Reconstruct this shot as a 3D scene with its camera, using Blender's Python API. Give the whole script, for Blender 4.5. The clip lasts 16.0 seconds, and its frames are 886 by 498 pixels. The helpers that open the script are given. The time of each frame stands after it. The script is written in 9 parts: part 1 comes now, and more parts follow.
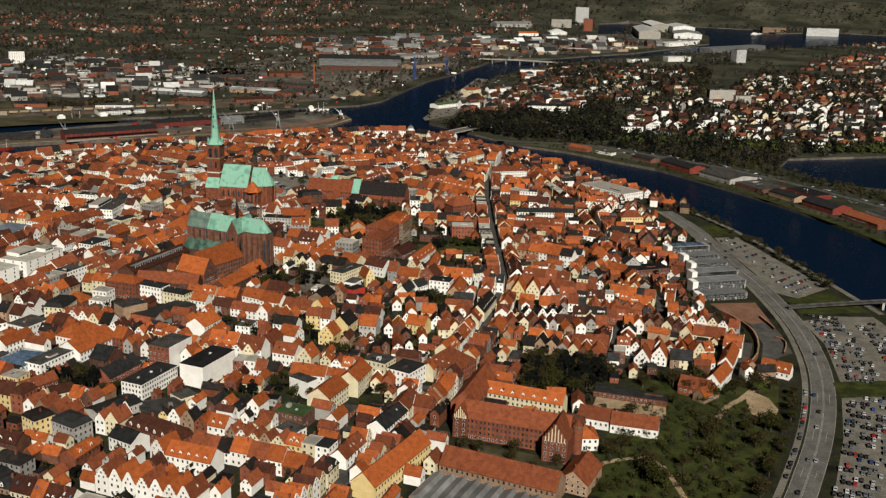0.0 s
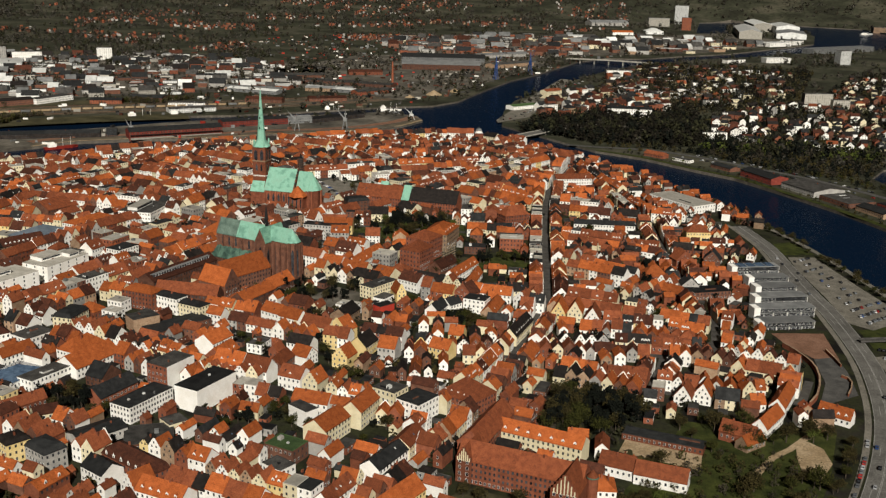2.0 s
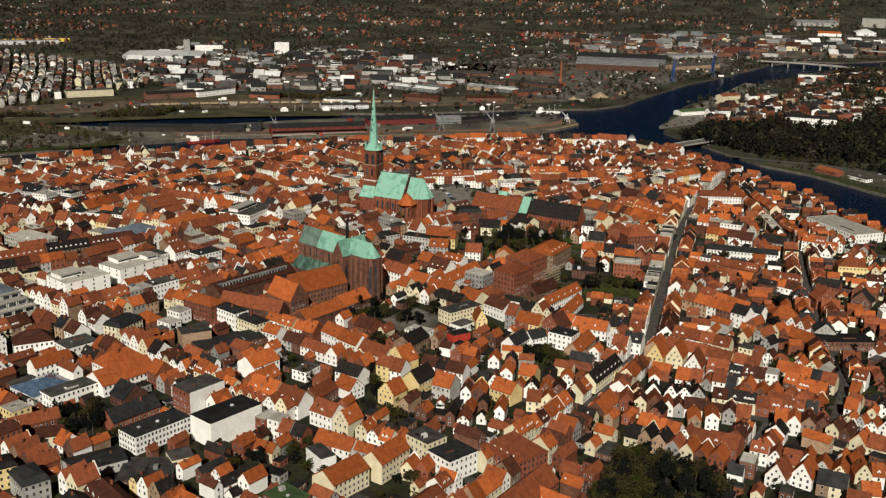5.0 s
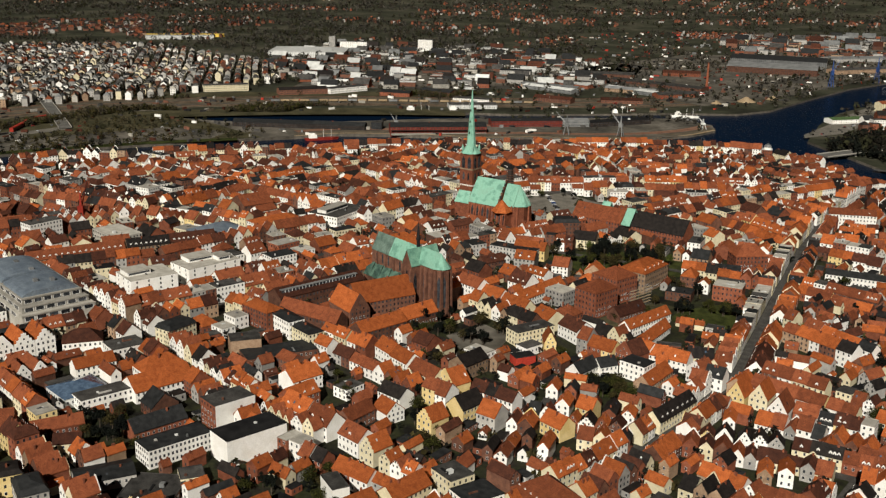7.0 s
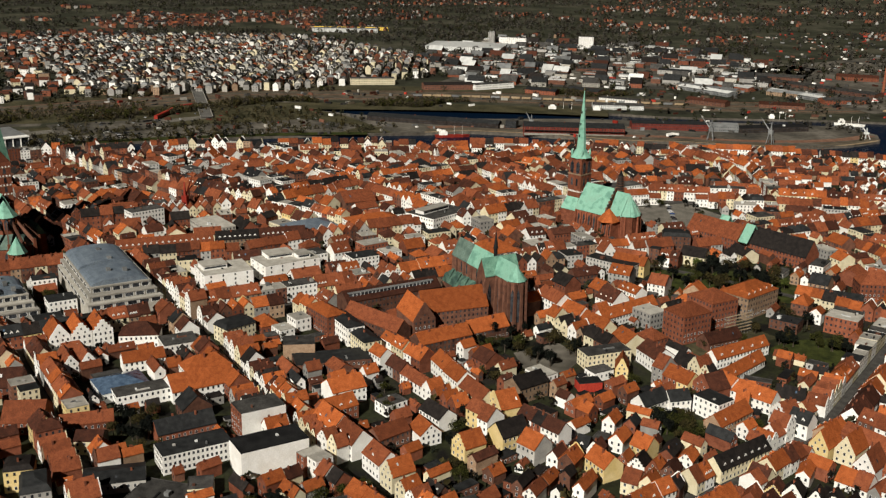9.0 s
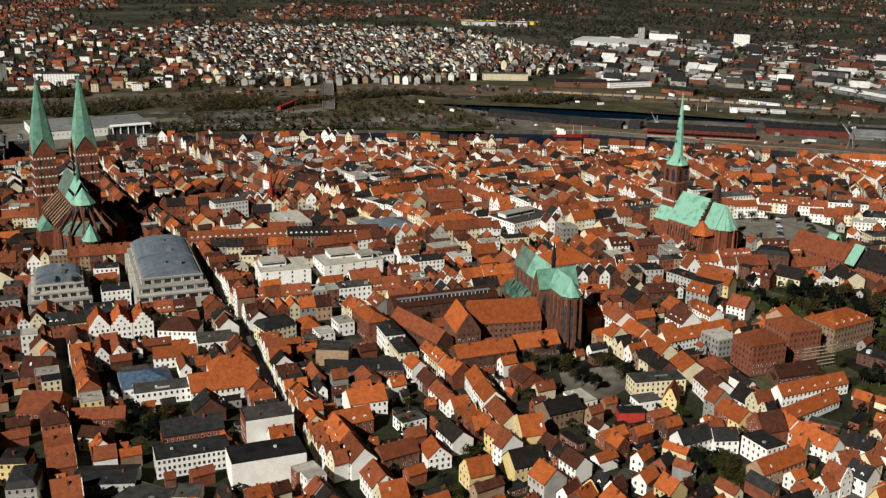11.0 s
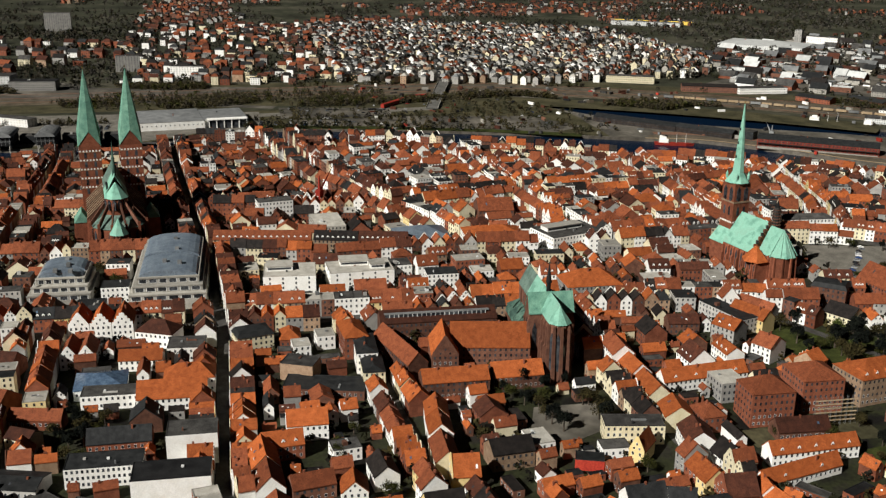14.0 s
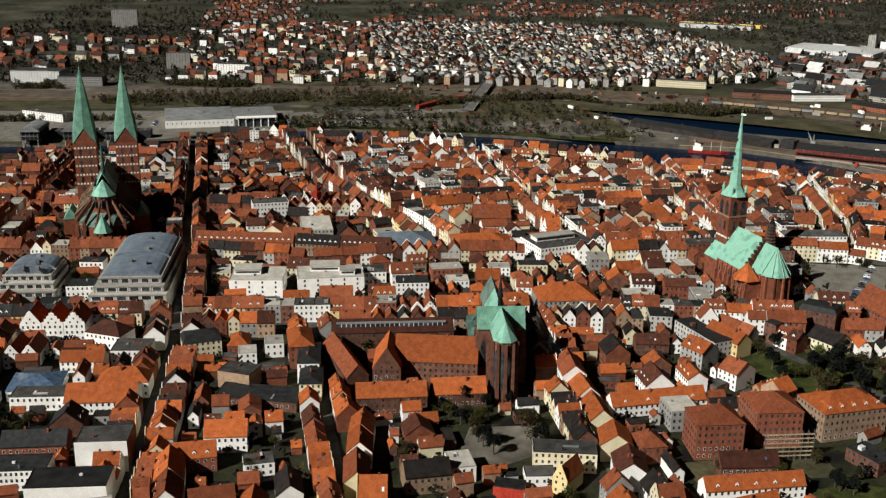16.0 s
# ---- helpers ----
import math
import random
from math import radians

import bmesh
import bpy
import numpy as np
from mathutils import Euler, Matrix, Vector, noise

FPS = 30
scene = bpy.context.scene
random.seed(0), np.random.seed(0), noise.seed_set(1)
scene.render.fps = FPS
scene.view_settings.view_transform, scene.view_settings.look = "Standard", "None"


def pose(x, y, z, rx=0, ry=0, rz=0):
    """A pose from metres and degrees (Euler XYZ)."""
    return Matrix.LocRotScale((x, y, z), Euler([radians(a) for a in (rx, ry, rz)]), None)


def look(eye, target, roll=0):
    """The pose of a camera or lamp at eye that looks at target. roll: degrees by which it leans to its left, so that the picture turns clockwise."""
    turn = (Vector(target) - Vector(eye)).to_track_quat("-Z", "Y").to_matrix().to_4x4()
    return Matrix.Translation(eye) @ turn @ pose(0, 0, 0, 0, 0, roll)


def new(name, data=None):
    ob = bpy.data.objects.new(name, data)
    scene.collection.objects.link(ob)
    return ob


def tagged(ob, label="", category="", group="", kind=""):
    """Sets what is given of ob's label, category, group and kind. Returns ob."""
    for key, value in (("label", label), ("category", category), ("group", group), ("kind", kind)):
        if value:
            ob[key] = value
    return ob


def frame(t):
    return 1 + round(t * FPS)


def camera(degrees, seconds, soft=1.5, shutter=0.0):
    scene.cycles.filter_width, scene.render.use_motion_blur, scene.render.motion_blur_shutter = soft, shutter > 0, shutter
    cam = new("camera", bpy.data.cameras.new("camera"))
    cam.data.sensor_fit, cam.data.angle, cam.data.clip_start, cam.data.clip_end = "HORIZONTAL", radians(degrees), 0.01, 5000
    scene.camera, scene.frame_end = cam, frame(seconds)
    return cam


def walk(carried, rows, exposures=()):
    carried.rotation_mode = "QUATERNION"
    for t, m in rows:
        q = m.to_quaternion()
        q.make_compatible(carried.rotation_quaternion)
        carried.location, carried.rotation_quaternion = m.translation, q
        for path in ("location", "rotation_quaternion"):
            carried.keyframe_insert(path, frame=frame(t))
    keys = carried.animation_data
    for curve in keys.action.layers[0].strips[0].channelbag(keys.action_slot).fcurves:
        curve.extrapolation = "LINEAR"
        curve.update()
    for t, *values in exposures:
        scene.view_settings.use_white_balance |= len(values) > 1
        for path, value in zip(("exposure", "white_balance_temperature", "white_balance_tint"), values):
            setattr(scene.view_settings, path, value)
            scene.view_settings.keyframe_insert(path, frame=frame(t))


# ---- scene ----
cam = camera(46.3, 16.0, soft=1.3)
METRES, EYE, TILT, LEAN, TURN = 590.0, 248.0, 0.0, 0.0, 22.7
ROWS = [
    (0.0, 0.0, 0.0, 0.0, 0.4, -15.65, -1.43),
    (0.5, 0.018, 0.0226, -0.0007, 1.56, -15.7, -1.43),
    (1.0, 0.0374, 0.0475, -0.0011, 2.98, -15.77, -1.39),
    (1.5, 0.0549, 0.0705, -0.0014, 4.42, -15.83, -1.37),
    (2.0, 0.0739, 0.0957, -0.0019, 6.08, -15.9, -1.34),
    (2.5, 0.091, 0.1193, -0.0024, 7.68, -15.97, -1.33),
    (3.0, 0.109, 0.1454, -0.0031, 9.48, -16.05, -1.32),
    (3.5, 0.1254, 0.1698, -0.004, 11.22, -16.11, -1.29),
    (6.0, 0.2081, 0.3017, -0.0098, 21.88, -16.42, -1.1),
    (6.5, 0.223, 0.3274, -0.011, 24.11, -16.48, -1.05),
    (7.0, 0.2395, 0.3557, -0.0122, 26.66, -16.54, -1.01),
    (7.5, 0.2536, 0.3822, -0.0134, 29.01, -16.61, -0.99),
    (8.0, 0.2694, 0.411, -0.0144, 31.63, -16.69, -1.0),
    (8.5, 0.2831, 0.4379, -0.0152, 34.13, -16.81, -1.03),
    (9.0, 0.2978, 0.4672, -0.0159, 36.9, -16.94, -1.03),
    (9.5, 0.3108, 0.4949, -0.0163, 39.45, -17.08, -0.99),
    (12.0, 0.369, 0.6435, -0.0174, 50.44, -17.59, -0.85),
    (12.5, 0.3788, 0.6724, -0.0175, 52.12, -17.64, -0.79),
    (13.0, 0.3886, 0.704, -0.0175, 53.8, -17.68, -0.72),
    (13.5, 0.3977, 0.7332, -0.0175, 55.29, -17.71, -0.71),
    (14.0, 0.407, 0.765, -0.0176, 56.81, -17.73, -0.75),
    (14.5, 0.4154, 0.7944, -0.0177, 58.14, -17.75, -0.83),
    (15.0, 0.424, 0.8262, -0.0177, 59.5, -17.78, -0.91),
    (15.5, 0.4314, 0.8558, -0.0178, 60.71, -17.79, -0.9),
    (16.0, 0.439, 0.8879, -0.0177, 61.96, -17.81, -0.88),
]
walk(cam, [(t, pose(0, 0, EYE, TILT, LEAN, TURN) @ pose(METRES * x, METRES * y, METRES * z, 90 + pitch, roll, yaw)) for t, x, y, z, yaw, pitch, roll in ROWS], [(0.0, 0.10, 6520, 10), (9.0, 0.15, 6480, 10), (13.0, 0.36, 6200, 10), (16.0, 0.38, 6180, 10)])

# world, sun
SUN = Vector((0.55, -0.835, 0)).normalized() * math.cos(radians(36)) + Vector((0, 0, math.sin(radians(36))))
sky_world = bpy.data.worlds.new("sky")
scene.world = sky_world
sky_world.use_nodes = True
nt = sky_world.node_tree
sky = nt.nodes.new("ShaderNodeTexSky")
sky.sky_type, sky.sun_disc, sky.air_density, sky.dust_density = "NISHITA", False, 0.012, 0.01
sky.sun_elevation, sky.sun_rotation = radians(36), math.atan2(SUN.x, SUN.y)
nt.nodes["Background"].inputs[1].default_value = 0.05
nt.links.new(sky.outputs[0], nt.nodes["Background"].inputs[0])
sun = new("sun", bpy.data.lights.new("sun", "SUN"))
sun.data.energy, sun.data.angle, sun.data.color = 5.0, radians(0.6), (1.0, 0.945, 0.845)
sun.matrix_world = look(SUN * 100, (0, 0, 0))

# ---- materials ----
MATS = {}
ORDER = []


def mat(name, a, b, size=3.0, rough=0.85, metal=0.0, bump=0.3, island=0.35, fine=0.35, third=None):
    """Two tones mixed by broad and fine noise in world metres, brightness varied by piece."""
    m = bpy.data.materials.new(name)
    m.use_nodes = True
    n, l = m.node_tree.nodes, m.node_tree.links
    bsdf = n["Principled BSDF"]
    bsdf.inputs["Roughness"].default_value, bsdf.inputs["Metallic"].default_value = rough, metal
    bsdf.inputs["Specular IOR Level"].default_value = 0.12 if rough > 0.5 else 0.4
    geo, info = n.new("ShaderNodeNewGeometry"), n.new("ShaderNodeObjectInfo")
    n1, n2 = n.new("ShaderNodeTexNoise"), n.new("ShaderNodeTexNoise")
    n1.inputs["Scale"].default_value, n1.inputs["Detail"].default_value = 1 / size, 4
    n2.inputs["Scale"].default_value, n2.inputs["Detail"].default_value = 9 / size, 3
    l.new(geo.outputs["Position"], n1.inputs["Vector"])
    l.new(geo.outputs["Position"], n2.inputs["Vector"])
    ramp = n.new("ShaderNodeValToRGB")
    ramp.color_ramp.elements[0].position, ramp.color_ramp.elements[1].position = 0.34, 0.66
    ramp.color_ramp.elements[0].color, ramp.color_ramp.elements[1].color = (*a, 1), (*b, 1)
    if third:
        e = ramp.color_ramp.elements.new(0.5)
        e.color = (*third, 1)
    l.new(n1.outputs[0], ramp.inputs[0])
    add = n.new("ShaderNodeMath")
    add.operation = "ADD"
    l.new(geo.outputs["Random Per Island"], add.inputs[0])
    l.new(info.outputs["Random"], add.inputs[1])
    fr = n.new("ShaderNodeMath")
    fr.operation = "FRACT"
    l.new(add.outputs[0], fr.inputs[0])
    val = n.new("ShaderNodeMapRange")
    val.inputs["To Min"].default_value, val.inputs["To Max"].default_value = 1 - island, 1 + island * 0.7
    l.new(fr.outputs[0], val.inputs["Value"])
    val2 = n.new("ShaderNodeMapRange")
    val2.inputs["From Min"].default_value, val2.inputs["From Max"].default_value = 0.3, 0.7
    val2.inputs["To Min"].default_value, val2.inputs["To Max"].default_value = 1 - fine, 1 + fine * 0.6
    l.new(n2.outputs[0], val2.inputs["Value"])
    mul = n.new("ShaderNodeMath")
    mul.operation = "MULTIPLY"
    l.new(val.outputs[0], mul.inputs[0])
    l.new(val2.outputs[0], mul.inputs[1])
    hsv = n.new("ShaderNodeHueSaturation")
    l.new(ramp.outputs[0], hsv.inputs["Color"])
    l.new(mul.outputs[0], hsv.inputs["Value"])
    l.new(hsv.outputs[0], bsdf.inputs["Base Color"])
    if bump:
        bp = n.new("ShaderNodeBump")
        bp.inputs["Strength"].default_value, bp.inputs["Distance"].default_value = bump, 0.15
        l.new(n2.outputs[0], bp.inputs["Height"])
        l.new(bp.outputs[0], bsdf.inputs["Normal"])
    MATS[name] = m
    ORDER.append(name)
    return m


mat("tile_orange", (0.2782, 0.0699, 0.01847), (0.3792, 0.1016, 0.02806), 2.6, 0.8, fine=0.55)
mat("tile_red", (0.168, 0.04847, 0.02121), (0.2436, 0.0719, 0.03011), 2.6, 0.8, fine=0.55)
mat("tile_brown", (0.04807, 0.0181, 0.01131), (0.08482, 0.02941, 0.01697), 2.6, 0.8, fine=0.55)
mat("tile_dark", (0.01154, 0.009891, 0.009063), (0.02554, 0.0206, 0.01813), 2.6, 0.7, fine=0.55)
mat("slate", (0.01442, 0.01525, 0.01566), (0.02885, 0.02966, 0.02966), 3, 0.6)
mat("felt", (0.03402, 0.03251, 0.03024), (0.0756, 0.07182, 0.06653), 5, 0.9)
mat("felt_green", (0.045, 0.081, 0.0315), (0.072, 0.117, 0.045), 4, 0.9)
mat("felt_black", (0.008722, 0.008722, 0.009207), (0.01939, 0.01939, 0.01939), 6, 0.8)
mat("zinc_blue", (0.1267, 0.1584, 0.198), (0.1901, 0.2297, 0.2693), 5, 0.45, 0.3)
mat("copper_green", (0.1316, 0.2865, 0.2168), (0.2091, 0.3872, 0.2981), 6, 0.7, third=(0.22, 0.44, 0.335), island=0.12, fine=0.14)
mat("copper_dark", (0.03, 0.06, 0.05), (0.09, 0.16, 0.12), 5, 0.7, island=0.15)
mat("copper_worn", (0.075, 0.115, 0.095), (0.14, 0.20, 0.165), 4, 0.7, island=0.12)
mat("copper_spire", (0.09293, 0.2091, 0.1549), (0.1704, 0.3252, 0.2401), 4, 0.7, island=0.1)
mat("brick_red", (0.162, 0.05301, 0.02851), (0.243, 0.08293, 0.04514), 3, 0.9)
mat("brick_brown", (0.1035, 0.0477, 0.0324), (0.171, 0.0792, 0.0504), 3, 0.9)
mat("brick_pale", (0.2601, 0.1683, 0.1071), (0.3519, 0.2448, 0.1606), 3, 0.9)
mat("plaster_white", (0.7276, 0.7089, 0.653), (0.8209, 0.8115, 0.7742), 5, 0.85, fine=0.1, island=0.12)
mat("plaster_cream", (0.5632, 0.4928, 0.3238), (0.6688, 0.6072, 0.4291), 5, 0.85, fine=0.12, island=0.15)
mat("plaster_yellow", (0.5808, 0.44, 0.1848), (0.6776, 0.5368, 0.2728), 5, 0.85, fine=0.12, island=0.15)
mat("plaster_grey", (0.2693, 0.2614, 0.2455), (0.3802, 0.3643, 0.3326), 5, 0.85, fine=0.15)
mat("concrete", (0.2943, 0.2788, 0.2401), (0.4027, 0.3795, 0.333), 4, 0.85, fine=0.15)
mat("sheet_white", (0.5034, 0.5134, 0.4956), (0.6644, 0.6695, 0.6444), 8, 0.5, fine=0.1)
mat("sheet_grey", (0.1188, 0.1228, 0.1228), (0.198, 0.202, 0.198), 8, 0.5, fine=0.12)
mat("sheet_yellow", (0.63, 0.414, 0.045), (0.702, 0.495, 0.09), 8, 0.5, fine=0.1)
mat("sheet_red", (0.27, 0.027, 0.018), (0.378, 0.045, 0.027), 6, 0.6)
mat("crane_blue", (0.018, 0.054, 0.18), (0.036, 0.081, 0.252), 4, 0.5)
mat("pane", (0.020, 0.022, 0.026), (0.062, 0.066, 0.072), 2, 0.15, bump=0, fine=0.2, island=0.6)
mat("glass_roof", (0.045, 0.072, 0.117), (0.09, 0.135, 0.198), 2, 0.15, bump=0, fine=0.2)
mat("frame_white", (0.6336, 0.6336, 0.616), (0.7216, 0.7216, 0.704), 2, 0.6, bump=0, fine=0.08)
mat("asphalt", (0.05386, 0.05259, 0.05069), (0.09504, 0.09189, 0.08554), 6, 0.9, island=0.0)
mat("street_grey", (0.0405, 0.0378, 0.0342), (0.0765, 0.072, 0.0657), 5, 0.9, island=0.0)
mat("road_light", (0.09, 0.0864, 0.0783), (0.1395, 0.1341, 0.1224), 9, 0.9, island=0.0)
mat("paving", (0.117, 0.108, 0.09), (0.18, 0.1665, 0.1395), 8, 0.9, island=0.0)
mat("red_gravel", (0.1512, 0.0792, 0.0504), (0.216, 0.1188, 0.0792), 8, 0.9, island=0.0)
mat("quay_stone", (0.07603, 0.06653, 0.05386), (0.1394, 0.1236, 0.1013), 6, 0.9)
mat("paint_line", (0.24, 0.235, 0.22), (0.32, 0.315, 0.30), 2, 0.7, island=0.0, bump=0)
mat("lawn", (0.018, 0.0234, 0.0054), (0.0468, 0.054, 0.0126), 7, 0.95, island=0.0)
mat("sand", (0.2592, 0.1872, 0.108), (0.36, 0.2736, 0.1728), 9, 0.95, island=0.0)
mat("rail_bed", (0.0675, 0.054, 0.036), (0.135, 0.1098, 0.0765), 14, 0.95, island=0.0)
mat("bark", (0.045, 0.036, 0.027), (0.09, 0.072, 0.054), 1, 0.95)
mat("leaf_bare", (0.02513, 0.02144, 0.01478), (0.04879, 0.0414, 0.02883), 5, 0.95, bump=0)
mat("leaf_olive", (0.01634, 0.01697, 0.008168), (0.03393, 0.03393, 0.01571), 5, 0.95, bump=0)
mat("leaf_spring", (0.044, 0.0576, 0.0112), (0.08, 0.096, 0.0208), 5, 0.95, bump=0)
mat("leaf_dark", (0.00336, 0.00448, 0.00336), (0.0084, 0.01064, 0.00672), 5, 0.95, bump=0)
# far bare woods: distance haze is put into this pale grey leaf colour
mat("leaf_hazed", (0.0352, 0.03256, 0.0264), (0.0704, 0.06512, 0.0528), 40, 0.95, bump=0)
mat("leaf_scrub", (0.04, 0.034, 0.018), (0.082, 0.068, 0.036), 4, 0.95, bump=0, island=0.4)
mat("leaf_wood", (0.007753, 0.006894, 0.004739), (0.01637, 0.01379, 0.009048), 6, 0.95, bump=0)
mat("leaf_brown", (0.02513, 0.0207, 0.007392), (0.0547, 0.04435, 0.01478), 3, 0.95, bump=0, island=0.5)
mat("leaf_moss", (0.0207, 0.02218, 0.005174), (0.04731, 0.04879, 0.01035), 3, 0.95, bump=0, island=0.5)
mat("tarred_board", (0.0162, 0.0126, 0.0108), (0.0378, 0.0288, 0.0234), 5, 0.85)
mat("brick_dark", (0.144, 0.0288, 0.0216), (0.216, 0.0468, 0.0324), 3, 0.9)
mat("scrub", (0.0324, 0.0306, 0.0153), (0.0765, 0.0675, 0.036), 25, 0.95, island=0.0)
mat("brass", (0.144, 0.099, 0.0315), (0.216, 0.153, 0.054), 2, 0.4, 0.7, bump=0)
mat("rubber", (0.0135, 0.0135, 0.0135), (0.027, 0.027, 0.027), 1, 0.9, bump=0)
for cname, cc in dict(silver=(0.45, 0.46, 0.47), black=(0.02, 0.02, 0.022), white=(0.75, 0.75, 0.74), blue=(0.03, 0.07, 0.20), red=(0.35, 0.03, 0.025), grey=(0.14, 0.15, 0.16)).items():
    mat("car_" + cname, cc, tuple(c * 1.15 for c in cc), 2, 0.25, 0.2, bump=0, fine=0.05)

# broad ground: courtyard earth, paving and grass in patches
# town_ground is darkened in its colour to stand in for courtyard shade
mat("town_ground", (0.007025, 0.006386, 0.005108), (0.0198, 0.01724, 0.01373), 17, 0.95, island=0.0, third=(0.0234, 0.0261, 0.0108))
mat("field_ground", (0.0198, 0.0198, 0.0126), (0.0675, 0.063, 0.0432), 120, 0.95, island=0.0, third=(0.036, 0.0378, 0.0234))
mat("works_ground", (0.05069, 0.04765, 0.04055), (0.1521, 0.1369, 0.1136), 60, 0.95, island=0.0, third=(0.09, 0.081, 0.0648))
w = bpy.data.materials.new("river_water")
w.use_nodes = True
wb = w.node_tree.nodes["Principled BSDF"]
# the sky's blue reflection is put into the water's base colour
wb.inputs["Base Color"].default_value = (0.0026, 0.0092, 0.0235, 1)
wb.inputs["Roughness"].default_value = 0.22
wb.inputs["Specular IOR Level"].default_value = 0.06
wn, wp, wg = (w.node_tree.nodes.new(k) for k in ("ShaderNodeTexNoise", "ShaderNodeBump", "ShaderNodeNewGeometry"))
wn.inputs["Scale"].default_value, wn.inputs["Detail"].default_value = 0.35, 5
wp.inputs["Strength"].default_value, wp.inputs["Distance"].default_value = 0.7, 0.8
w.node_tree.links.new(wg.outputs["Position"], wn.inputs["Vector"])
w.node_tree.links.new(wn.outputs[0], wp.inputs["Height"])
w.node_tree.links.new(wp.outputs[0], wb.inputs["Normal"])
MATS["river_water"] = w


# ---- mesh tools ----
def G(x, y):
    """Height of the ground: the old town lies on a low ridge, with wooded hills far off."""
    s = min(max((1350 - y) / 200, 0), 1)
    z = 3 + 11 * math.exp(-((x + 600) / 250) ** 2) * s * s * (3 - 2 * s)
    n = min(max((x + 2600) / 2000, 0), 1)
    n = n * n * (3 - 2 * n)
    k = min(max((math.hypot(x, y - 300) - 3850 - 420 * n) / (800 - 380 * n), 0), 1)
    return z + (44 + 66 * n) * k * k * (3 - 2 * k)


class Buf:
    """A growing mesh: corners, faces and a material for each face."""

    def __init__(self):
        self.v, self.f, self.m = [], [], []

    def add(self, pts, faces, m):
        o = len(self.v)
        self.v += pts
        self.f += [tuple(o + i for i in f) for f in faces]
        self.m += [m] * len(faces)

    def mesh(self, name):
        me = bpy.data.meshes.new(name)
        me.from_pydata(self.v, [], self.f)
        used = sorted(set(self.m))
        for k in used:
            me.materials.append(MATS[k])
        slot = {k: i for i, k in enumerate(used)}
        me.polygons.foreach_set("material_index", [slot[k] for k in self.m])
        me.update()
        return me


def put(name, buf, parent=None, label="", category="", group="", kind=""):
    ob = new(name, buf.mesh(name))
    if parent:
        ob.parent = parent
    return tagged(ob, label, category, group, kind)


BOX = [(0, 3, 2, 1), (4, 5, 6, 7), (0, 1, 5, 4), (1, 2, 6, 5), (2, 3, 7, 6), (3, 0, 4, 7)]


class Frame:
    """A level frame at a place: a runs along the front, b to the back, c up."""

    def __init__(self, x, y, z, deg):
        self.o, self.deg = (x, y, z), deg
        self.c, self.s = math.cos(radians(deg)), math.sin(radians(deg))

    def p(self, a, b, c):
        return (self.o[0] + a * self.c - b * self.s, self.o[1] + a * self.s + b * self.c, self.o[2] + c)

    def box(self, buf, a0, a1, b0, b1, c0, c1, m):
        buf.add([self.p(a, b, c) for c in (c0, c1) for a, b in ((a0, b0), (a1, b0), (a1, b1), (a0, b1))], BOX, m)

    def prism(self, buf, prof, t0, t1, m, along="b"):
        """A profile of (across, up), extruded along b or a."""
        n = len(prof)
        if along == "b":
            pts = [self.p(q, t0, c) for q, c in prof] + [self.p(q, t1, c) for q, c in prof]
        else:
            pts = [self.p(t0, -q, c) for q, c in prof] + [self.p(t1, -q, c) for q, c in prof]
        faces = [tuple(range(n)), tuple(range(2 * n - 1, n - 1, -1))]
        faces += [(i, n + i, n + (i + 1) % n, (i + 1) % n) for i in range(n)]
        buf.add(pts, faces, m)

    def cone(self, buf, a, b, c0, c1, r0, r1, m, n=8, turn=0.5):
        ring = [(math.cos(2 * math.pi * (i + turn) / n), math.sin(2 * math.pi * (i + turn) / n)) for i in range(n)]
        lo = [self.p(a + r0 * x, b + r0 * y, c0) for x, y in ring]
        if r1 <= 0.001:
            buf.add(lo + [self.p(a, b, c1)], [(i, (i + 1) % n, n) for i in range(n)] + [tuple(range(n - 1, -1, -1))], m)
        else:
            hi = [self.p(a + r1 * x, b + r1 * y, c1) for x, y in ring]
            buf.add(lo + hi, [(i, (i + 1) % n, n + (i + 1) % n, n + i) for i in range(n)] + [tuple(range(n - 1, -1, -1)), tuple(range(n, 2 * n))], m)


# one window for all the houses that are built part by part: a white frame round a dark pane
wbuf = Buf()
fr0 = Frame(0, 0, 0, 0)
for a0, a1, c0, c1 in ((-0.5, -0.44, -0.5, 0.5), (0.44, 0.5, -0.5, 0.5), (-0.44, 0.44, 0.45, 0.5), (-0.44, 0.44, -0.5, -0.46)):
    fr0.box(wbuf, a0, a1, -0.06, 0.0, c0, c1, "frame_white")
wbuf.add([(-0.44, -0.02, -0.46), (0.44, -0.02, -0.46), (0.44, -0.02, 0.45), (-0.44, -0.02, 0.45)], [(0, 1, 2, 3)], "pane")
WINDOW = wbuf.mesh("window")


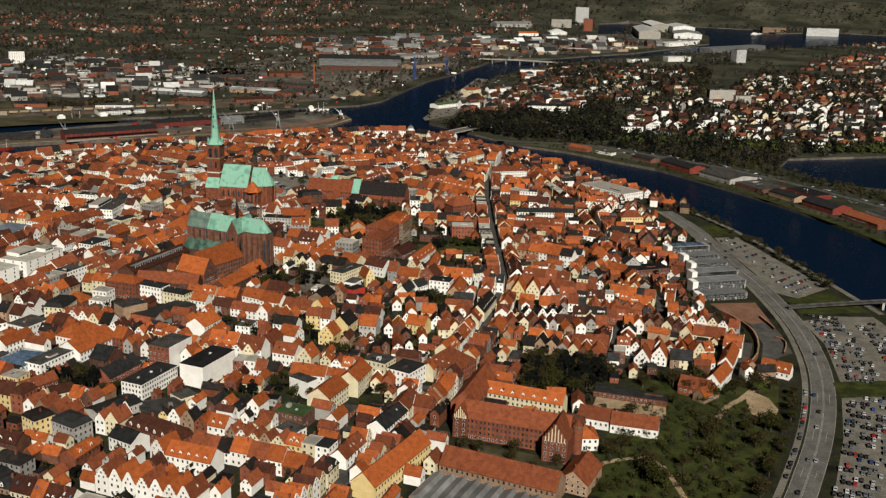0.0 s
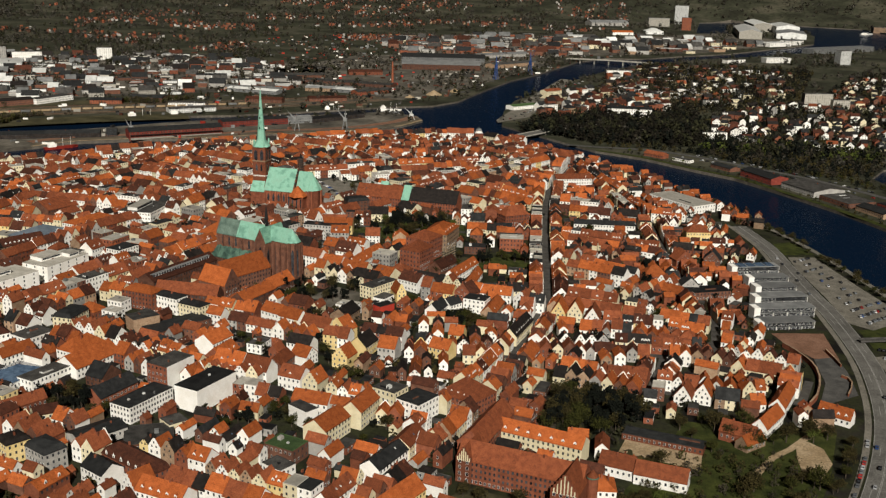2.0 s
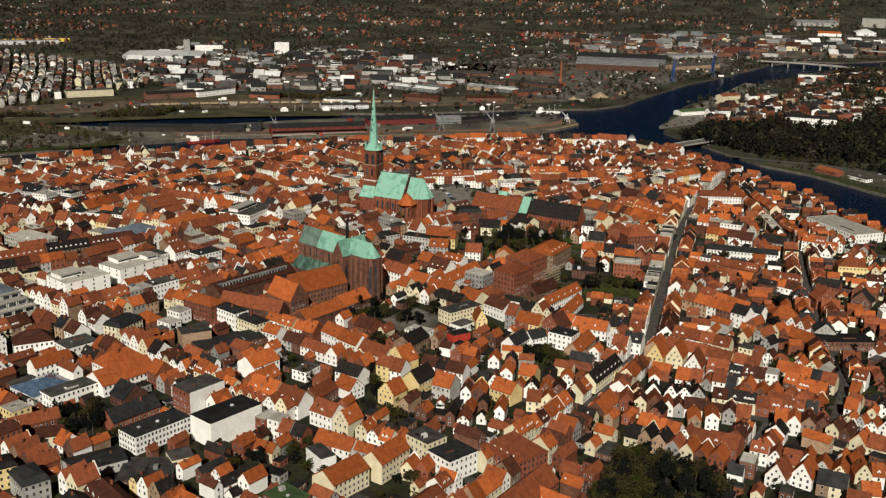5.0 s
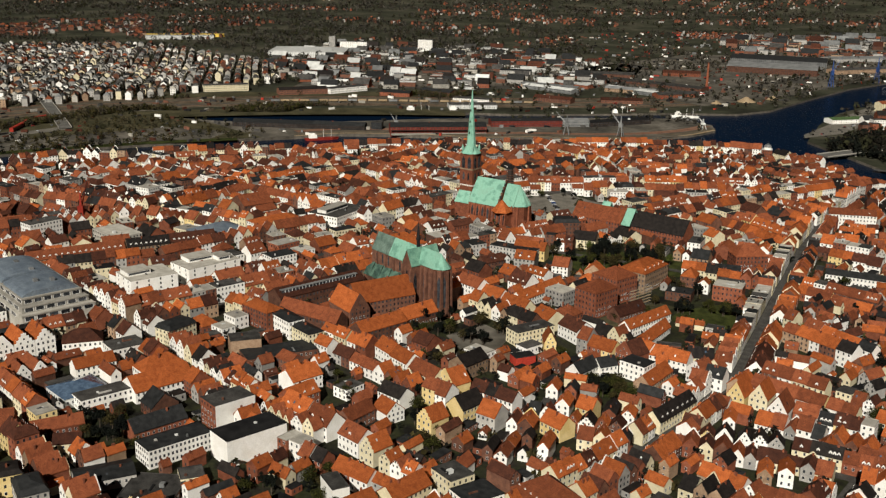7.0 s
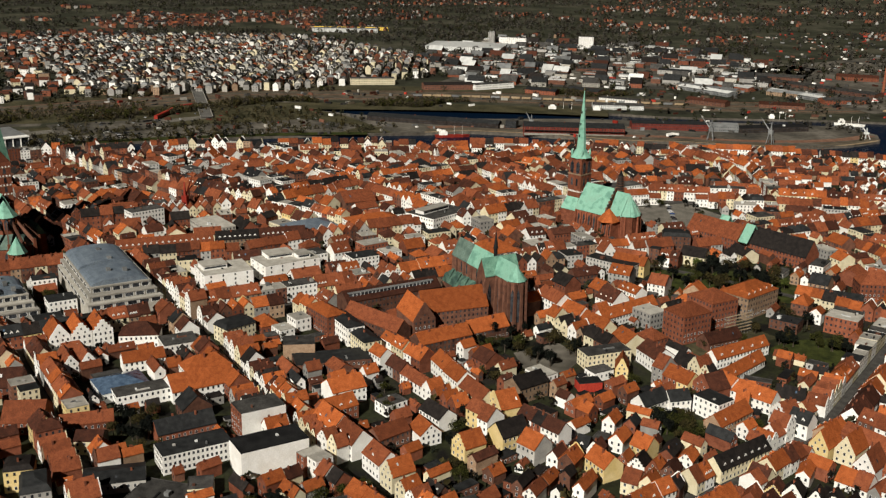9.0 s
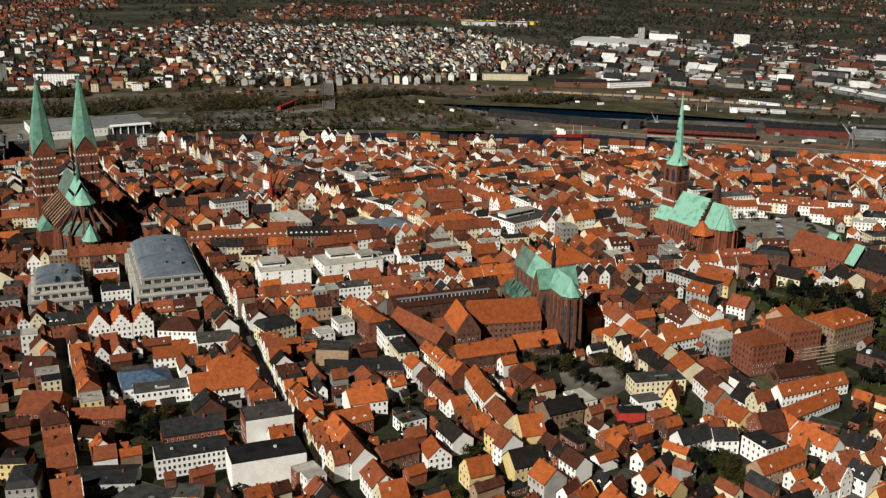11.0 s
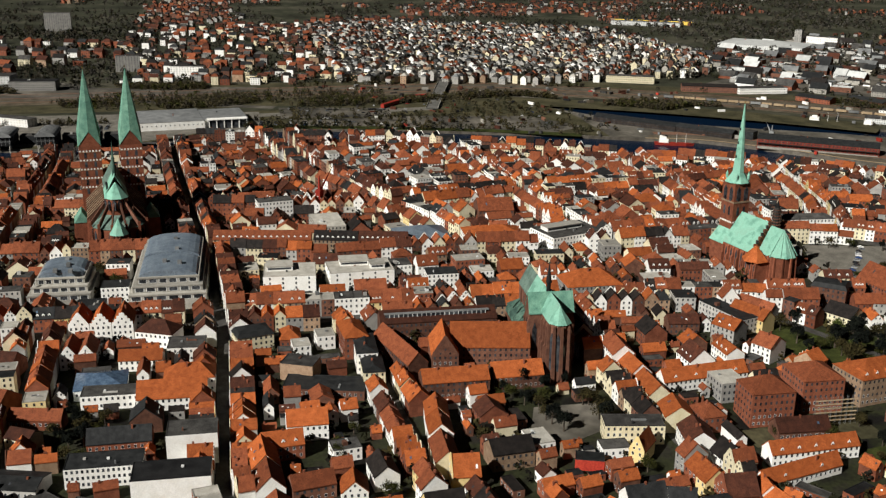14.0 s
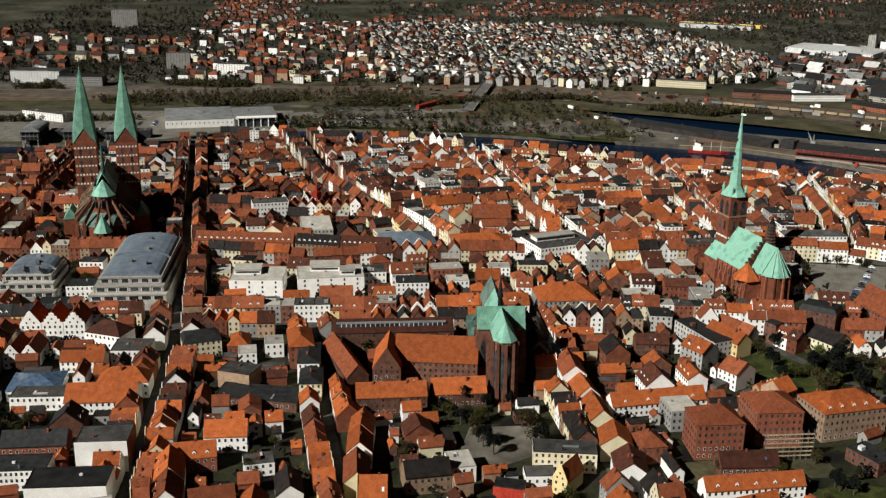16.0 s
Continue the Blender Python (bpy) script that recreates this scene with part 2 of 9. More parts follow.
class Thing:
    """A building whose parts are objects under one empty."""

    def __init__(self, name, x, y, z, label, category, group="", most=26):
        self.root = tagged(new(name), label, category, group)
        self.root.location = (x, y, z)
        self.root.empty_display_size = 1
        self.inv = (x, y, z)
        self.count, self.most = 0, most
        self.rest = Mass()

    def part(self, name, fill, label=""):
        b = Buf()
        fill(b)
        return self.add(name, b, label)

    def add(self, name, b, label=""):
        o = self.inv
        b.v = [(p[0] - o[0], p[1] - o[1], p[2] - o[2]) for p in b.v]
        return put(name, b, self.root, label)

    def window(self, p, u, n, w, h, parent=None):
        if self.count >= self.most:
            self.rest.window(p, u, n, w, h)
            return
        self.count += 1
        ob = new("window", WINDOW)
        ob.parent = parent or self.root
        o = self.inv
        ob.matrix_local = Matrix(((u[0] * w, -n[0], 0, p[0] - o[0]), (u[1] * w, -n[1], 0, p[1] - o[1]), (0, 0, h, p[2] - o[2]), (0, 0, 0, 1)))


    def finish(self):
        if self.rest.panes.f:
            tagged(self.add("glazing", self.rest.panes, "further dark window panes"), kind="stuff")


class Mass:
    """The same calls, gathered into one mesh for a quarter of many houses."""

    def __init__(self):
        self.b, self.panes = Buf(), Buf()

    def part(self, name, fill, label=""):
        fill(self.b)

    def window(self, p, u, n, w, h, parent=None):
        e = 0.05
        w, h = w * 0.44, h * 0.46
        self.panes.add([(p[0] + u[0] * s * w + n[0] * e, p[1] + u[1] * s * w + n[1] * e, p[2] + k * h) for s, k in ((-1, -1), (1, -1), (1, 1), (-1, 1))], [(0, 1, 2, 3)], "pane")


def windows(t, f, a0, a1, b, out, e, floors, step=2.6, w=1.15, h=1.6, side=False, base=0.0):
    """Rows of windows on a wall: along a at b (out -1 front, +1 back), or along b when side."""
    n = int((a1 - a0 - 0.6) / step)
    nx, ny = (f.c * out, f.s * out) if side else (-f.s * out, f.c * out)
    if n < 1 or floors < 1 or nx * 0.75 - ny * 0.66 < -0.25:
        return
    fh = e / floors
    for k in range(floors):
        for i in range(n):
            q = (a0 + a1) / 2 + (i - (n - 1) / 2) * (a1 - a0 - 0.4) / n
            zc = base + fh * (k + 0.55)
            if side:
                t.window(f.p(b, q, zc), (-f.s, f.c), (f.c * out, f.s * out), w, h)
            else:
                t.window(f.p(q, b, zc), (f.c, f.s), (-f.s * out, f.c * out), w, h)


def house(t, x, y, w, d, deg, eaves, rise, kind, wall, roof, facade=None, floors=None, rnd=random, detail=2, z=None, glaze=(1, 1, 1, 1), chimneys=None, step=2.6, over=0.35, dormers=0):
    """Walls, roof, gable front, windows, chimneys and dormers. kind: v ridge runs back, u ridge along the front, hip, flat, mansard, half."""
    z = G(x, y) if z is None else z
    f = Frame(x, y, z, deg)
    hw, hd, e = w / 2, d / 2, eaves
    th = 0.3
    floors = floors or max(1, int(e / 2.9))
    if kind == "v":
        t.part("wall", lambda b: f.prism(b, [(-hw, -3), (hw, -3), (hw, e), (0, e + rise), (-hw, e)], -hd, hd, wall))
        sl = rise / hw
        o = over
        t.part("roof", lambda b: f.prism(b, [(-hw - o, e - o * sl), (0, e + rise), (hw + o, e - o * sl), (hw + o, e - o * sl + th * 1.5), (0, e + rise + th * 1.5), (-hw - o, e - o * sl + th * 1.5)], -hd - (0 if facade else 0.2), hd + 0.2, roof))
        if facade:
            k = rnd.random()
            if k < 0.45 and detail > 1:
                n, pr = 4, [(-hw, -3), (hw, -3)]
                for i in range(n):
                    pr += [(hw * (1 - i / n), e + rise * (i + 0.75) / n), (hw * (1 - (i + 1) / n) + (0.35 if i == n - 1 else 0), e + rise * (i + 0.75) / n)]
                pr += [(-q, c) for q, c in reversed(pr[2:])]
            else:
                pr = [(-hw, -3), (hw, -3), (hw, e + 0.7), (0.5, e + rise + 0.9), (-0.5, e + rise + 0.9), (-hw, e + 0.7)]
            t.part("gable_front", lambda b: f.prism(b, pr, -hd - 0.3, -hd - 0.002, facade))
        fb = -hd - (0.3 if facade else 0)
        if glaze[0]:
            windows(t, f, -hw, hw, fb, -1, e, floors, step)
            for i in range(2 if rise > 3 else 0):
                k = [(-0.35, 0.35), (0.0,)][i]
                for q in k:
                    t.window(f.p(q * hw, fb, e + 1.1 + 2.1 * i), (f.c, f.s), (f.s, -f.c), 0.9, 1.2)
        if glaze[1]:
            windows(t, f, -hw, hw, hd, 1, e, floors, step)
    elif kind == "u":
        t.part("wall", lambda b: f.prism(b, [(-hd, -3), (hd, -3), (hd, e), (0, e + rise), (-hd, e)], -hw, hw, wall, "a"))
        sl = rise / hd
        o = over
        t.part("roof", lambda b: f.prism(b, [(-hd - o, e - o * sl), (0, e + rise), (hd + o, e - o * sl), (hd + o, e - o * sl + th * 1.5), (0, e + rise + th * 1.5), (-hd - o, e - o * sl + th * 1.5)], -hw - 0.15, hw + 0.15, roof, "a"))
        if glaze[0]:
            windows(t, f, -hw, hw, -hd, -1, e, floors, step)
        if glaze[1]:
            windows(t, f, -hw, hw, hd, 1, e, floors, step)
    elif kind in ("hip", "half", "mansard"):
        t.part("wall", lambda b: f.box(b, -hw, hw, -hd, hd, -3, e, wall))
        o = over

        def roofing(b):
            W, D = hw + o, hd + o
            if kind == "mansard":
                i1, up = 1.6, min(rise * 0.65, 3.2)
                pts = [f.p(sx * W, sy * D, e) for sx, sy in ((-1, -1), (1, -1), (1, 1), (-1, 1))]
                pts += [f.p(sx * (W - i1), sy * (D - i1), e + up) for sx, sy in ((-1, -1), (1, -1), (1, 1), (-1, 1))]
                r = max(W - D, 0.0) if W > D else 0.0
                q = max(D - W, 0.0)
                pts += [f.p(-r, -q, e + rise), f.p(r, q, e + rise)]
                fs = [(0, 1, 5, 4), (1, 2, 6, 5), (2, 3, 7, 6), (3, 0, 4, 7), (3, 2, 1, 0)]
                fs += [(4, 5, 9, 8), (5, 6, 9), (6, 7, 8, 9), (7, 4, 8)] if W >= D else [(4, 5, 8), (5, 6, 9, 8), (6, 7, 9), (7, 4, 8, 9)]
            else:
                pts = [f.p(sx * W, sy * D, e) for sx, sy in ((-1, -1), (1, -1), (1, 1), (-1, 1))]
                cut = 1.0 if kind == "hip" else 0.45
                if W >= D:
                    r = W - D * cut
                    pts += [f.p(-r, 0, e + rise), f.p(r, 0, e + rise)]
                    fs = [(0, 1, 5, 4), (1, 2, 5), (2, 3, 4, 5), (3, 0, 4), (3, 2, 1, 0)]
                else:
                    r = D - W * cut
                    pts += [f.p(0, -r, e + rise), f.p(0, r, e + rise)]
                    fs = [(0, 1, 4), (1, 2, 5, 4), (2, 3, 5), (3, 0, 4, 5), (3, 2, 1, 0)]
            b.add(pts, fs, roof)
        t.part("roof", roofing)
        for k, g4 in enumerate(glaze):
            if g4:
                if k < 2:
                    windows(t, f, -hw, hw, (-hd, hd)[k], (-1, 1)[k], e, floors, step)
                else:
                    windows(t, f, -hd, hd, (-hw, hw)[k - 2], (-1, 1)[k - 2], e, floors, step, side=True)
    else:
        t.part("wall", lambda b: f.box(b, -hw, hw, -hd, hd, -3, e, wall))

        def flat(b):
            f.box(b, -hw + 0.3, hw - 0.3, -hd + 0.3, hd - 0.3, e + 0.01, e + 0.08, roof)
            for q in ((-hw, hw, -hd, -hd + 0.3), (-hw, hw, hd - 0.3, hd), (-hw, -hw + 0.3, -hd + 0.3, hd - 0.3), (hw - 0.3, hw, -hd + 0.3, hd - 0.3)):
                f.box(b, *q, e + 0.005, e + 0.35, roof)
            if w > 9 and d > 9:
                for _ in range(rnd.choice((1, 1, 2, 3))):
                    qa, qb = rnd.uniform(-0.7, 0.4) * hw, rnd.uniform(-0.7, 0.4) * hd
                    sa, sb, up = rnd.choice(((2.2, 2.6, 1.8), (1.2, 1.2, 0.8), (hw * 0.5, 1.1, 0.6), (1.0, hd * 0.5, 0.5), (0.7, 0.7, 1.5)))
                    f.box(b, qa, qa + sa, qb, qb + sb, e + 0.08, e + up, rnd.choice(("plaster_grey", "sheet_grey", "sheet_white", "felt_black", "brick_brown")))
        t.part("roof", flat)
        for k, g4 in enumerate(glaze):
            if g4:
                if k < 2:
                    windows(t, f, -hw, hw, (-hd, hd)[k], (-1, 1)[k], e, floors, step)
                else:
                    windows(t, f, -hd, hd, (-hw, hw)[k - 2], (-1, 1)[k - 2], e, floors, step, side=True)
    if kind in ("u", "v") and detail > 1:
        # skylights let into the roof slopes
        for i in range(rnd.choice((0, 0, 1, 2) if isinstance(t, Mass) else (0, 0, 0, 1))):
            span = hd if kind == "u" else hw
            run, q, k = (hw if kind == "u" else hd) * 0.75, rnd.uniform(-1, 1), rnd.uniform(0.3, 0.6)
            sg = -1 if kind == "u" else rnd.choice((-1, 1))
            pts = []
            for dq, dk in ((-0.45, -0.09), (0.45, -0.09), (0.45, 0.09), (-0.45, 0.09)):
                s1 = sg * span * (1 - k - dk)
                up = e + rise * (k + dk) + th * 1.5 + 0.07
                pts.append(f.p(q * run + dq, s1, up) if kind == "u" else f.p(s1, q * run + dq, up))
            m_sky = rnd.choice(("pane", "glass_roof", "sheet_white"))
            t.part("skylight", lambda b: b.add(pts, [(0, 1, 2, 3)], m_sky))
    if kind != "flat":
        n = chimneys if chimneys is not None else rnd.choice((0, 1, 1, 2))
        for i in range(n):
            q = rnd.uniform(-0.75, 0.75)
            off = rnd.uniform(-0.25, 0.25)
            a, bb = (off * hw, q * hd) if kind == "v" or (kind == "hip" and d > w) else (q * hw * 0.8, off * hd)
            t.part("chimney", lambda b: f.box(b, a - 0.4, a + 0.4, bb - 0.4, bb + 0.4, e + rise * 0.55, e + rise + 1.1, "brick_red"))
    for i in range(dormers):
        if kind in ("u", "hip", "half", "mansard"):
            q = (i - (dormers - 1) / 2) * (w - 2) / dormers
            back = -hd * (0.78 if kind != "mansard" else 0.98)

            def dorm(b):
                f.prism(b, [(q - 0.8, e + 0.4), (q + 0.8, e + 0.4), (q + 0.8, e + 2.0), (q, e + 2.9), (q - 0.8, e + 2.0)], back, back + hd * 0.65, roof)
                f.prism(b, [(q - 0.8, e + 0.42), (q + 0.8, e + 0.42), (q + 0.8, e + 2.02), (q, e + 2.95), (q - 0.8, e + 2.02)], back - 0.1, back - 0.003, facade or "plaster_white")
            dm = t.part("dormer", dorm)
            t.window(f.p(q, back - 0.1, e + 1.4), (f.c, f.s), (f.s, -f.c), 0.8, 1.0, dm)
        else:
            sgn = 1 if i % 2 else -1
            q = ((i // 2) - ((dormers - 1) // 2) / 2) * (d - 3) / max(1, (dormers + 1) // 2)
            cc = e + rise * 0.28
            dm = t.part("dormer", lambda b: f.box(b, min(sgn * hw * 0.35, sgn * hw * 0.8), max(sgn * hw * 0.35, sgn * hw * 0.8), q - 0.7, q + 0.7, cc, cc + 1.7, roof))
            t.window(f.p(sgn * hw * 0.8, q, cc + 0.9), (-f.s, f.c), (f.c * sgn, f.s * sgn), 0.9, 1.0, dm)
    return f


# ---- water and land ----
def inside(x, y, poly):
    r, j = False, len(poly) - 1
    for i, (xi, yi) in enumerate(poly):
        xj, yj = poly[j]
        if (yi > y) != (yj > y) and x < (xj - xi) * (y - yi) / (yj - yi) + xi:
            r = not r
        j = i
    return r


RIVER = [(330, 400), (130, 850), (21, 1018), (-38, 1090), (-106, 1159), (-177, 1219), (-249, 1274), (-296, 1292), (-383, 1333), (-447, 1344), (-540, 1400), (-640, 1462), (-700, 1594), (-738, 1716), (-755, 1850), (-772, 2050), (-785, 2300), (-768, 2500), (-790, 2600), (-814, 2639)]
RIVER += [(-895, 2590), (-912, 2459), (-877, 2123), (-875, 1995), (-850, 1837), (-815, 1652), (-824, 1579), (-878, 1515), (-971, 1363)]
RIVER += [(-1018, 1295), (-1089, 1226), (-1162, 1138), (-1213, 1036), (-1258, 970), (-1345, 880), (-1200, 300), (-1200, -650), (330, -650)]
ISLAND = [(-1040, -700), (-1020, 300), (-1030, 375), (-1090, 460), (-1105, 505), (-1080, 602), (-1078, 662), (-1024, 722), (-998, 805), (-972, 860), (-938, 942), (-902, 1000),
          (-866, 1066), (-806, 1120), (-745, 1185), (-705, 1250), (-655, 1310), (-590, 1340), (-520, 1322), (-385, 1240), (-341, 1216), (-262, 1153), (-215, 1116), (-171, 1072),
          (-115, 1005), (-66, 935), (-34, 888), (-5, 836), (23, 803), (120, 640), (200, 400), (200, -700)]
PENINSULA = [(-1082, -700), (-1068, 300), (-1078, 385), (-1138, 462), (-1150, 500), (-1135, 640), (-1105, 760), (-1072, 870), (-1042, 945), (-1026, 1002), (-984, 1052), (-946, 1088),
             (-888, 1128), (-848, 1181), (-805, 1231), (-776, 1293), (-756, 1368), (-758, 1430), (-786, 1462), (-850, 1470), (-950, 1335), (-1046, 1180), (-1092, 1080),
             (-1145, 985), (-1198, 930), (-1295, 866), (-1360, 860), (-1210, 290), (-1210, -700)]
POND = [(-105, 1436), (15, 1531), (300, 1700), (420, 1400), (200, 1270), (17, 1287), (-24, 1288), (-63, 1297), (-110, 1370)]


BAY = [(-768, 2500), (-681, 2761), (-588, 2925), (-489, 3193), (-326, 3444), (-65, 3852), (240, 4100), (180, 4420), (-200, 4500), (-412, 4250), (-520, 4440), (-1040, 4480), (-1130, 4330), (-970, 3705), (-865, 3742), (-985, 4180), (-980, 4330), (-850, 4340), (-737, 4230), (-603, 3874), (-542, 3499), (-588, 3294), (-671, 2955), (-750, 2797), (-814, 2639)]


def is_water(x, y):
    return (inside(x, y, RIVER) and not inside(x, y, ISLAND) and not inside(x, y, PENINSULA)) or inside(x, y, POND) or inside(x, y, BAY)


def land():
    """The ground as one sheet, cut along the banks, with a quay wall down to the water."""
    from mathutils import geometry
    pts, edges = [], []
    for poly in (RIVER, ISLAND, PENINSULA, POND, BAY):
        o = len(pts)
        for i, (x0, y0) in enumerate(poly):
            x1, y1 = poly[(i + 1) % len(poly)]
            n = max(1, int(math.hypot(x1 - x0, y1 - y0) / 45))
            pts += [Vector((x0 + (x1 - x0) * k / n, y0 + (y1 - y0) * k / n)) for k in range(n)]
        edges += [(i, i + 1) for i in range(o, len(pts) - 1)] + [(len(pts) - 1, o)]
    xs = np.concatenate([np.arange(-6500, -1600, 250), np.arange(-1600, 350, 30), np.arange(350, 4000, 600)])
    ys = np.concatenate([np.arange(-4000, 100, 500), np.arange(100, 1700, 30), np.arange(1700, 6500, 250)])
    rj = random.Random(5)
    pts += [Vector((float(x) + rj.uniform(-2, 2), float(y) + rj.uniform(-2, 2))) for x in xs for y in ys]
    co, es, fs, *_ = geometry.delaunay_2d_cdt(pts, edges, [], 0, 0.01)
    z = [G(p.x, p.y) for p in co]
    keep = [not is_water(*(sum((co[i] for i in f), Vector((0, 0))) / len(f))) for f in fs]
    b = Buf()
    b.v = [(p.x, p.y, h) for p, h in zip(co, z)]
    seen = {}
    for f, k in zip(fs, keep):
        for i in range(len(f)):
            e = (f[i], f[(i + 1) % len(f)])
            seen.setdefault(tuple(sorted(e)), []).append(k)
        if k:
            c = sum((co[i] for i in f), Vector((0, 0))) / len(f)
            b.f.append(tuple(f))
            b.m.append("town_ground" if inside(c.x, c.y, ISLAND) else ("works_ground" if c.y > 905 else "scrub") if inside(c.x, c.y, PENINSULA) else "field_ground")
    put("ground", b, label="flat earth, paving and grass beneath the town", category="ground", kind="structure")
    q = Buf()
    for (i, j), ks in seen.items():
        if len(ks) == 2 and ks[0] != ks[1]:
            q.add([(*co[i], z[i]), (*co[j], z[j]), (*co[j], -2), (*co[i], -2)], [(0, 1, 2, 3)], "quay_stone")
    put("quay_wall", q, label="stone quay wall along the river banks", category="quay wall", kind="structure")
    s = Buf()
    s.add([(-6500, -4000, 0), (4000, -4000, 0), (4000, 6500, 0), (-6500, 6500, 0)], [(0, 1, 2, 3)], "river_water")
    put("water", s, label="dark blue rippled river water round the old town", category="water", kind="structure")


land()

# ---- streets of the old town: half width and bends ----
STREETS = []


def street(half, *line):
    STREETS.append((half, list(line)))


street(3.4, (-205, 250), (-215, 388), (-219, 493), (-227, 610), (-234, 646), (-254, 735), (-324, 893), (-364, 986), (-392, 1060), (-420, 1190))
street(3.2, (-219, 522), (-259, 508), (-346, 491), (-503, 489), (-641, 476), (-766, 460), (-1060, 425))
street(2.8, (-230, 625), (-290, 592), (-344, 581), (-411, 573), (-517, 563))
street(2.8, (-256, 738), (-300, 706), (-349, 699), (-433, 693), (-519, 689))
street(4.5, (-517, 200), (-520, 480), (-519, 690), (-508, 800), (-492, 900), (-478, 1000), (-460, 1110), (-440, 1230))
street(5.5, (-672, 200), (-650, 476), (-632, 560), (-640, 650), (-632, 760), (-640, 850), (-625, 930), (-560, 1020), (-480, 1110))
street(6.5, (-640, 655), (-705, 637), (-759, 614), (-865, 578), (-1072, 535))
street(3.5, (-634, 750), (-763, 738), (-959, 723), (-1005, 719))
street(3.5, (-640, 868), (-720, 868), (-902, 885), (-945, 890))
street(3.5, (-625, 935), (-700, 965), (-870, 1010))
street(3.0, (-560, 1020), (-660, 1090), (-780, 1120))
street(3.0, (-519, 390), (-400, 396), (-215, 405))
street(3.0, (-519, 300), (-208, 310))
street(3.0, (-660, 340), (-1080, 320))
street(3.0, (-324, 893), (-420, 850), (-508, 800))
street(3.0, (-230, 640), (-180, 668), (-120, 690), (-70, 690))
street(3.0, (-254, 735), (-200, 742), (-120, 750))
street(2.6, (-196, 614), (-140, 622), (-90, 634), (-60, 652), (-62, 688))
street(2.6, (-140, 622), (-146, 660), (-150, 680))
street(2.6, (-215, 700), (-160, 715), (-115, 720))
street(3.0, (-292, 820), (-220, 812), (-150, 800))
street(3.0, (-324, 893), (-260, 900), (-200, 905))
street(3.0, (-364, 986), (-300, 1000), (-240, 1010))
street(3.0, (-120, 690), (-135, 750), (-170, 812), (-215, 900), (-262, 1000), (-330, 1090), (-420, 1190))
street(3.0, (-364, 986), (-478, 1000))
street(3.0, (-392, 1060), (-465, 1075))
street(3.0, (-850, 1010), (-800, 870), (-790, 740), (-760, 615), (-775, 460), (-790, 320))
street(5.0, (-1082, 330), (-1090, 505), (-1066, 602), (-1064, 660), (-1011, 722), (-985, 803), (-960, 856), (-926, 937), (-890, 994), (-854, 1059), (-796, 1111), (-737, 1176), (-696, 1242), (-650, 1296), (-592, 1322), (-535, 1310))
X0, Y0, NX, NY = -1180, 150, 1300, 1300
OCC = np.zeros((NX, NY), np.uint8)
NEAR = np.full((NX // 10, NY // 10), 1e9)
TURNED = np.zeros((NX // 10, NY // 10))


def mark_poly(poly, v):
    xs, ys = [p[0] for p in poly], [p[1] for p in poly]
    x = np.arange(max(X0, int(min(xs))), min(X0 + NX, int(max(xs)) + 1))
    y = np.arange(max(Y0, int(min(ys))), min(Y0 + NY, int(max(ys)) + 1))
    if not len(x) or not len(y):
        return
    gx, gy = np.meshgrid(x + 0.5, y + 0.5, indexing="ij")
    r = np.zeros(gx.shape, bool)
    j = len(poly) - 1
    for i in range(len(poly)):
        (xi, yi), (xj, yj) = poly[i], poly[j]
        if yi != yj:
            r ^= ((yi > gy) != (yj > gy)) & (gx < (xj - xi) * (gy - yi) / (yj - yi) + xi)
        j = i
    sub = OCC[x[0] - X0:x[-1] + 1 - X0, y[0] - Y0:y[-1] + 1 - Y0]
    sub[r & (sub < v)] = v


def corners(x, y, w, d, deg, grow=0.0):
    c, s = math.cos(radians(deg)), math.sin(radians(deg))
    return [(x + a * c - b * s, y + a * s + b * c) for a, b in ((-w / 2 - grow, -d / 2 - grow), (w / 2 + grow, -d / 2 - grow), (w / 2 + grow, d / 2 + grow), (-w / 2 - grow, d / 2 + grow))]


def is_free(x, y, w, d, deg, shrink=0.6):
    c, s = math.cos(radians(deg)), math.sin(radians(deg))
    na, nb = max(2, int(w / 1.5)), max(2, int(d / 1.5))
    a = np.linspace(-w / 2 + shrink, w / 2 - shrink, na)[:, None]
    b = np.linspace(-d / 2 + shrink, d / 2 - shrink, nb)[None]
    ix, iy = (x + a * c - b * s - X0).astype(int), (y + a * s + b * c - Y0).astype(int)
    if ix.min() < 0 or iy.min() < 0 or ix.max() >= NX or iy.max() >= NY:
        return False
    return not OCC[ix, iy].any()


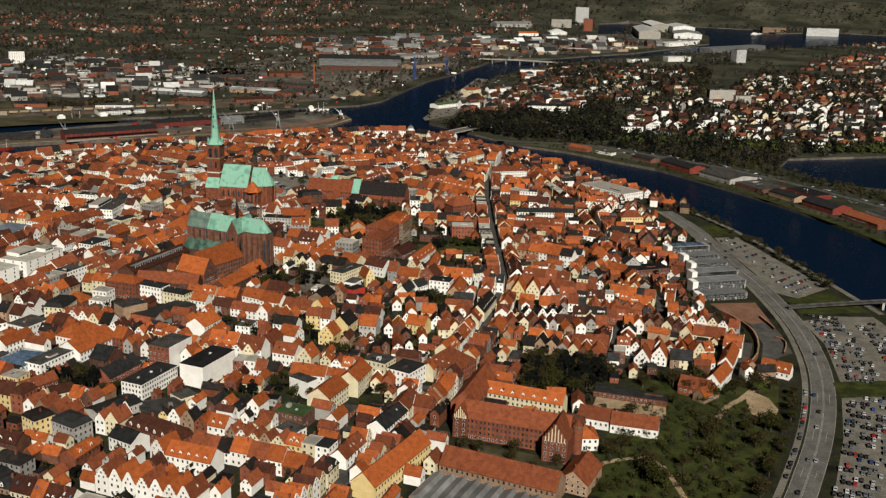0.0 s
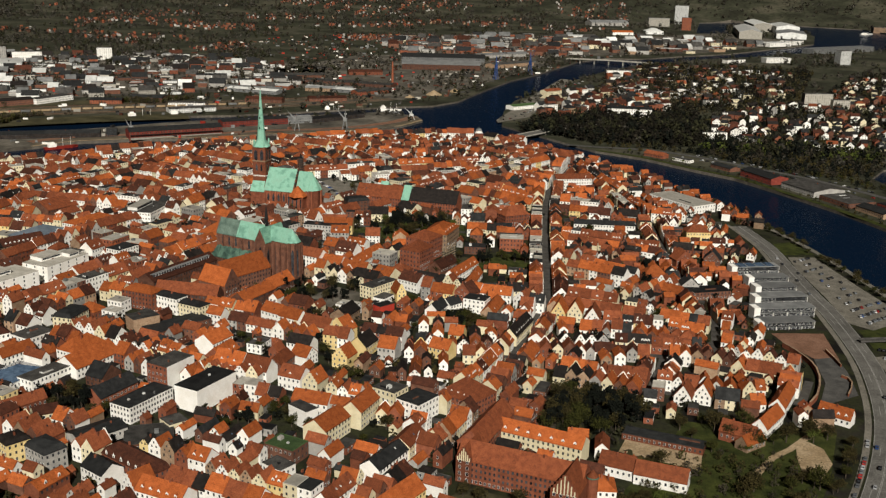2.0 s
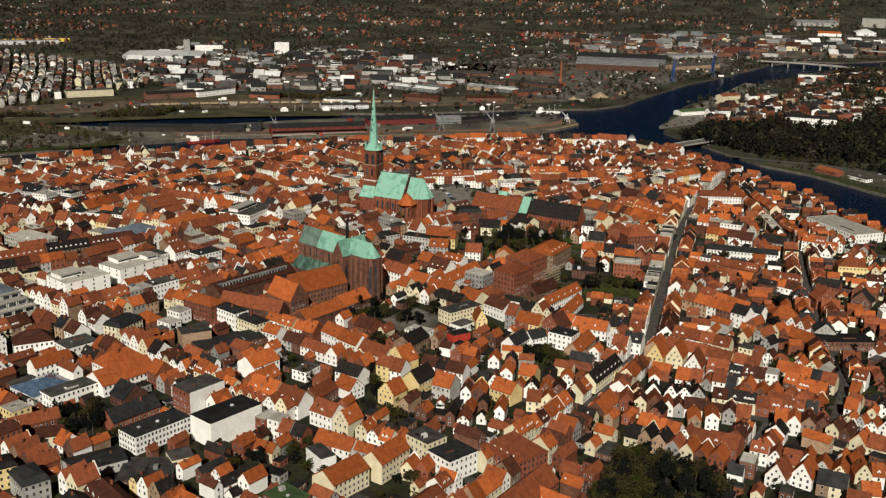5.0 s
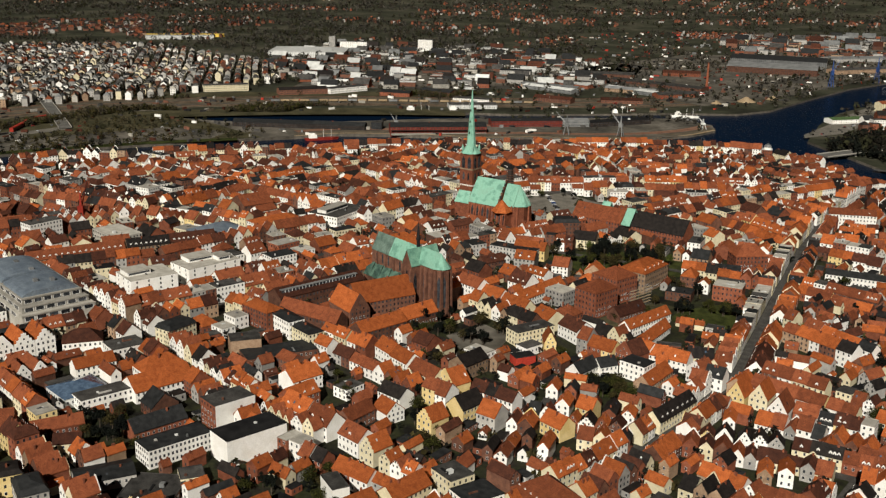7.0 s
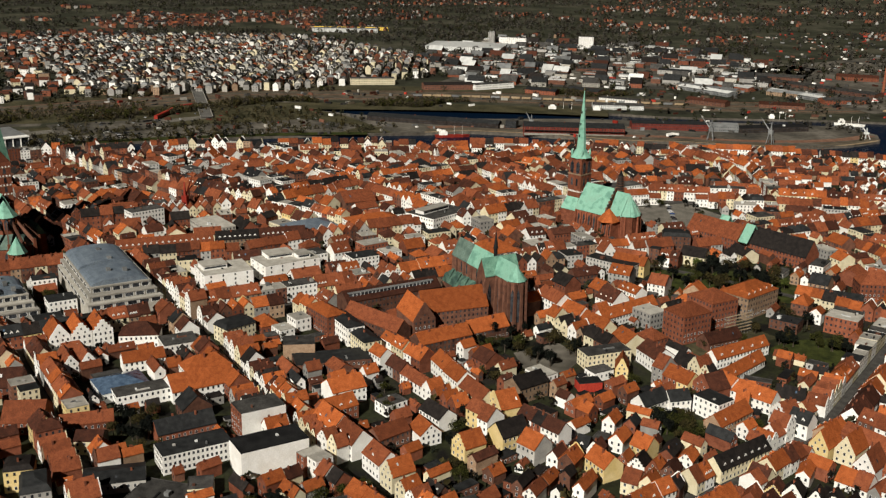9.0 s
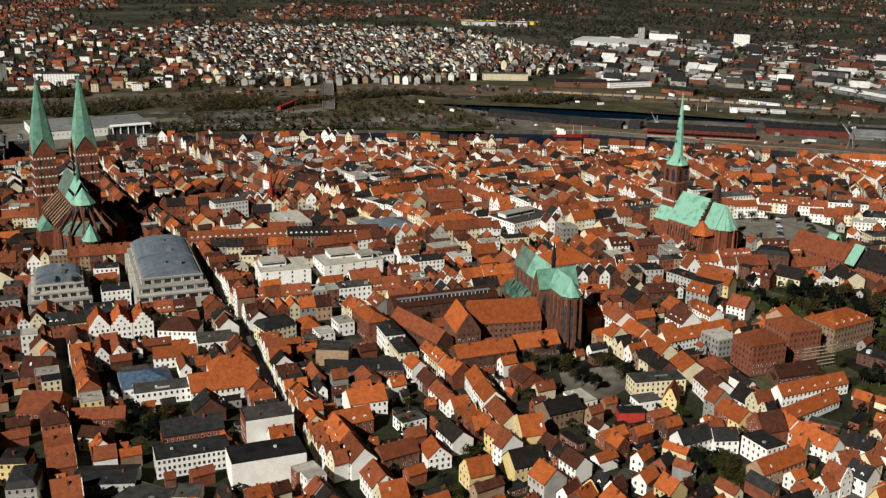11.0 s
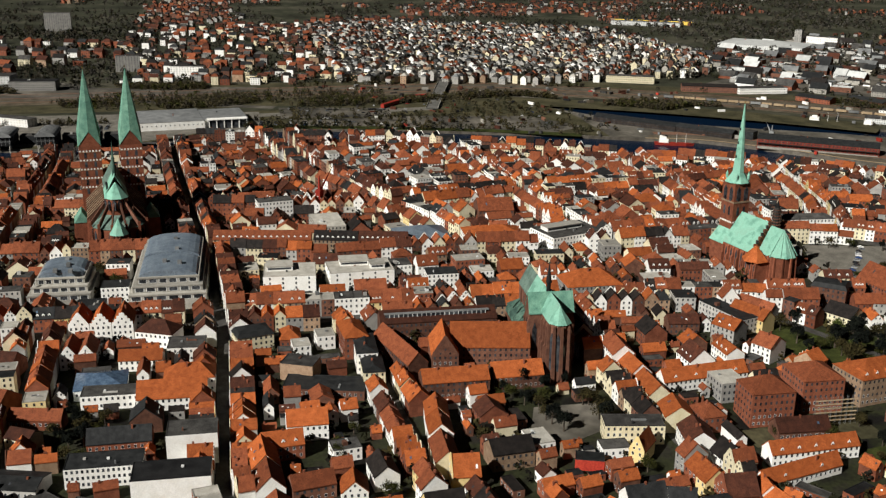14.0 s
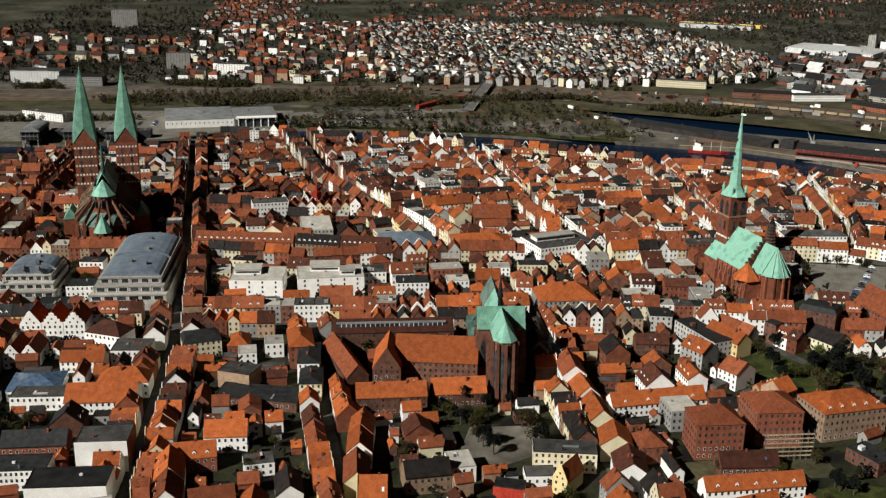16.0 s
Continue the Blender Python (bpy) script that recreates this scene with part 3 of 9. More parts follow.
gx10, gy10 = np.meshgrid(X0 + 10 * np.arange(NX // 10) + 5, Y0 + 10 * np.arange(NY // 10) + 5, indexing="ij")
street_buf = Buf()
for i in range(NX // 10):
    for j in range(NY // 10):
        if not inside(X0 + 10 * i + 5, Y0 + 10 * j + 5, ISLAND):
            OCC[10 * i:10 * i + 10, 10 * j:10 * j + 10] = 3
shore = STREETS[-1][1]
mark_poly([(x + 1, y) for x, y in shore] + [(x - 60, y + 25) for x, y in reversed(shore)], 3)
for hw, line in STREETS:
    for (xa, ya), (xb, yb) in zip(line, line[1:]):
        L = math.hypot(xb - xa, yb - ya)
        ux, uy = (xb - xa) / L, (yb - ya) / L
        mark_poly([(xa - uy * hw - ux, ya + ux * hw - uy), (xa + uy * hw - ux, ya - ux * hw - uy), (xb + uy * hw + ux, yb - ux * hw + uy), (xb - uy * hw + ux, yb + ux * hw + uy)], 2)
        k = np.clip((gx10 - xa) * ux + (gy10 - ya) * uy, 0, L)
        dist = np.hypot(gx10 - xa - k * ux, gy10 - ya - k * uy)
        better = dist < NEAR
        NEAR[better], TURNED[better] = dist[better], math.degrees(math.atan2(uy, ux))
        n = max(1, int(L / 25))
        for q in range(n):
            pts = []
            for kk, sg in ((q, 1), (q, -1), (q + 1, -1), (q + 1, 1)):
                x, y = xa + ux * L * kk / n - uy * hw * sg, ya + uy * L * kk / n + ux * hw * sg
                pts.append((x, y, G(x, y) + 0.12))
            street_buf.add(pts, [(0, 1, 2, 3)], "street_grey")
put("street", street_buf, label="narrow grey paved streets between the old houses", category="street", kind="structure")


def lay(name, poly, material, lift, label, category, kind="structure"):
    """A level patch of ground cover, draped in a fine fan of triangles."""
    b = Buf()
    xs, ys = [p[0] for p in poly], [p[1] for p in poly]
    cx, cy = sum(xs) / len(xs), sum(ys) / len(ys)
    n = len(poly)
    for i in range(n):
        (xa, ya), (xb, yb) = poly[i], poly[(i + 1) % n]
        for k in range(3):
            q0, q1 = k / 3, (k + 1) / 3
            pts = [(cx + (x - cx) * q, cy + (y - cy) * q) for q, x, y in ((q0, xa, ya), (q1, xa, ya), (q1, xb, yb), (q0, xb, yb))]
            b.add([(x, y, G(x, y) + lift) for x, y in pts], [(0, 1, 2, 3)] if k else [(0, 1, 2)], material)
    return put(name, b, label=label, category=category, kind=kind)


def ribbon(name, line, hw, material, lift, label, category, extra=None):
    """A road or path along bends, with optional painted lines."""
    b = Buf()
    pts = []
    m = len(line)
    for i in range(m - 1):
        p0, p1, p2, p3 = (Vector(line[max(0, min(m - 1, k))]) for k in (i - 1, i, i + 1, i + 2))
        n = max(2, int((p2 - p1).length / 12))
        for q in range(n):
            s = q / n
            pts.append(0.5 * (2 * p1 + (p2 - p0) * s + (2 * p0 - 5 * p1 + 4 * p2 - p3) * s * s + (3 * p1 - p0 - 3 * p2 + p3) * s ** 3))
    pts.append(Vector(line[-1]))
    ds = [(pts[min(i + 1, len(pts) - 1)] - pts[max(i - 1, 0)]).normalized() for i in range(len(pts))]

    def strip(o0, o1, mt, up, every=1):
        for i in range(0, len(pts) - 1, every):
            c = [(pts[k] + Vector((-ds[k].y, ds[k].x)) * o) for k, o in ((i, o0), (i, o1), (i + 1, o1), (i + 1, o0))]
            b.add([(p.x, p.y, G(p.x, p.y) + lift + up) for p in c], [(0, 1, 2, 3)], mt)
    strip(-hw, hw, material, 0)
    for o, every in extra or ():
        strip(o - 0.12, o + 0.12, "paint_line", 0.03, every)
    return put(name, b, label=label, category=category, kind="structure"), pts


QUAY_ROAD = [(-190, 1045), (-150, 985), (-125, 934), (-92, 866), (-72, 828), (-46, 768), (-29, 720), (-15, 660), (-9, 605), (-8, 550), (-11, 490), (-15, 430), (-15, 300)]
ribbon("road", QUAY_ROAD, 7.2, "road_light", 0.15, "wide light grey asphalt ring road beside the car park", "road", [(-0.3, 1), (0.3, 1), (-6.9, 1), (6.9, 1), (-3.4, 4), (3.4, 4)])
ribbon("pavement", [(x - 10.2, y - 1) for x, y in QUAY_ROAD], 1.8, "paving", 0.22, "pale paved footway beside the ring road", "pavement")
mark_poly([(-210, 1050), (-170, 980), (-140, 925), (-122, 850), (-75, 765), (-45, 700), (-32, 640), (-26, 500), (-34, 300), (120, 300), (120, 850), (-100, 1030)], 3)
lay("parking_lot", [(-33, 752), (-12, 774), (14, 786), (50, 720), (80, 560), (80, 420), (2, 420), (4, 560), (-1, 640), (-16, 716)], "paving", 0.14, "pale gravel car park full of cars", "parking lot")
lay("parking_lot", [(-128, 962), (-108, 974), (-62, 905), (-20, 846), (-40, 806), (-57, 812), (-82, 866), (-115, 930)], "paving", 0.14, "pale paved car park by the canal", "parking lot")
lay("lawn", [(-49, 800), (-22, 832), (2, 812), (12, 796), (-14, 780), (-34, 766)], "lawn", 0.12, "green grass strip by the canal", "lawn")
lay("lawn", [(-6, 640), (16, 655), (52, 668), (64, 640), (18, 628), (0, 617)], "lawn", 0.2, "mown grass strip between car parks", "lawn")
lay("lawn", [(-148, 998), (-136, 1014), (-110, 984), (-132, 966)], "lawn", 0.2, "green grass square by the canal", "lawn")
PARK = [(-112, 592), (-84, 600), (-36, 622), (-30, 560), (-32, 480), (-60, 430), (-104, 440), (-118, 480), (-108, 540)]
lay("lawn", PARK, "lawn", 0.1, "rough green park slope with bare trees", "lawn")
mark_poly(PARK, 3)
mark_poly([(-112, 598), (-70, 612), (-48, 600), (-36, 420), (-110, 420)], 3)
lay("path", [(-52, 593), (-48, 602), (-39, 597), (-32, 582), (-34, 560), (-43, 563), (-49, 579)], "sand", 0.35, "worn sandy mound in the park", "sand mound")
ribbon("path", [(-63, 550), (-60, 573), (-54, 588), (-48, 611), (-42, 625)], 1.9, "sand", 0.22, "sandy footpath up the park slope", "path")
ribbon("path", [(-110, 470), (-88, 490), (-70, 470), (-55, 440)], 1.5, "sand", 0.22, "sandy footpath through the park", "path")
lay("school_yard", [(-100, 761), (-69, 780), (-51, 733), (-66, 728), (-88, 746)], "red_gravel", 0.2, "reddish gravel yard", "yard")
lay("yard", [(-66, 727), (-55, 738), (-44, 716), (-33, 681), (-50, 652), (-53, 690)], "asphalt", 0.24, "dark asphalt yard with a curved ramp", "yard")
lay("school_yard", [(-132, 556), (-92, 558), (-88, 540), (-130, 538)], "sand", 0.2, "sandy play yard before the kindergarten", "yard")
mark_poly([(-110, 765), (-65, 785), (-30, 700), (-34, 645), (-57, 646), (-62, 705), (-90, 740)], 3)
mark_poly([(-134, 572), (-90, 572), (-90, 536), (-134, 536)], 3)
HOSPITAL_GARDEN = [(-478, 806), (-448, 862), (-398, 885), (-382, 852), (-420, 806), (-450, 795)]
lay("lawn", HOSPITAL_GARDEN, "lawn", 0.1, "walled garden with many bare trees", "lawn")
mark_poly(HOSPITAL_GARDEN, 3)
GARDEN2 = [(-335, 775), (-302, 790), (-300, 812), (-330, 830), (-340, 800)]
lay("lawn", GARDEN2, "lawn", 0.1, "garden lawn with paths behind the almshouses", "lawn")
mark_poly(GARDEN2, 3)
GROVE = [(-176, 540), (-140, 540), (-132, 580), (-150, 598), (-182, 592)]
mark_poly(GROVE, 3)
KOBERG = [(-560, 880), (-520, 890), (-515, 925), (-550, 960), (-600, 960), (-612, 900)]
lay("square", KOBERG, "paving", 0.14, "paved market square beside the church", "square")
mark_poly(KOBERG, 3)

SCHOOL_COURT = [(-184, 440), (-128, 440), (-120, 455), (-122, 466), (-150, 467), (-180, 464)]
lay("school_yard", SCHOOL_COURT, "scrub", 0.2, "brown school court with bare trees", "yard")
mark_poly(SCHOOL_COURT, 3)
CHOIR_COURT = [(-398, 640), (-398, 672), (-374, 672), (-364, 652), (-368, 630)]
lay("court", CHOIR_COURT, "works_ground", 0.2, "bare earth court beside the church choir", "yard")
mark_poly(CHOIR_COURT, 3)
BACK_COURT = [(-300, 660), (-285, 682), (-272, 667), (-286, 648)]
lay("court", BACK_COURT, "lawn", 0.2, "overgrown back court between the houses", "yard")
mark_poly(BACK_COURT, 3)
LONE_TREES = [(-202, 804, 4, 1.1), (-266, 828, 3, 0.9), (-174, 742, 5, 0.9), (-171, 758, 3, 0.8)]
for x, y, k, d in LONE_TREES:
    mark_poly([(x - 3, y - 3), (x + 3, y - 3), (x + 3, y + 3), (x - 3, y + 3)], 3)
mark_poly([(-368, 728), (-344, 728), (-344, 804), (-372, 800)], 3)
lay("school_yard", [(-361, 732), (-345, 732), (-345, 798), (-368, 796)], "scrub", 0.2, "brown paved yard before the school", "yard")

PLANTED = [(-352, 745), (-348, 770), (-356, 790), (-540, 900), (-532, 912), (-548, 925), (-560, 940), (-575, 948), (-590, 950), (-600, 930), (-602, 915), (-528, 930), (-416, 415), (-416, 421), (-409, 425), (-401, 428), (-397, 418), (-389, 423), (-392, 429), (-401, 415), (-401, 434), (-619, 408), (-446, 643), (-429, 639), (-420, 639), (-411, 640), (-415, 650), (-401, 645), (-416, 629), (-419, 662), (-385, 550)]
PLANTED += [(-372, 541), (-363, 541), (-301, 542), (-292, 540), (-307, 553), (-319, 551), (-283, 653), (-277, 654), (-277, 661), (-272, 664), (-289, 661), (-284, 666), (-333, 674), (-420, 823), (-410, 821), (-328, 560), (-340, 572), (-332, 545), (-363, 828), (-349, 828), (-354, 850), (-474, 819), (-417, 768), (-494, 499), (-500, 510), (-484, 570)]
for px, py in PLANTED:
    mark_poly([(px - 3, py - 3), (px + 3, py - 3), (px + 3, py + 3), (px - 3, py + 3)], 2)
PLANTED += [(-470, 562), (-414, 629), (-408, 631), (-401, 636), (-397, 642), (-405, 650), (-367, 608), (-441, 666), (-428, 665), (-409, 624), (-410, 428), (-411, 436), (-402, 433), (-394, 430), (-394, 422), (-381, 422), (-391, 441), (-314, 419), (-308, 416), (-294, 479), (-287, 471), (-313, 459), (-306, 459), (-314, 450), (-246, 477), (-184, 492), (-176, 489), (-169, 494), (-159, 479), (-150, 478), (-304, 488), (-303, 498), (-275, 472), (-244, 496)]
for px, py in PLANTED[45:]:
    mark_poly([(px - 3, py - 3), (px + 3, py - 3), (px + 3, py + 3), (px - 3, py + 3)], 2)

# ---- landmarks ----


def taken(x, y, w, d, deg):
    """The share of a footprint that other buildings hold already."""
    c, s = math.cos(radians(deg)), math.sin(radians(deg))
    a, b = np.linspace(-w / 2 + 0.5, w / 2 - 0.5, 12)[:, None], np.linspace(-d / 2 + 0.5, d / 2 - 0.5, 12)[None]
    ix, iy = (x + a * c - b * s - X0).astype(int), (y + a * s + b * c - Y0).astype(int)
    if ix.min() < 0 or iy.min() < 0 or ix.max() >= NX or iy.max() >= NY:
        return 0
    return float((OCC[ix, iy] == 1).mean())


def landmark(name, label, x, y, w, d, deg, eaves, rise, kind, wall, roof, category="building", group="", **k):
    if not k.pop("sure", False) and taken(x, y, w, d, deg) > 0.22:
        return None
    mark_poly(corners(x, y, w, d, deg, 0.5), 1)
    z = k.pop("z", None)
    z = G(x, y) if z is None else z
    t = Thing(name, x, y, z, label, category, group, (14 if x > -450 else 7) if x > -700 and y < 1100 else 0)
    house(t, x, y, w, d, deg, eaves, rise, kind, wall, roof, rnd=random.Random(int(x * 7 + y)), z=z, **k)
    t.finish()
    return t


def lancets(t, f, a0, a1, b, out, c0, c1, n, side=False, w=1.6):
    """Tall pointed church windows, each a part."""
    for i in range(n):
        q = a0 + (a1 - a0) * (i + 0.5) / n
        bb = Buf()
        prof = [(-w / 2, 0), (w / 2, 0), (w / 2, (c1 - c0) * 0.75), (0, c1 - c0), (-w / 2, (c1 - c0) * 0.75)]
        e0, e1 = (b, b + 0.12 * out) if not side else (b, b + 0.12 * out)
        pts = []
        for e in (e0, e1):
            for p, c in prof:
                pts.append(f.p(e, q + p, c0 + c) if side else f.p(q + p, e, c0 + c))
        bb.add(pts, [(0, 1, 2, 3, 4), (9, 8, 7, 6, 5)] + [(k, 5 + k, 5 + (k + 1) % 5, (k + 1) % 5) for k in range(5)], "pane")
        t.add("window", bb)


def gable_roof(f, b, a0, a1, b0, b1, e, rise, m, th=0.5, over=0.5, along="a"):
    mid, half = ((b0 + b1) / 2, (b1 - b0) / 2) if along == "a" else ((a0 + a1) / 2, (a1 - a0) / 2)
    sl = rise / half
    pr = [(-half - over, e - over * sl), (0, e + rise), (half + over, e - over * sl), (half + over, e - over * sl + th), (0, e + rise + th), (-half - over, e - over * sl + th)]
    if along == "a":
        f.prism(b, [(q - mid, c) for q, c in pr], a0, a1, m, "a")
    else:
        f.prism(b, [(q + mid, c) for q, c in pr], b0, b1, m, "b")


def apse(f, b, a, bc, r, c0, c1, m, n=8):
    f.cone(b, a, bc, c0, c1, r, r, m, n)


def spire_tower(t, f, a, b, half, body, top, name="tower", gables=True, wall="brick_red", copper="copper_spire", gallery=False, bands=5):
    s = Buf()
    f.box(s, a - half, a + half, b - half, b + half, -3, body, wall)
    t.add(name, s, "square red brick church tower")
    q = Buf()
    for k in range(1, bands + 1):
        c = body * (0.38 + 0.11 * k)
        f.box(q, a - half - 0.15, a + half + 0.15, b - half - 0.15, b + half + 0.15, c, c + 0.35, "brick_pale")
        for i in range(7):
            e = -half + 0.5 + i * (2 * half - 2.1) / 6
            for sg in (-1, 1):
                f.box(q, a + e, a + e + 1.1, *sorted((b + sg * half, b + sg * (half + 0.14))), c + 0.4, c + 1.5, "plaster_white")
                f.box(q, *sorted((a + sg * half, a + sg * (half + 0.14))), b + e, b + e + 1.1, c + 0.4, c + 1.5, "plaster_white")
    t.add("cornice", q, "pale stone string courses")
    for k in range(5 - bands, 5) if bands > 1 else (3, 4):
        c = body * (0.40 + 0.11 * k) + 1.2
        for sg in (-1, 1):
            lancets(t, f, a - half + 1.2, a + half - 1.2, b + sg * half, sg, c, c + body * 0.075, 2, w=1.9)
            lancets(t, f, b - half + 1.2, b + half - 1.2, a + sg * half, sg, c, c + body * 0.075, 2, side=True, w=1.9)
    if gables:
        gb = Buf()
        hh = half * 1.38
        f.prism(gb, [(a - half, body), (a + half, body), (a, body + hh)], b - half, b + half, wall, "b")
        f.prism(gb, [(-b - half, body), (-b + half, body), (-b, body + hh)], a - half, a + half, wall, "a")
        t.add("gable", gb, "brick gables at the spire's foot")
    sp = Buf()
    if gallery:
        f.cone(sp, a, b, body, body + 2.2, half * 1.32, half * 1.18, copper, 8)
        f.cone(sp, a, b, body + 2.2, body + 6.5, half * 1.1, half * 0.62, copper, 8)
        f.cone(sp, a, b, body + 6.5, top - 2, half * 0.62, 0.25, copper, 8)
    else:
        # eight faces that spring from the tower's corners and the tips of its gables
        w = half + 0.35
        rim = [(w, -w, 0), (w, 0, hh + 0.3), (w, w, 0), (0, w, hh + 0.3), (-w, w, 0), (-w, 0, hh + 0.3), (-w, -w, 0), (0, -w, hh + 0.3)]
        pts = [f.p(a + p, b + q, body + c) for p, q, c in rim] + [f.p(a, b, top - 1.5)]
        sp.add(pts, [(k, (k + 1) % 8, 8) for k in range(8)], copper)
    t.add("spire", sp, "slender green copper spire")
    v = Buf()
    f.cone(v, a, b, top - 2.2, top + 1.5, 0.18, 0.05, "brass", 6)
    f.cone(v, a, b, top - 1.2, top - 0.2, 0.55, 0.55, "brass", 8)
    t.add("weathervane", v, "gilded ball and vane")
    if gallery:
        for k in range(4):
            an = radians(45 + 90 * k)
            o = Buf()
            f.cone(o, a + math.cos(an) * half * 1.1, b + math.sin(an) * half * 1.1, body + 2, body + 4.5, 0.9, 0.9, copper, 8)
            f.cone(o, a + math.cos(an) * half * 1.1, b + math.sin(an) * half * 1.1, body + 4.5, body + 7.5, 1.1, 0.0, copper, 8)
            t.add("turret", o, "copper ball turret")
    for k in range(3):
        o = Buf()
        c = body + (top - body) * (0.3 + 0.17 * k)
        r = half * (0.62 if gallery else 1.1) * (1 - (0.3 + 0.17 * k))
        f.box(o, a - 0.5, a + 0.5, b - r - 0.5, b - r + 0.6, c, c + 1.8, "felt_black")
        t.add("spire_dormer", o)


def buttress(t, f, a, b, sg, c, out=2.2, wall="brick_red", side=False):
    o = Buf()
    pr = [(0, -3), (out, -3), (out, c * 0.55), (out * 0.6, c * 0.6), (out * 0.6, c * 0.9), (0, c)]
    if side:
        n = len(pr)
        pts = [f.p(a + sg * q, b + e, z) for e in (-0.6, 0.6) for q, z in pr]
    else:
        n = len(pr)
        pts = [f.p(a + e, b + sg * q, z) for e in (-0.6, 0.6) for q, z in pr]
    o.add(pts, [tuple(range(n)), tuple(range(2 * n - 1, n - 1, -1))] + [(i, n + i, n + (i + 1) % n, (i + 1) % n) for i in range(n)], wall)
    t.add("buttress", o)


def jakobi():
    x, y, deg = -592, 834, 13
    z = G(x, y)
    t = Thing("church", x, y, z, "red brick hall church with green copper roof and tall spire", "church")
    f = Frame(x, y, z, deg)
    mark_poly([(p[0], p[1]) for p in (f.p(-8, -18, 0), f.p(66, -18, 0), f.p(66, 18, 0), f.p(-8, 18, 0))], 1)
    spire_tower(t, f, 0, 0, 6.5, 55, 110, gables=False, gallery=True, copper="copper_green", bands=1)
    o = Buf()
    f.box(o, -6.8, 6.8, -6.8, 6.8, 41.2, 42.4, "brick_pale")
    t.add("arcade_band", o, "pale stone arcade band on the tower")
    for sg in (-1, 1):
        # dark slabs on the wall stand in for the shade inside belfry openings
        lancets(t, f, -6, 6, sg * 6.5, sg, 43.2, 52.5, 2, w=3.4)
        lancets(t, f, -6, 6, sg * 6.5, sg, 43.2, 52.5, 2, side=True, w=3.4)
        lancets(t, f, -5, 5, sg * 6.5, sg, 32.5, 39, 2, w=1.9)
        lancets(t, f, -5, 5, sg * 6.5, sg, 32.5, 39, 2, side=True, w=1.9)
    for nm, bx, hh in (("nave", (8, 38, -13.4, 13.4), 17), ("tower_aisle", (-6, 8, -13.4, -6.5), 14), ("tower_aisle", (-6, 8, 6.5, 13.4), 14), ("choir", (38, 50.5, -8.2, 8.2), 18), ("side_chapel", (36, 49, -18.5, -8.2), 14)):
        o = Buf()
        f.box(o, *bx, -3, hh, "brick_red")
        t.add(nm, o, "red brick church wall")
    o = Buf()
    apse(f, o, 50.5, 0, 8.6, -3, 18, "brick_red")
    t.add("apse", o)
    o = Buf()
    gable_roof(f, o, 8, 36.5, -13.4, 13.4, 17, 18.3, "copper_green", over=0.7)
    t.add("nave_roof", o, "pale green copper roof")
    o = Buf()
    f.prism(o, [(-13, 17), (13, 17), (0, 35.2)], 36.52, 37.6, "brick_red", "a")
    t.add("nave_gable", o, "brick gable between nave and choir")
    for sg in (-1, 1):
        o = Buf()
        f.prism(o, [(-sg * 6.5, 14), (-sg * 14, 14), (-sg * 14, 14.5), (-sg * 6.5, 23)], -6.5, 8, "copper_green", "a")
        t.add("aisle_roof", o, "green copper lean-to roof beside the tower")
        o = Buf()
        f.prism(o, [(-sg * 6.6, 14), (-sg * 13.2, 14), (-sg * 6.6, 26)], 6.8, 8.02, "brick_brown", "a")
        t.add("parapet_gable", o)
    o = Buf()
    gable_roof(f, o, 38, 50.5, -8.2, 8.2, 18, 15.6, "copper_green", over=0.7)
    f.cone(o, 50.5, 0, 17.6, 34, 9.8, 0, "copper_green", 8)
    t.add("choir_roof", o, "ribbed green copper choir roof")
    for k in range(5):
        an = radians(-90 + 45 * k)
        o = Buf()
        q, e2 = 50.5 + 9.6 * math.cos(an), 9.6 * math.sin(an)
        o.add([f.p(q, e2 - 0.25, 18), f.p(q, e2 + 0.25, 18), f.p(50.5, 0.25, 34.2), f.p(50.5, -0.25, 34.2), f.p(q, e2, 18.6), f.p(50.5, 0, 34.5)], [(0, 1, 2, 3), (0, 4, 5, 3), (1, 2, 5, 4)], "copper_green")
        t.add("hip_rib", o, "raised copper hip rib")
    o = Buf()
    f.cone(o, 42.5, -14.5, 13.5, 23, 9.0, 0.6, "tile_orange", 6)
    t.add("chapel_roof", o, "orange tiled chapel roof")
    for k in range(6):
        buttress(t, f, 9.5 + 5.2 * k, -13.4, -1, 16)
        buttress(t, f, 9.5 + 5.2 * k, 13.4, 1, 16)
    for k in range(4):
        buttress(t, f, 36.8 + 3.9 * k, -18.5, -1, 13.5, 1.3)
    for k in range(7):
        an = radians(-102 + 34 * k)
        o = Buf()
        f.cone(o, 50.5 + 9.2 * math.cos(an), 9.2 * math.sin(an), -3, 17.5, 1.1, 0.7, "brick_red", 4)
        t.add("buttress", o)
    lancets(t, f, 9.5, 35.5, -13.4, -1, 3, 14, 5, w=2.2)
    lancets(t, f, 37, 49, -18.5, -1, 3, 12, 3, w=1.8)
    lancets(t, f, -5, 5, -9, 1, 4, 13, 2, side=True)
    o = Buf()
    f.cone(o, 38.5, 3, 26, 46, 3.0, 2.2, "felt", 8)
    rt0 = t.add("ridge_turret", o, "roof turret wrapped in scaffolding")
    for k in range(10):
        o = Buf()
        f.cone(o, 38.5, 3, 26.5 + 2.0 * k, 26.9 + 2.0 * k, 4.0 - 0.12 * k, 4.0 - 0.12 * k, "brick_brown", 8)
        t.add("scaffold_ring", o).parent = rt0
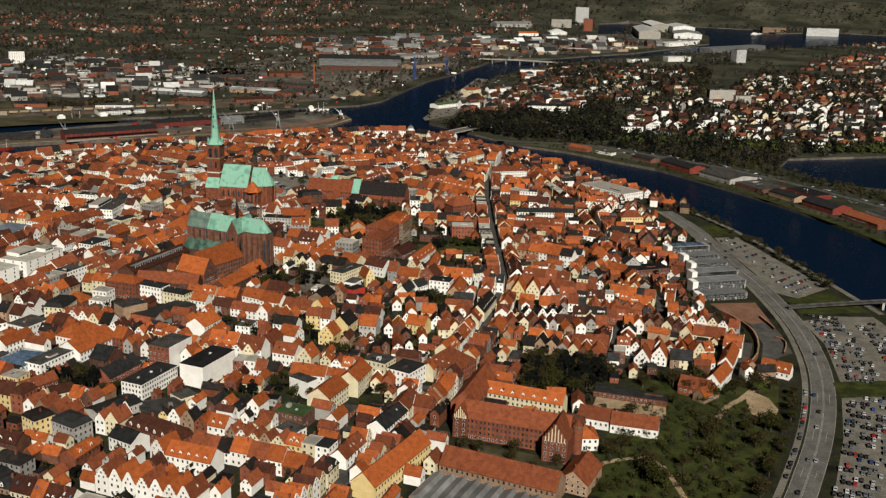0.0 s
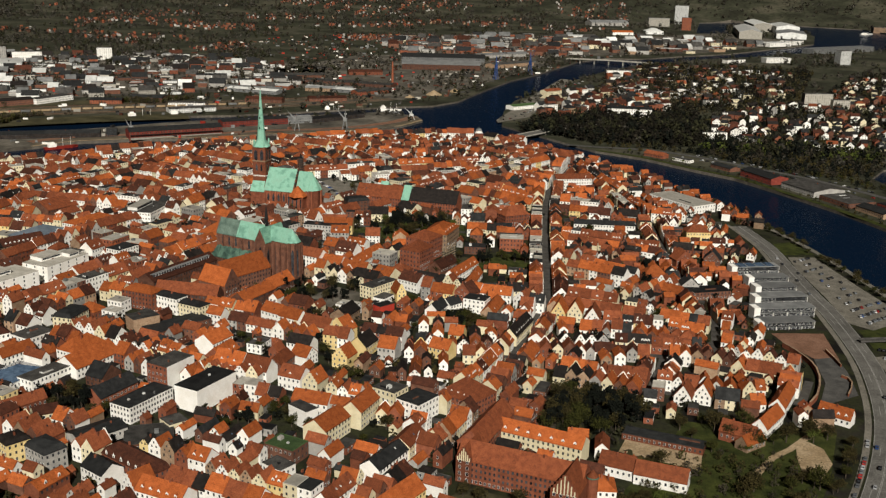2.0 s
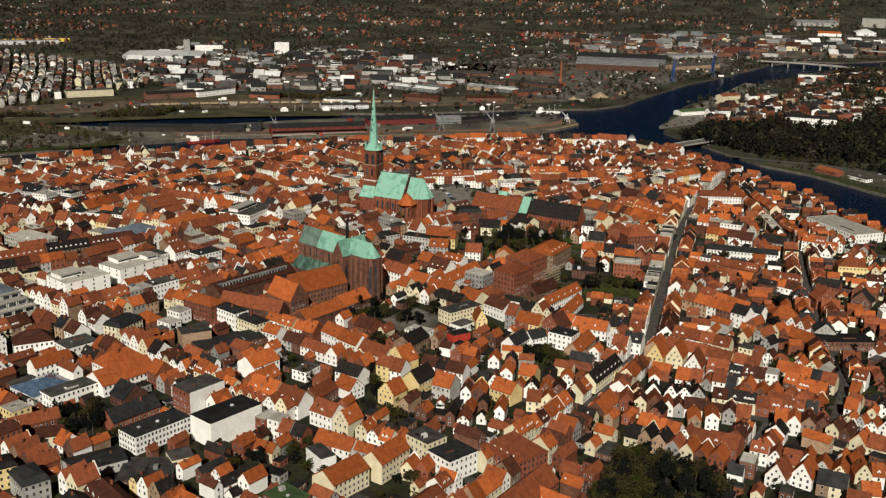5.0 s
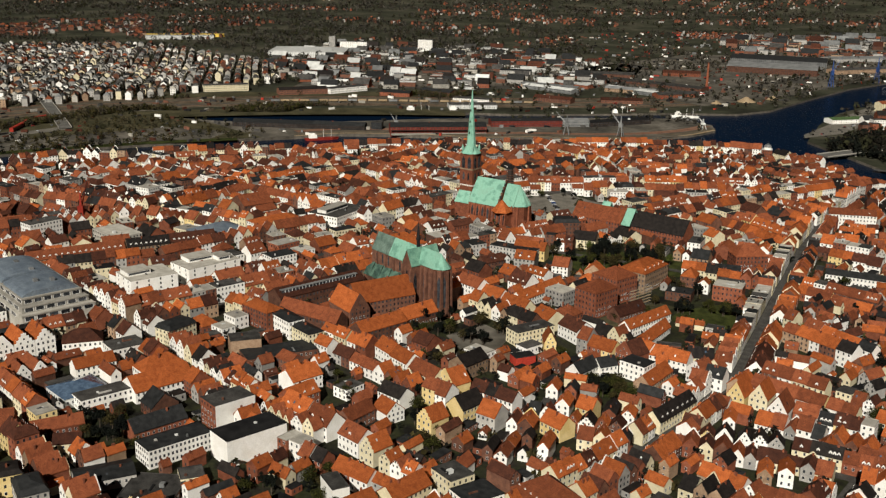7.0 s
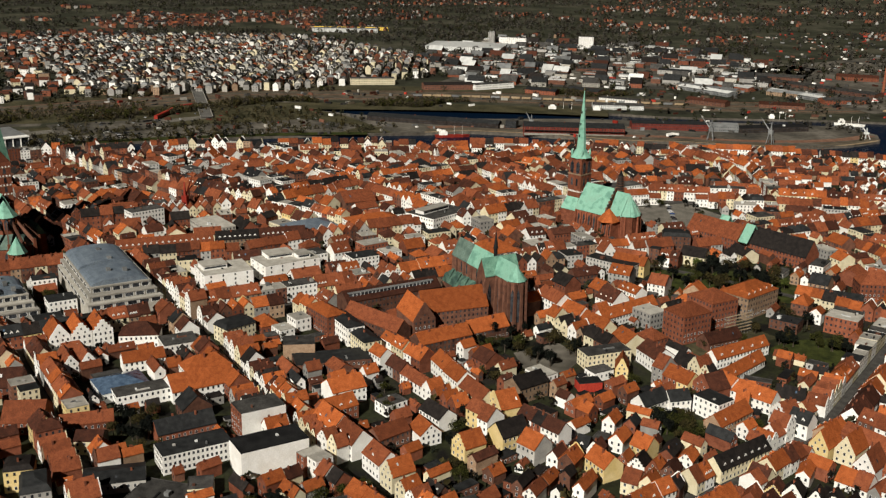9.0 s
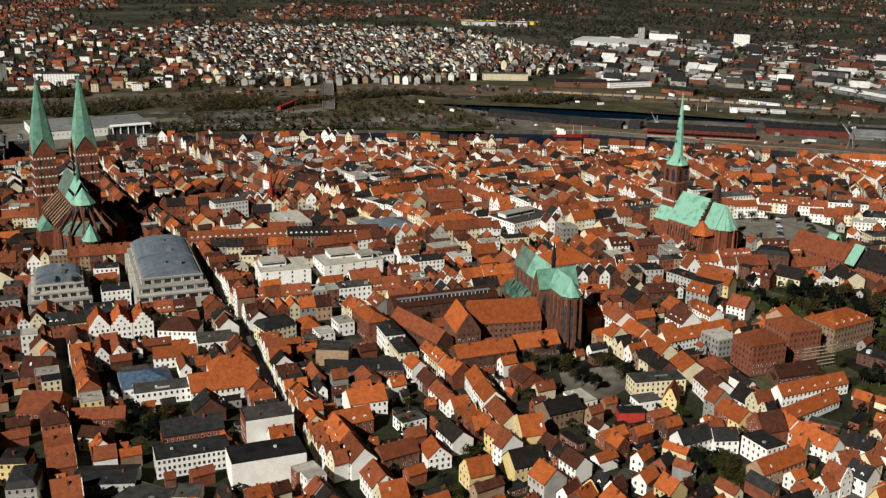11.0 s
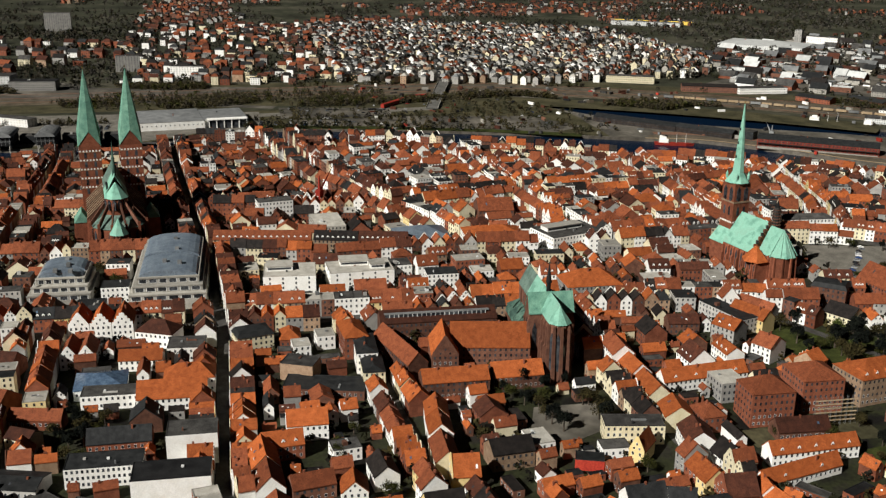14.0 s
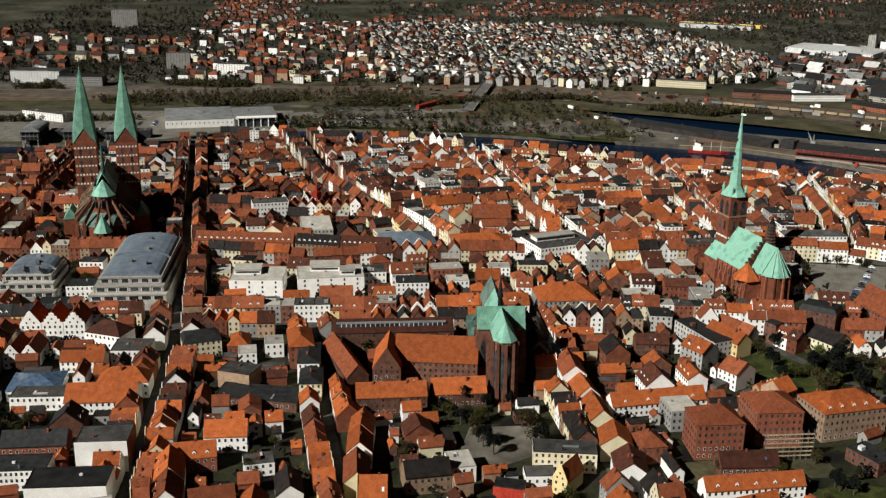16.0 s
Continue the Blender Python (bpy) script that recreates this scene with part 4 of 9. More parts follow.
    for k in range(8):
        o = Buf()
        an = radians(45 * k)
        f.box(o, 38.5 + 3.4 * math.cos(an) - 0.08, 38.5 + 3.4 * math.cos(an) + 0.08, 3 + 3.4 * math.sin(an) - 0.08, 3 + 3.4 * math.sin(an) + 0.08, 20, 46, "bark")
        t.add("scaffold_pole", o).parent = rt0
    for k in range(7):
        o = Buf()
        f.box(o, 37.0 + 0.1 * k, 38.2 + 0.1 * k, -2.2 - 1.8 * k, -0.6 - 1.8 * k, 34.6 - 2.35 * k, 36.6 - 2.35 * k, "felt" if k % 2 else "brick_brown")
        t.add("stair_flight", o, "scaffold stair down the roof edge").parent = rt0
    o = Buf()
    f.cone(o, 38.5, 3, 46, 51, 1.8, 0, "felt_black", 8)
    t.add("turret_cap", o).parent = rt0


def marien():
    x, y, deg = -752, 404.3, 8.5
    z = G(x, y)
    t = Thing("church", x, y, z, "huge red brick church with two copper spires", "church")
    f = Frame(x, y, z, deg)
    mark_poly([f.p(a, b, 0)[:2] for a, b in ((-9, -31), (96, -31), (96, 31), (-9, 31))], 1)
    spire_tower(t, f, 0, -14.8, 7.9, 62, 120)
    spire_tower(t, f, 0, 14.8, 7.9, 62, 120)
    o = Buf()
    f.box(o, 7, 63, -7.5, 7.5, -3, 37, "brick_red")
    f.box(o, -6, 7, -6.8, 6.8, -3, 42, "brick_red")
    t.add("nave", o, "tall red brick nave wall")
    for sg in (-1, 1):
        o = Buf()
        f.box(o, 7.1, 63, *sorted((sg * 8.5, sg * 19)), -3, 18, "brick_red")
        t.add("aisle", o)
        o = Buf()
        f.prism(o, [(-sg * 8.6, 18), (-sg * 19.6, 18), (-sg * 19.6, 18.6), (-sg * 8.6, 28)], 7.2, 63, "copper_worn", "a")
        t.add("aisle_roof", o, "weathered grey-green copper lean-to roof")
        for k in range(9):
            a = 10 + 6.4 * k
            o = Buf()
            pr = [(8.4, 34), (8.4, 30.5), (20.6, 18.5), (20.6, 22)]
            pts = [f.p(a + e, sg * q, c) for e in (-0.55, 0.55) for q, c in pr]
            o.add(pts, [(0, 1, 2, 3), (7, 6, 5, 4)] + [(i, 4 + i, 4 + (i + 1) % 4, (i + 1) % 4) for i in range(4)], "brick_brown")
            fb = t.add("flying_buttress", o, "sloping brick flying buttress")
            o = Buf()
            pr = [(8.4, 34.3), (8.4, 34.02), (20.7, 22.02), (20.7, 22.3)]
            pts = [f.p(a + e, sg * q, c) for e in (-0.75, 0.75) for q, c in pr]
            o.add(pts, [(0, 1, 2, 3), (7, 6, 5, 4)] + [(i, 4 + i, 4 + (i + 1) % 4, (i + 1) % 4) for i in range(4)], "brick_pale")
            t.add("coping", o, "pale coping").parent = fb
            buttress(t, f, a, sg * 19, sg, 22)
        lancets(t, f, 8, 62, sg * 19, sg, 4, 15, 8, w=2.4)
        lancets(t, f, 8, 62, sg * 7.5, sg, 29, 36, 8, w=2.2)
        # low chapels built out from the aisles
        o = Buf()
        f.box(o, 38, 54, *sorted((sg * 19, sg * 29)), -3, 17, "brick_red")
        t.add("side_chapel", o)
        o = Buf()
        f.prism(o, [(-sg * 29.6, 17), (-sg * 18.9, 17), (-sg * 24.2, 25)], 37.6, 54.4, "copper_spire", "a")
        t.add("chapel_roof", o, "green copper saddle roof")
        for k in range(4):
            buttress(t, f, 39 + 4.6 * k, sg * 29, sg, 16, 1.2)
    o = Buf()
    gable_roof(f, o, 6, 40, -7.5, 7.5, 37, 13, "copper_worn")
    t.add("nave_roof", o, "steep grey-green weathered copper roof")
    o = Buf()
    gable_roof(f, o, 40.02, 61, -7.5, 7.5, 37, 14, "copper_green")
    f.cone(o, 63, 0, 36.6, 47.5, 8.8, 0, "copper_green", 8)
    t.add("choir_roof", o, "green copper choir roof")
    for k in range(6):
        o = Buf()
        f.box(o, 43 + 3.2 * k, 44 + 3.2 * k, -6.4, -4.8, 41.5, 43, "felt_black")
        t.add("roof_hatch", o)
    o = Buf()
    apse(f, o, 63, 0, 7.9, -3, 37, "brick_red")
    t.add("choir", o, "red brick polygonal choir")
    o = Buf()
    f.cone(o, 63, 0, -3, 17.5, 18.5, 18.5, "brick_red", 14)
    t.add("ambulatory", o, "low brick ambulatory round the choir")
    o = Buf()
    # duller copper puts the shade round the choir into this roof's colour
    f.cone(o, 63, 0, 17.5, 25, 19.2, 7.8, "copper_worn", 14)
    t.add("ambulatory_roof", o, "fan-shaped green copper roof")
    for k in range(8):
        an = radians(-98 + 28 * k)
        u, v2 = (math.cos(an), math.sin(an)), (-math.sin(an), math.cos(an))
        o = Buf()
        pr = [(9.0, 34), (9.0, 30), (20.5, 17), (20.5, 21)]
        pts = [f.p(63 + u[0] * q + v2[0] * e, u[1] * q + v2[1] * e, c) for e in (-0.4, 0.4) for q, c in pr]
        o.add(pts, [(0, 1, 2, 3), (7, 6, 5, 4)] + [(i, 4 + i, 4 + (i + 1) % 4, (i + 1) % 4) for i in range(4)], "brick_brown")
        t.add("flying_buttress", o)
        o = Buf()
        f.cone(o, 63 + 20.3 * u[0], 20.3 * u[1], -3, 21.5, 1.7, 1.2, "brick_red", 4)
        t.add("buttress", o)
        o = Buf()
        prof = [(-1.3, 28.5), (1.3, 28.5), (1.3, 34), (0, 36.2), (-1.3, 34)]
        r0, r1 = 6.6, 8.0
        pts = [f.p(63 + u[0] * r + v2[0] * e, u[1] * r + v2[1] * e, c) for r in (r0, r1) for e, c in prof]
        o.add(pts, [(0, 1, 2, 3, 4), (9, 8, 7, 6, 5)] + [(i, 5 + i, 5 + (i + 1) % 5, (i + 1) % 5) for i in range(5)], "pane")
        t.add("window", o)
    for k in range(9):
        an = radians(-80 + 20 * k)
        u, v2 = (math.cos(an), math.sin(an)), (-math.sin(an), math.cos(an))
        o = Buf()
        prof = [(-1.2, 4), (1.2, 4), (1.2, 13), (0, 15.5), (-1.2, 13)]
        pts = [f.p(63 + u[0] * r + v2[0] * e, u[1] * r + v2[1] * e, c) for r in (17, 18.6) for e, c in prof]
        o.add(pts, [(0, 1, 2, 3, 4), (9, 8, 7, 6, 5)] + [(i, 5 + i, 5 + (i + 1) % 5, (i + 1) % 5) for i in range(5)], "pane")
        t.add("window", o)
    o = Buf()
    f.cone(o, 85, -0.5, -3, 16, 5.6, 5.6, "brick_red", 8)
    f.box(o, 76, 85, -5, 4, -3, 16, "brick_red")
    t.add("lady_chapel", o, "eastern chapel of red brick")
    o = Buf()
    f.cone(o, 85, -0.5, 15.8, 27, 6.8, 0, "copper_green", 8)
    t.add("lady_chapel_roof", o, "bright copper tent roof")
    for k in range(5):
        an = radians(-90 + 45 * k)
        o = Buf()
        f.cone(o, 85 + 6 * math.cos(an), -0.5 + 6 * math.sin(an), -3, 15.6, 0.9, 0.6, "brick_red", 4)
        t.add("buttress", o)
    o = Buf()
    f.cone(o, 52, 0, 49, 54, 1.5, 1.3, "copper_dark", 8)
    f.cone(o, 52, 0, 54, 76, 1.5, 0, "copper_dark", 8)
    t.add("ridge_turret", o, "thin dark ridge turret")


def kath():
    x, y, deg = -496, 662.4, -2.0
    z = G(-470, 662)
    t = Thing("church", x, y, z, "towerless red brick church with pale green copper roof", "church")
    f = Frame(x, y, z, deg)
    mark_poly([f.p(a, b, 0)[:2] for a, b in ((-1, -14), (77, -14), (77, 14), (-1, 14))], 1)
    o = Buf()
    f.box(o, 0, 44, -5.4, 5.4, -3, 28, "brick_brown")
    f.prism(o, [(-5.4, 28), (5.4, 28), (0, 39.2)], -0.4, 0.6, "brick_brown", "a")
    t.add("nave", o, "brown red brick nave")
    o = Buf()
    f.box(o, 44, 53.6, -12, 12, -3, 29.5, "brick_brown")
    f.prism(o, [(44, 29.5), (53.6, 29.5), (48.8, 38.6)], -12, 12, "brick_brown", "b")
    t.add("transept", o)
    o = Buf()
    f.box(o, 53.6, 69.5, -5.2, 5.2, -3, 30.5, "brick_brown")
    apse(f, o, 69.5, 0, 5.6, -3, 30.5, "brick_brown")
    t.add("choir", o, "tall brick choir with polygonal end")
    o = Buf()
    gable_roof(f, o, 0.62, 20, -5.4, 5.4, 28, 10.2, "copper_worn")
    t.add("nave_roof", o, "dark weathered copper over the western bays")
    o = Buf()
    gable_roof(f, o, 20.02, 46, -5.4, 5.4, 28, 10.2, "copper_green")
    t.add("nave_roof", o, "pale green copper roof")
    o = Buf()
    gable_roof(f, o, 44, 53.6, -12.3, 12.3, 29.5, 9.3, "copper_spire", along="b")
    t.add("transept_roof", o, "green copper cross roof")
    o = Buf()
    gable_roof(f, o, 50, 69.5, -5.2, 5.2, 30.5, 8.4, "copper_green", over=0.6)
    f.cone(o, 69.5, 0, 30.2, 39.0, 6.4, 0, "copper_green", 8)
    t.add("choir_roof", o, "pale green copper choir roof")
    for sg in (-1, 1):
        o = Buf()
        f.box(o, 1, 42.9, *sorted((sg * 5.4, sg * 12.8)), -3, 11, "brick_brown")
        t.add("aisle", o, "low brick aisle")
        o = Buf()
        f.prism(o, [(-sg * 5.4, 11), (-sg * 13.3, 11), (-sg * 13.3, 11.4), (-sg * 5.4, 18)], 1, 42.9, "copper_dark", "a")
        t.add("aisle_roof", o, "dark copper lean-to roof")
        for k in range(4):
            a = 5 + 9.6 * k
            o = Buf()
            pts = [f.p(a - 3.2, sg * 13.4, 11.3), f.p(a + 3.2, sg * 13.4, 11.3), f.p(a, sg * 13.4, 17), f.p(a, sg * 6, 19.5)]
            o.add(pts, [(0, 1, 2), (0, 2, 3), (1, 3, 2), (0, 3, 1)], "copper_dark")
            t.add("cross_roof", o, "small gabled cross roof over the aisle")
            buttress(t, f, 3 + 9.6 * k, sg * 12.8, sg, 11, 1.4, "brick_brown")
            buttress(t, f, 7 + 9.6 * k, sg * 5.4, sg, 27, 1.0, "brick_brown")
        for k in range(3):
            buttress(t, f, 57 + 5.2 * k, sg * 5.2, sg, 29.5, 2.2, "brick_brown")
        for k in (0, 1):
            buttress(t, f, 44.7 + 8.2 * k, sg * 12, sg, 27, 1.4, "brick_brown")
        lancets(t, f, 54.5, 69.5, sg * 5.2, sg, 6, 27, 3)
        lancets(t, f, 3, 42, sg * 5.4, sg, 19.5, 26.5, 6)
        lancets(t, f, 45.4, 52.2, sg * 12, sg, 6, 26, 1, w=3.4)
        lancets(t, f, -11.4, -6.4, 53.6, 1, 8, 24, 1, side=True, w=2.4)
        lancets(t, f, 6.4, 11.4, 53.6, 1, 8, 24, 1, side=True, w=2.4)
    for k in range(5):
        an = radians(-72 + 36 * k)
        o = Buf()
        f.cone(o, 69.5 + 6.4 * math.cos(an), 6.4 * math.sin(an), -3, 29.5, 1.4, 0.8, "brick_brown", 4)
        t.add("buttress", o)
    for k in range(4):
        an = radians(-54 + 36 * k)
        u, v2 = (math.cos(an), math.sin(an)), (-math.sin(an), math.cos(an))
        o = Buf()
        prof = [(-1.0, 5), (1.0, 5), (1.0, 22.5), (0, 25.5), (-1.0, 22.5)]
        pts = [f.p(69.5 + u[0] * r + v2[0] * e, u[1] * r + v2[1] * e, c) for r in (4.6, 5.75) for e, c in prof]
        o.add(pts, [(0, 1, 2, 3, 4), (9, 8, 7, 6, 5)] + [(i, 5 + i, 5 + (i + 1) % 5, (i + 1) % 5) for i in range(5)], "pane")
        t.add("window", o)
    o = Buf()
    f.cone(o, 45, 0, 38.0, 43, 1.2, 1.1, "felt_black", 8)
    f.cone(o, 45, 0, 43, 44, 1.7, 1.5, "felt_black", 8)
    f.cone(o, 45, 0, 44, 55, 1.4, 0, "felt_black", 8)
    t.add("ridge_turret", o, "dark slender ridge turret")


jakobi()
marien()
kath()

# large single buildings: name, label, x, y, width, depth, turn, eaves, rise, roof kind, wall, roof
landmark("court_school", "red brick school wing with steep red roof", -191, 508, 44, 14, 95, 11, 7, "u", "brick_red", "tile_red", floors=4, step=2.2, sure=True)
landmark("monastery_wing", "brick cross wing with stepped gable and orange roof", -449, 604, 14, 26, 84, 12, 10, "v", "brick_brown", "tile_orange", facade="brick_brown", sure=True)
landmark("monastery_hall", "long brick hall with steep orange tiled roof", -450, 629, 42, 17, 81, 12.5, 11, "u", "brick_brown", "tile_orange", dormers=0, sure=True)
landmark("school_wing", "brick wing with a glazed band in its grey roof", -490, 608, 66, 15, 90, 11, 5, "u", "brick_brown", "tile_brown", sure=True)
landmark("brick_wing", "narrow brick wing with dull red tiled roof", -457, 582, 46, 11, 16, 8.5, 6, "u", "brick_brown", "tile_red", sure=True)
landmark("museum_wing", "low brick wing with orange tiled roof and skylights", -419, 604, 34, 13, 91, 9, 5, "u", "brick_brown", "tile_orange", sure=True)
landmark("cloister_wing", "brick cloister wing with orange tiled roof", -424, 637, 27, 12, 92, 7, 6, "u", "brick_brown", "tile_orange", sure=True)
landmark("bank_box", "windowless white modern block with black flat roof", -345, 471, 16, 32, 0, 13, 0, "flat", "plaster_white", "felt_black", glaze=(0, 0, 0, 0), sure=True)
landmark("office_block", "white office block with window bands and dark roof", -364, 442, 32, 14, 90, 9, 0, "flat", "plaster_white", "slate", step=2.0, sure=True)
blk = landmark("brick_block", "tall brick office block with flat grey roof and white east wall", -377, 478, 15, 22, 0, 14, 0, "flat", "brick_red", "felt", sure=True)
f = Frame(-377, 478, G(-377, 478), 0)
blk.part("side_wall", lambda b: f.box(b, 7.55, 7.75, -11, 11, -3, 14.4, "plaster_white"), "smooth white rendered wall")
landmark("school", "dark red brick school block with hipped tile roof", -372, 748, 22, 18, 90, 17, 6, "hip", "brick_red", "tile_red", floors=5, sure=True)
landmark("school", "red brick school wing partly behind scaffolding", -383, 779, 22, 22, 90, 17, 6, "hip", "brick_red", "tile_red", floors=5, sure=True)
landmark("school", "pale brick school with large orange hipped roof", -388, 816, 34, 22, 100, 14, 6, "hip", "brick_pale", "tile_orange", floors=4, dormers=5, sure=True)
landmark("gymnasium", "low brick gym with brown tiled roof", -353, 757, 26, 11, 88, 5, 5, "u", "brick_brown", "tile_brown", sure=True)
landmark("almshouse", "long white row with orange roof beside the garden", -334, 752, 44, 9, 93, 6, 4.5, "u", "plaster_white", "tile_orange", dormers=5)
landmark("hospital_church", "medieval hospital hall with dark slate roof", -452, 915, 54, 18, 10, 9, 11, "u", "brick_red", "tile_dark", sure=True)
landmark("hospital_wing", "medieval hospital front with red tiled roof", -500, 900, 46, 18, 10, 9, 10, "u", "brick_red", "tile_red", sure=True)
landmark("court_school", "long dark red brick school with tall gabled ends", -157, 478, 62, 15, 5, 12, 7, "u", "brick_red", "tile_red", floors=4, step=2.2, sure=True)
landmark("yellow_hall", "long cream plastered building with orange tiled roof", -164, 518, 46, 12, 2, 9.0, 4.5, "u", "plaster_cream", "tile_orange", dormers=7, sure=True)
landmark("depot", "long pale brick building with red tiled roof", -146, 430, 60, 15, -2, 7, 7, "u", "brick_pale", "tile_red", sure=True)
landmark("depot_wing", "brick cross wing with red tiled roof", -112, 448, 15, 24, -2, 6, 6, "v", "brick_pale", "tile_red", sure=True)
landmark("yellow_school", "yellow plastered building with stepped gables", -197, 414, 54, 13, 85, 8, 6, "u", "plaster_yellow", "tile_orange", floors=2, sure=True)
landmark("arena_hall", "long white concert hall with low grey roof", -1194, 413, 77, 80, 99, 9.5, 3.5, "hip", "plaster_white", "sheet_grey", floors=1, step=5.0, sure=True)
landmark("arena_hall", "white concert hall wing with flat grey roof", -1201, 476, 51, 68, 99, 9.5, 0, "flat", "plaster_white", "sheet_grey", glaze=(0, 0, 0, 0), sure=True)
landmark("villa", "white house with dark red hipped roof", -501, 454.7, 21.8, 14, 67, 8, 6, "hip", "plaster_white", "tile_brown")
landmark("shop_hall", "white hall with orange tiled roof", -470.7, 447.8, 22.3, 10, 87, 6, 4, "u", "plaster_white", "tile_orange")
landmark("flat_house", "white and grey flat-roofed town house", -481, 470.6, 19.5, 16, 87, 8, 0, "flat", "plaster_white", "felt")
landmark("shop_hall", "broad hall with large orange tiled roof", -430, 466.1, 33.4, 18, 90, 6, 6, "u", "plaster_white", "tile_orange")
landmark("shop_hall", "hall with hipped orange tiled roof", -443.5, 473.7, 24.8, 14, 90, 8, 6, "hip", "plaster_white", "tile_orange")
landmark("glass_hall", "low hall under a blue glass roof", -447.8, 430.3, 24.9, 22, 93, 5, 4, "hip", "sheet_white", "glass_roof")
landmark("store", "white flat-roofed store with grey roof", -432.1, 436.8, 27.4, 12, 89, 7, 0, "flat", "plaster_white", "felt")
landmark("store", "white modern store block with flat pale roof", -575.2, 529.2, 32.3, 26, 87, 12, 0, "flat", "plaster_white", "concrete", step=7.0)
landmark("store", "white stepped store block with flat pale roof", -576.5, 573.2, 40.6, 24, 94, 12, 0, "flat", "plaster_white", "concrete", step=7.0)
for x, y, w, d, up, turn in ((-579, 523, 16, 12, 12, 90), (-583, 570, 18, 12, 12, 90), (-574, 584, 9, 9, 12, 90), (-644, 727, 30, 9, 11, 108)):
    z = G(x, y) + up
    t = Thing("roof_storey", x, y, z, "white set-back storey on a flat store roof", "penthouse")
    f = Frame(x, y, z, turn)
    t.part("wall", lambda b: f.box(b, -w / 2, w / 2, -d / 2, d / 2, 0, 3, "plaster_white"))
    t.part("roof", lambda b: f.box(b, -w / 2 - 0.4, w / 2 + 0.4, -d / 2 - 0.4, d / 2 + 0.4, 3.02, 3.3, "concrete"))
    for sg in (-1, 1):
        t.part("window_band", lambda b: f.box(b, -w / 2 + 0.8, w / 2 - 0.8, *sorted((sg * d / 2, sg * (d / 2 + 0.05))), 1.0, 2.3, "pane"))
landmark("arcade_row", "long row with red tiled roof and many dormers", -658.7, 514.2, 68, 12, 82, 9, 5, "u", "brick_pale", "tile_red", dormers=16)
landmark("arcade_row", "long row with dark tiled roof and many dormers", -650.1, 564.9, 30.9, 12, 77, 9, 5, "u", "brick_pale", "tile_dark", dormers=8)
landmark("arcade_row", "long row with brown tiled roof and many dormers", -643.3, 597.4, 34.3, 12, 78, 9, 5, "u", "brick_pale", "tile_brown", dormers=9)
landmark("pavilion", "angular grey metal-clad shop pavilion", -653.4, 625.8, 38, 32, 94, 9, 6, "hip", "sheet_grey", "zinc_blue")
landmark("car_deck", "flat concrete parking deck", -696.1, 561.8, 22.1, 36, 95, 10, 0, "flat", "concrete", "concrete")
landmark("office_block", "white modern office block with flat roof", -752.6, 524.5, 27.3, 14, 100, 14, 0, "flat", "plaster_white", "felt")
landmark("theatre", "large hall with broad orange hipped roof", -538.8, 714, 35.8, 24, 91, 9, 8, "hip", "plaster_grey", "tile_orange")
landmark("office_block", "long white office block with flat grey roof", -640.9, 730.4, 43.5, 30, 108, 11, 0, "flat", "plaster_white", "felt")
landmark("market_hall", "brick hall with red tiled roof", -719.4, 694.4, 27.8, 26, 87, 10, 7, "u", "brick_brown", "tile_red")
landmark("palace", "long white four-storey palace facade", -636.7, 912.5, 44.5, 12, 87, 14, 3, "hip", "plaster_white", "felt", floors=4)
landmark("yellow_house", "bright yellow house with orange tiled roof", -476.2, 792.6, 24.6, 11, 26, 8, 5, "u", "plaster_yellow", "tile_orange")
landmark("office_block", "grey flat-roofed office wing", -481.9, 780.5, 36.4, 12, 18, 9, 0, "flat", "plaster_grey", "slate")
landmark("office_block", "grey plastered annex with flat roof", -507.9, 763.3, 12.8, 14, 80, 9, 0, "flat", "plaster_grey", "slate")
landmark("corner_house", "brown brick corner house with slate mansard roof", -499.5, 856, 20.7, 14, 50, 13, 4, "mansard", "brick_brown", "slate")
landmark("almshouse", "long almshouse row with orange roof and white dormers", -410.2, 732.8, 48.5, 10, 97, 6, 5, "u", "plaster_white", "tile_orange", dormers=4)
landmark("tall_brick_house", "tall red brick house with hipped red roof", -365.1, 911.9, 25.1, 16, 56, 12, 8, "hip", "brick_red", "tile_red")
landmark("garden_house", "white garden house row with grey roof", -372.2, 876.4, 41.3, 9, 33, 6, 3, "u", "plaster_white", "slate")
landmark("white_block", "white three-storey house with flat slate roof", -288.7, 688.7, 16, 12, 7, 10, 0, "flat", "plaster_white", "slate")
landmark("palace", "ornate white corner palace with orange roof", -650.1, 677, 41.7, 26, 89, 9, 5, "hip", "plaster_white", "tile_orange")
landmark("parish_school", "large brick school with steep red hipped roof", -221.2, 544.9, 23.9, 22, -11, 9, 9, "hip", "brick_red", "tile_red", dormers=5)
landmark("corner_house", "white neoclassical corner house with flat roof", -238.8, 519.8, 15.6, 18, -8, 11, 0, "flat", "plaster_white", "slate")
landmark("town_villa", "cream neoclassical town house with flat roof", -258.2, 523.1, 15.2, 13, -5, 11, 0, "flat", "plaster_cream", "felt")
landmark("yellow_house", "pale yellow house with orange tiled roof", -265.1, 472, 22.5, 14, 90, 9, 5, "u", "plaster_cream", "tile_orange")
landmark("yellow_house", "pale yellow gabled house with orange tiled roof", -261.5, 498, 22.1, 12, 96, 10, 5, "u", "plaster_cream", "tile_orange")
landmark("workshop", "brick workshop with green flat roof", -269.2, 443.1, 17, 13, 0, 8, 0, "flat", "brick_brown", "felt_green")
landmark("workshop", "low workshop with flat black felt roof", -336.7, 418.5, 24.4, 22, 44, 4, 0, "flat", "brick_brown", "felt")
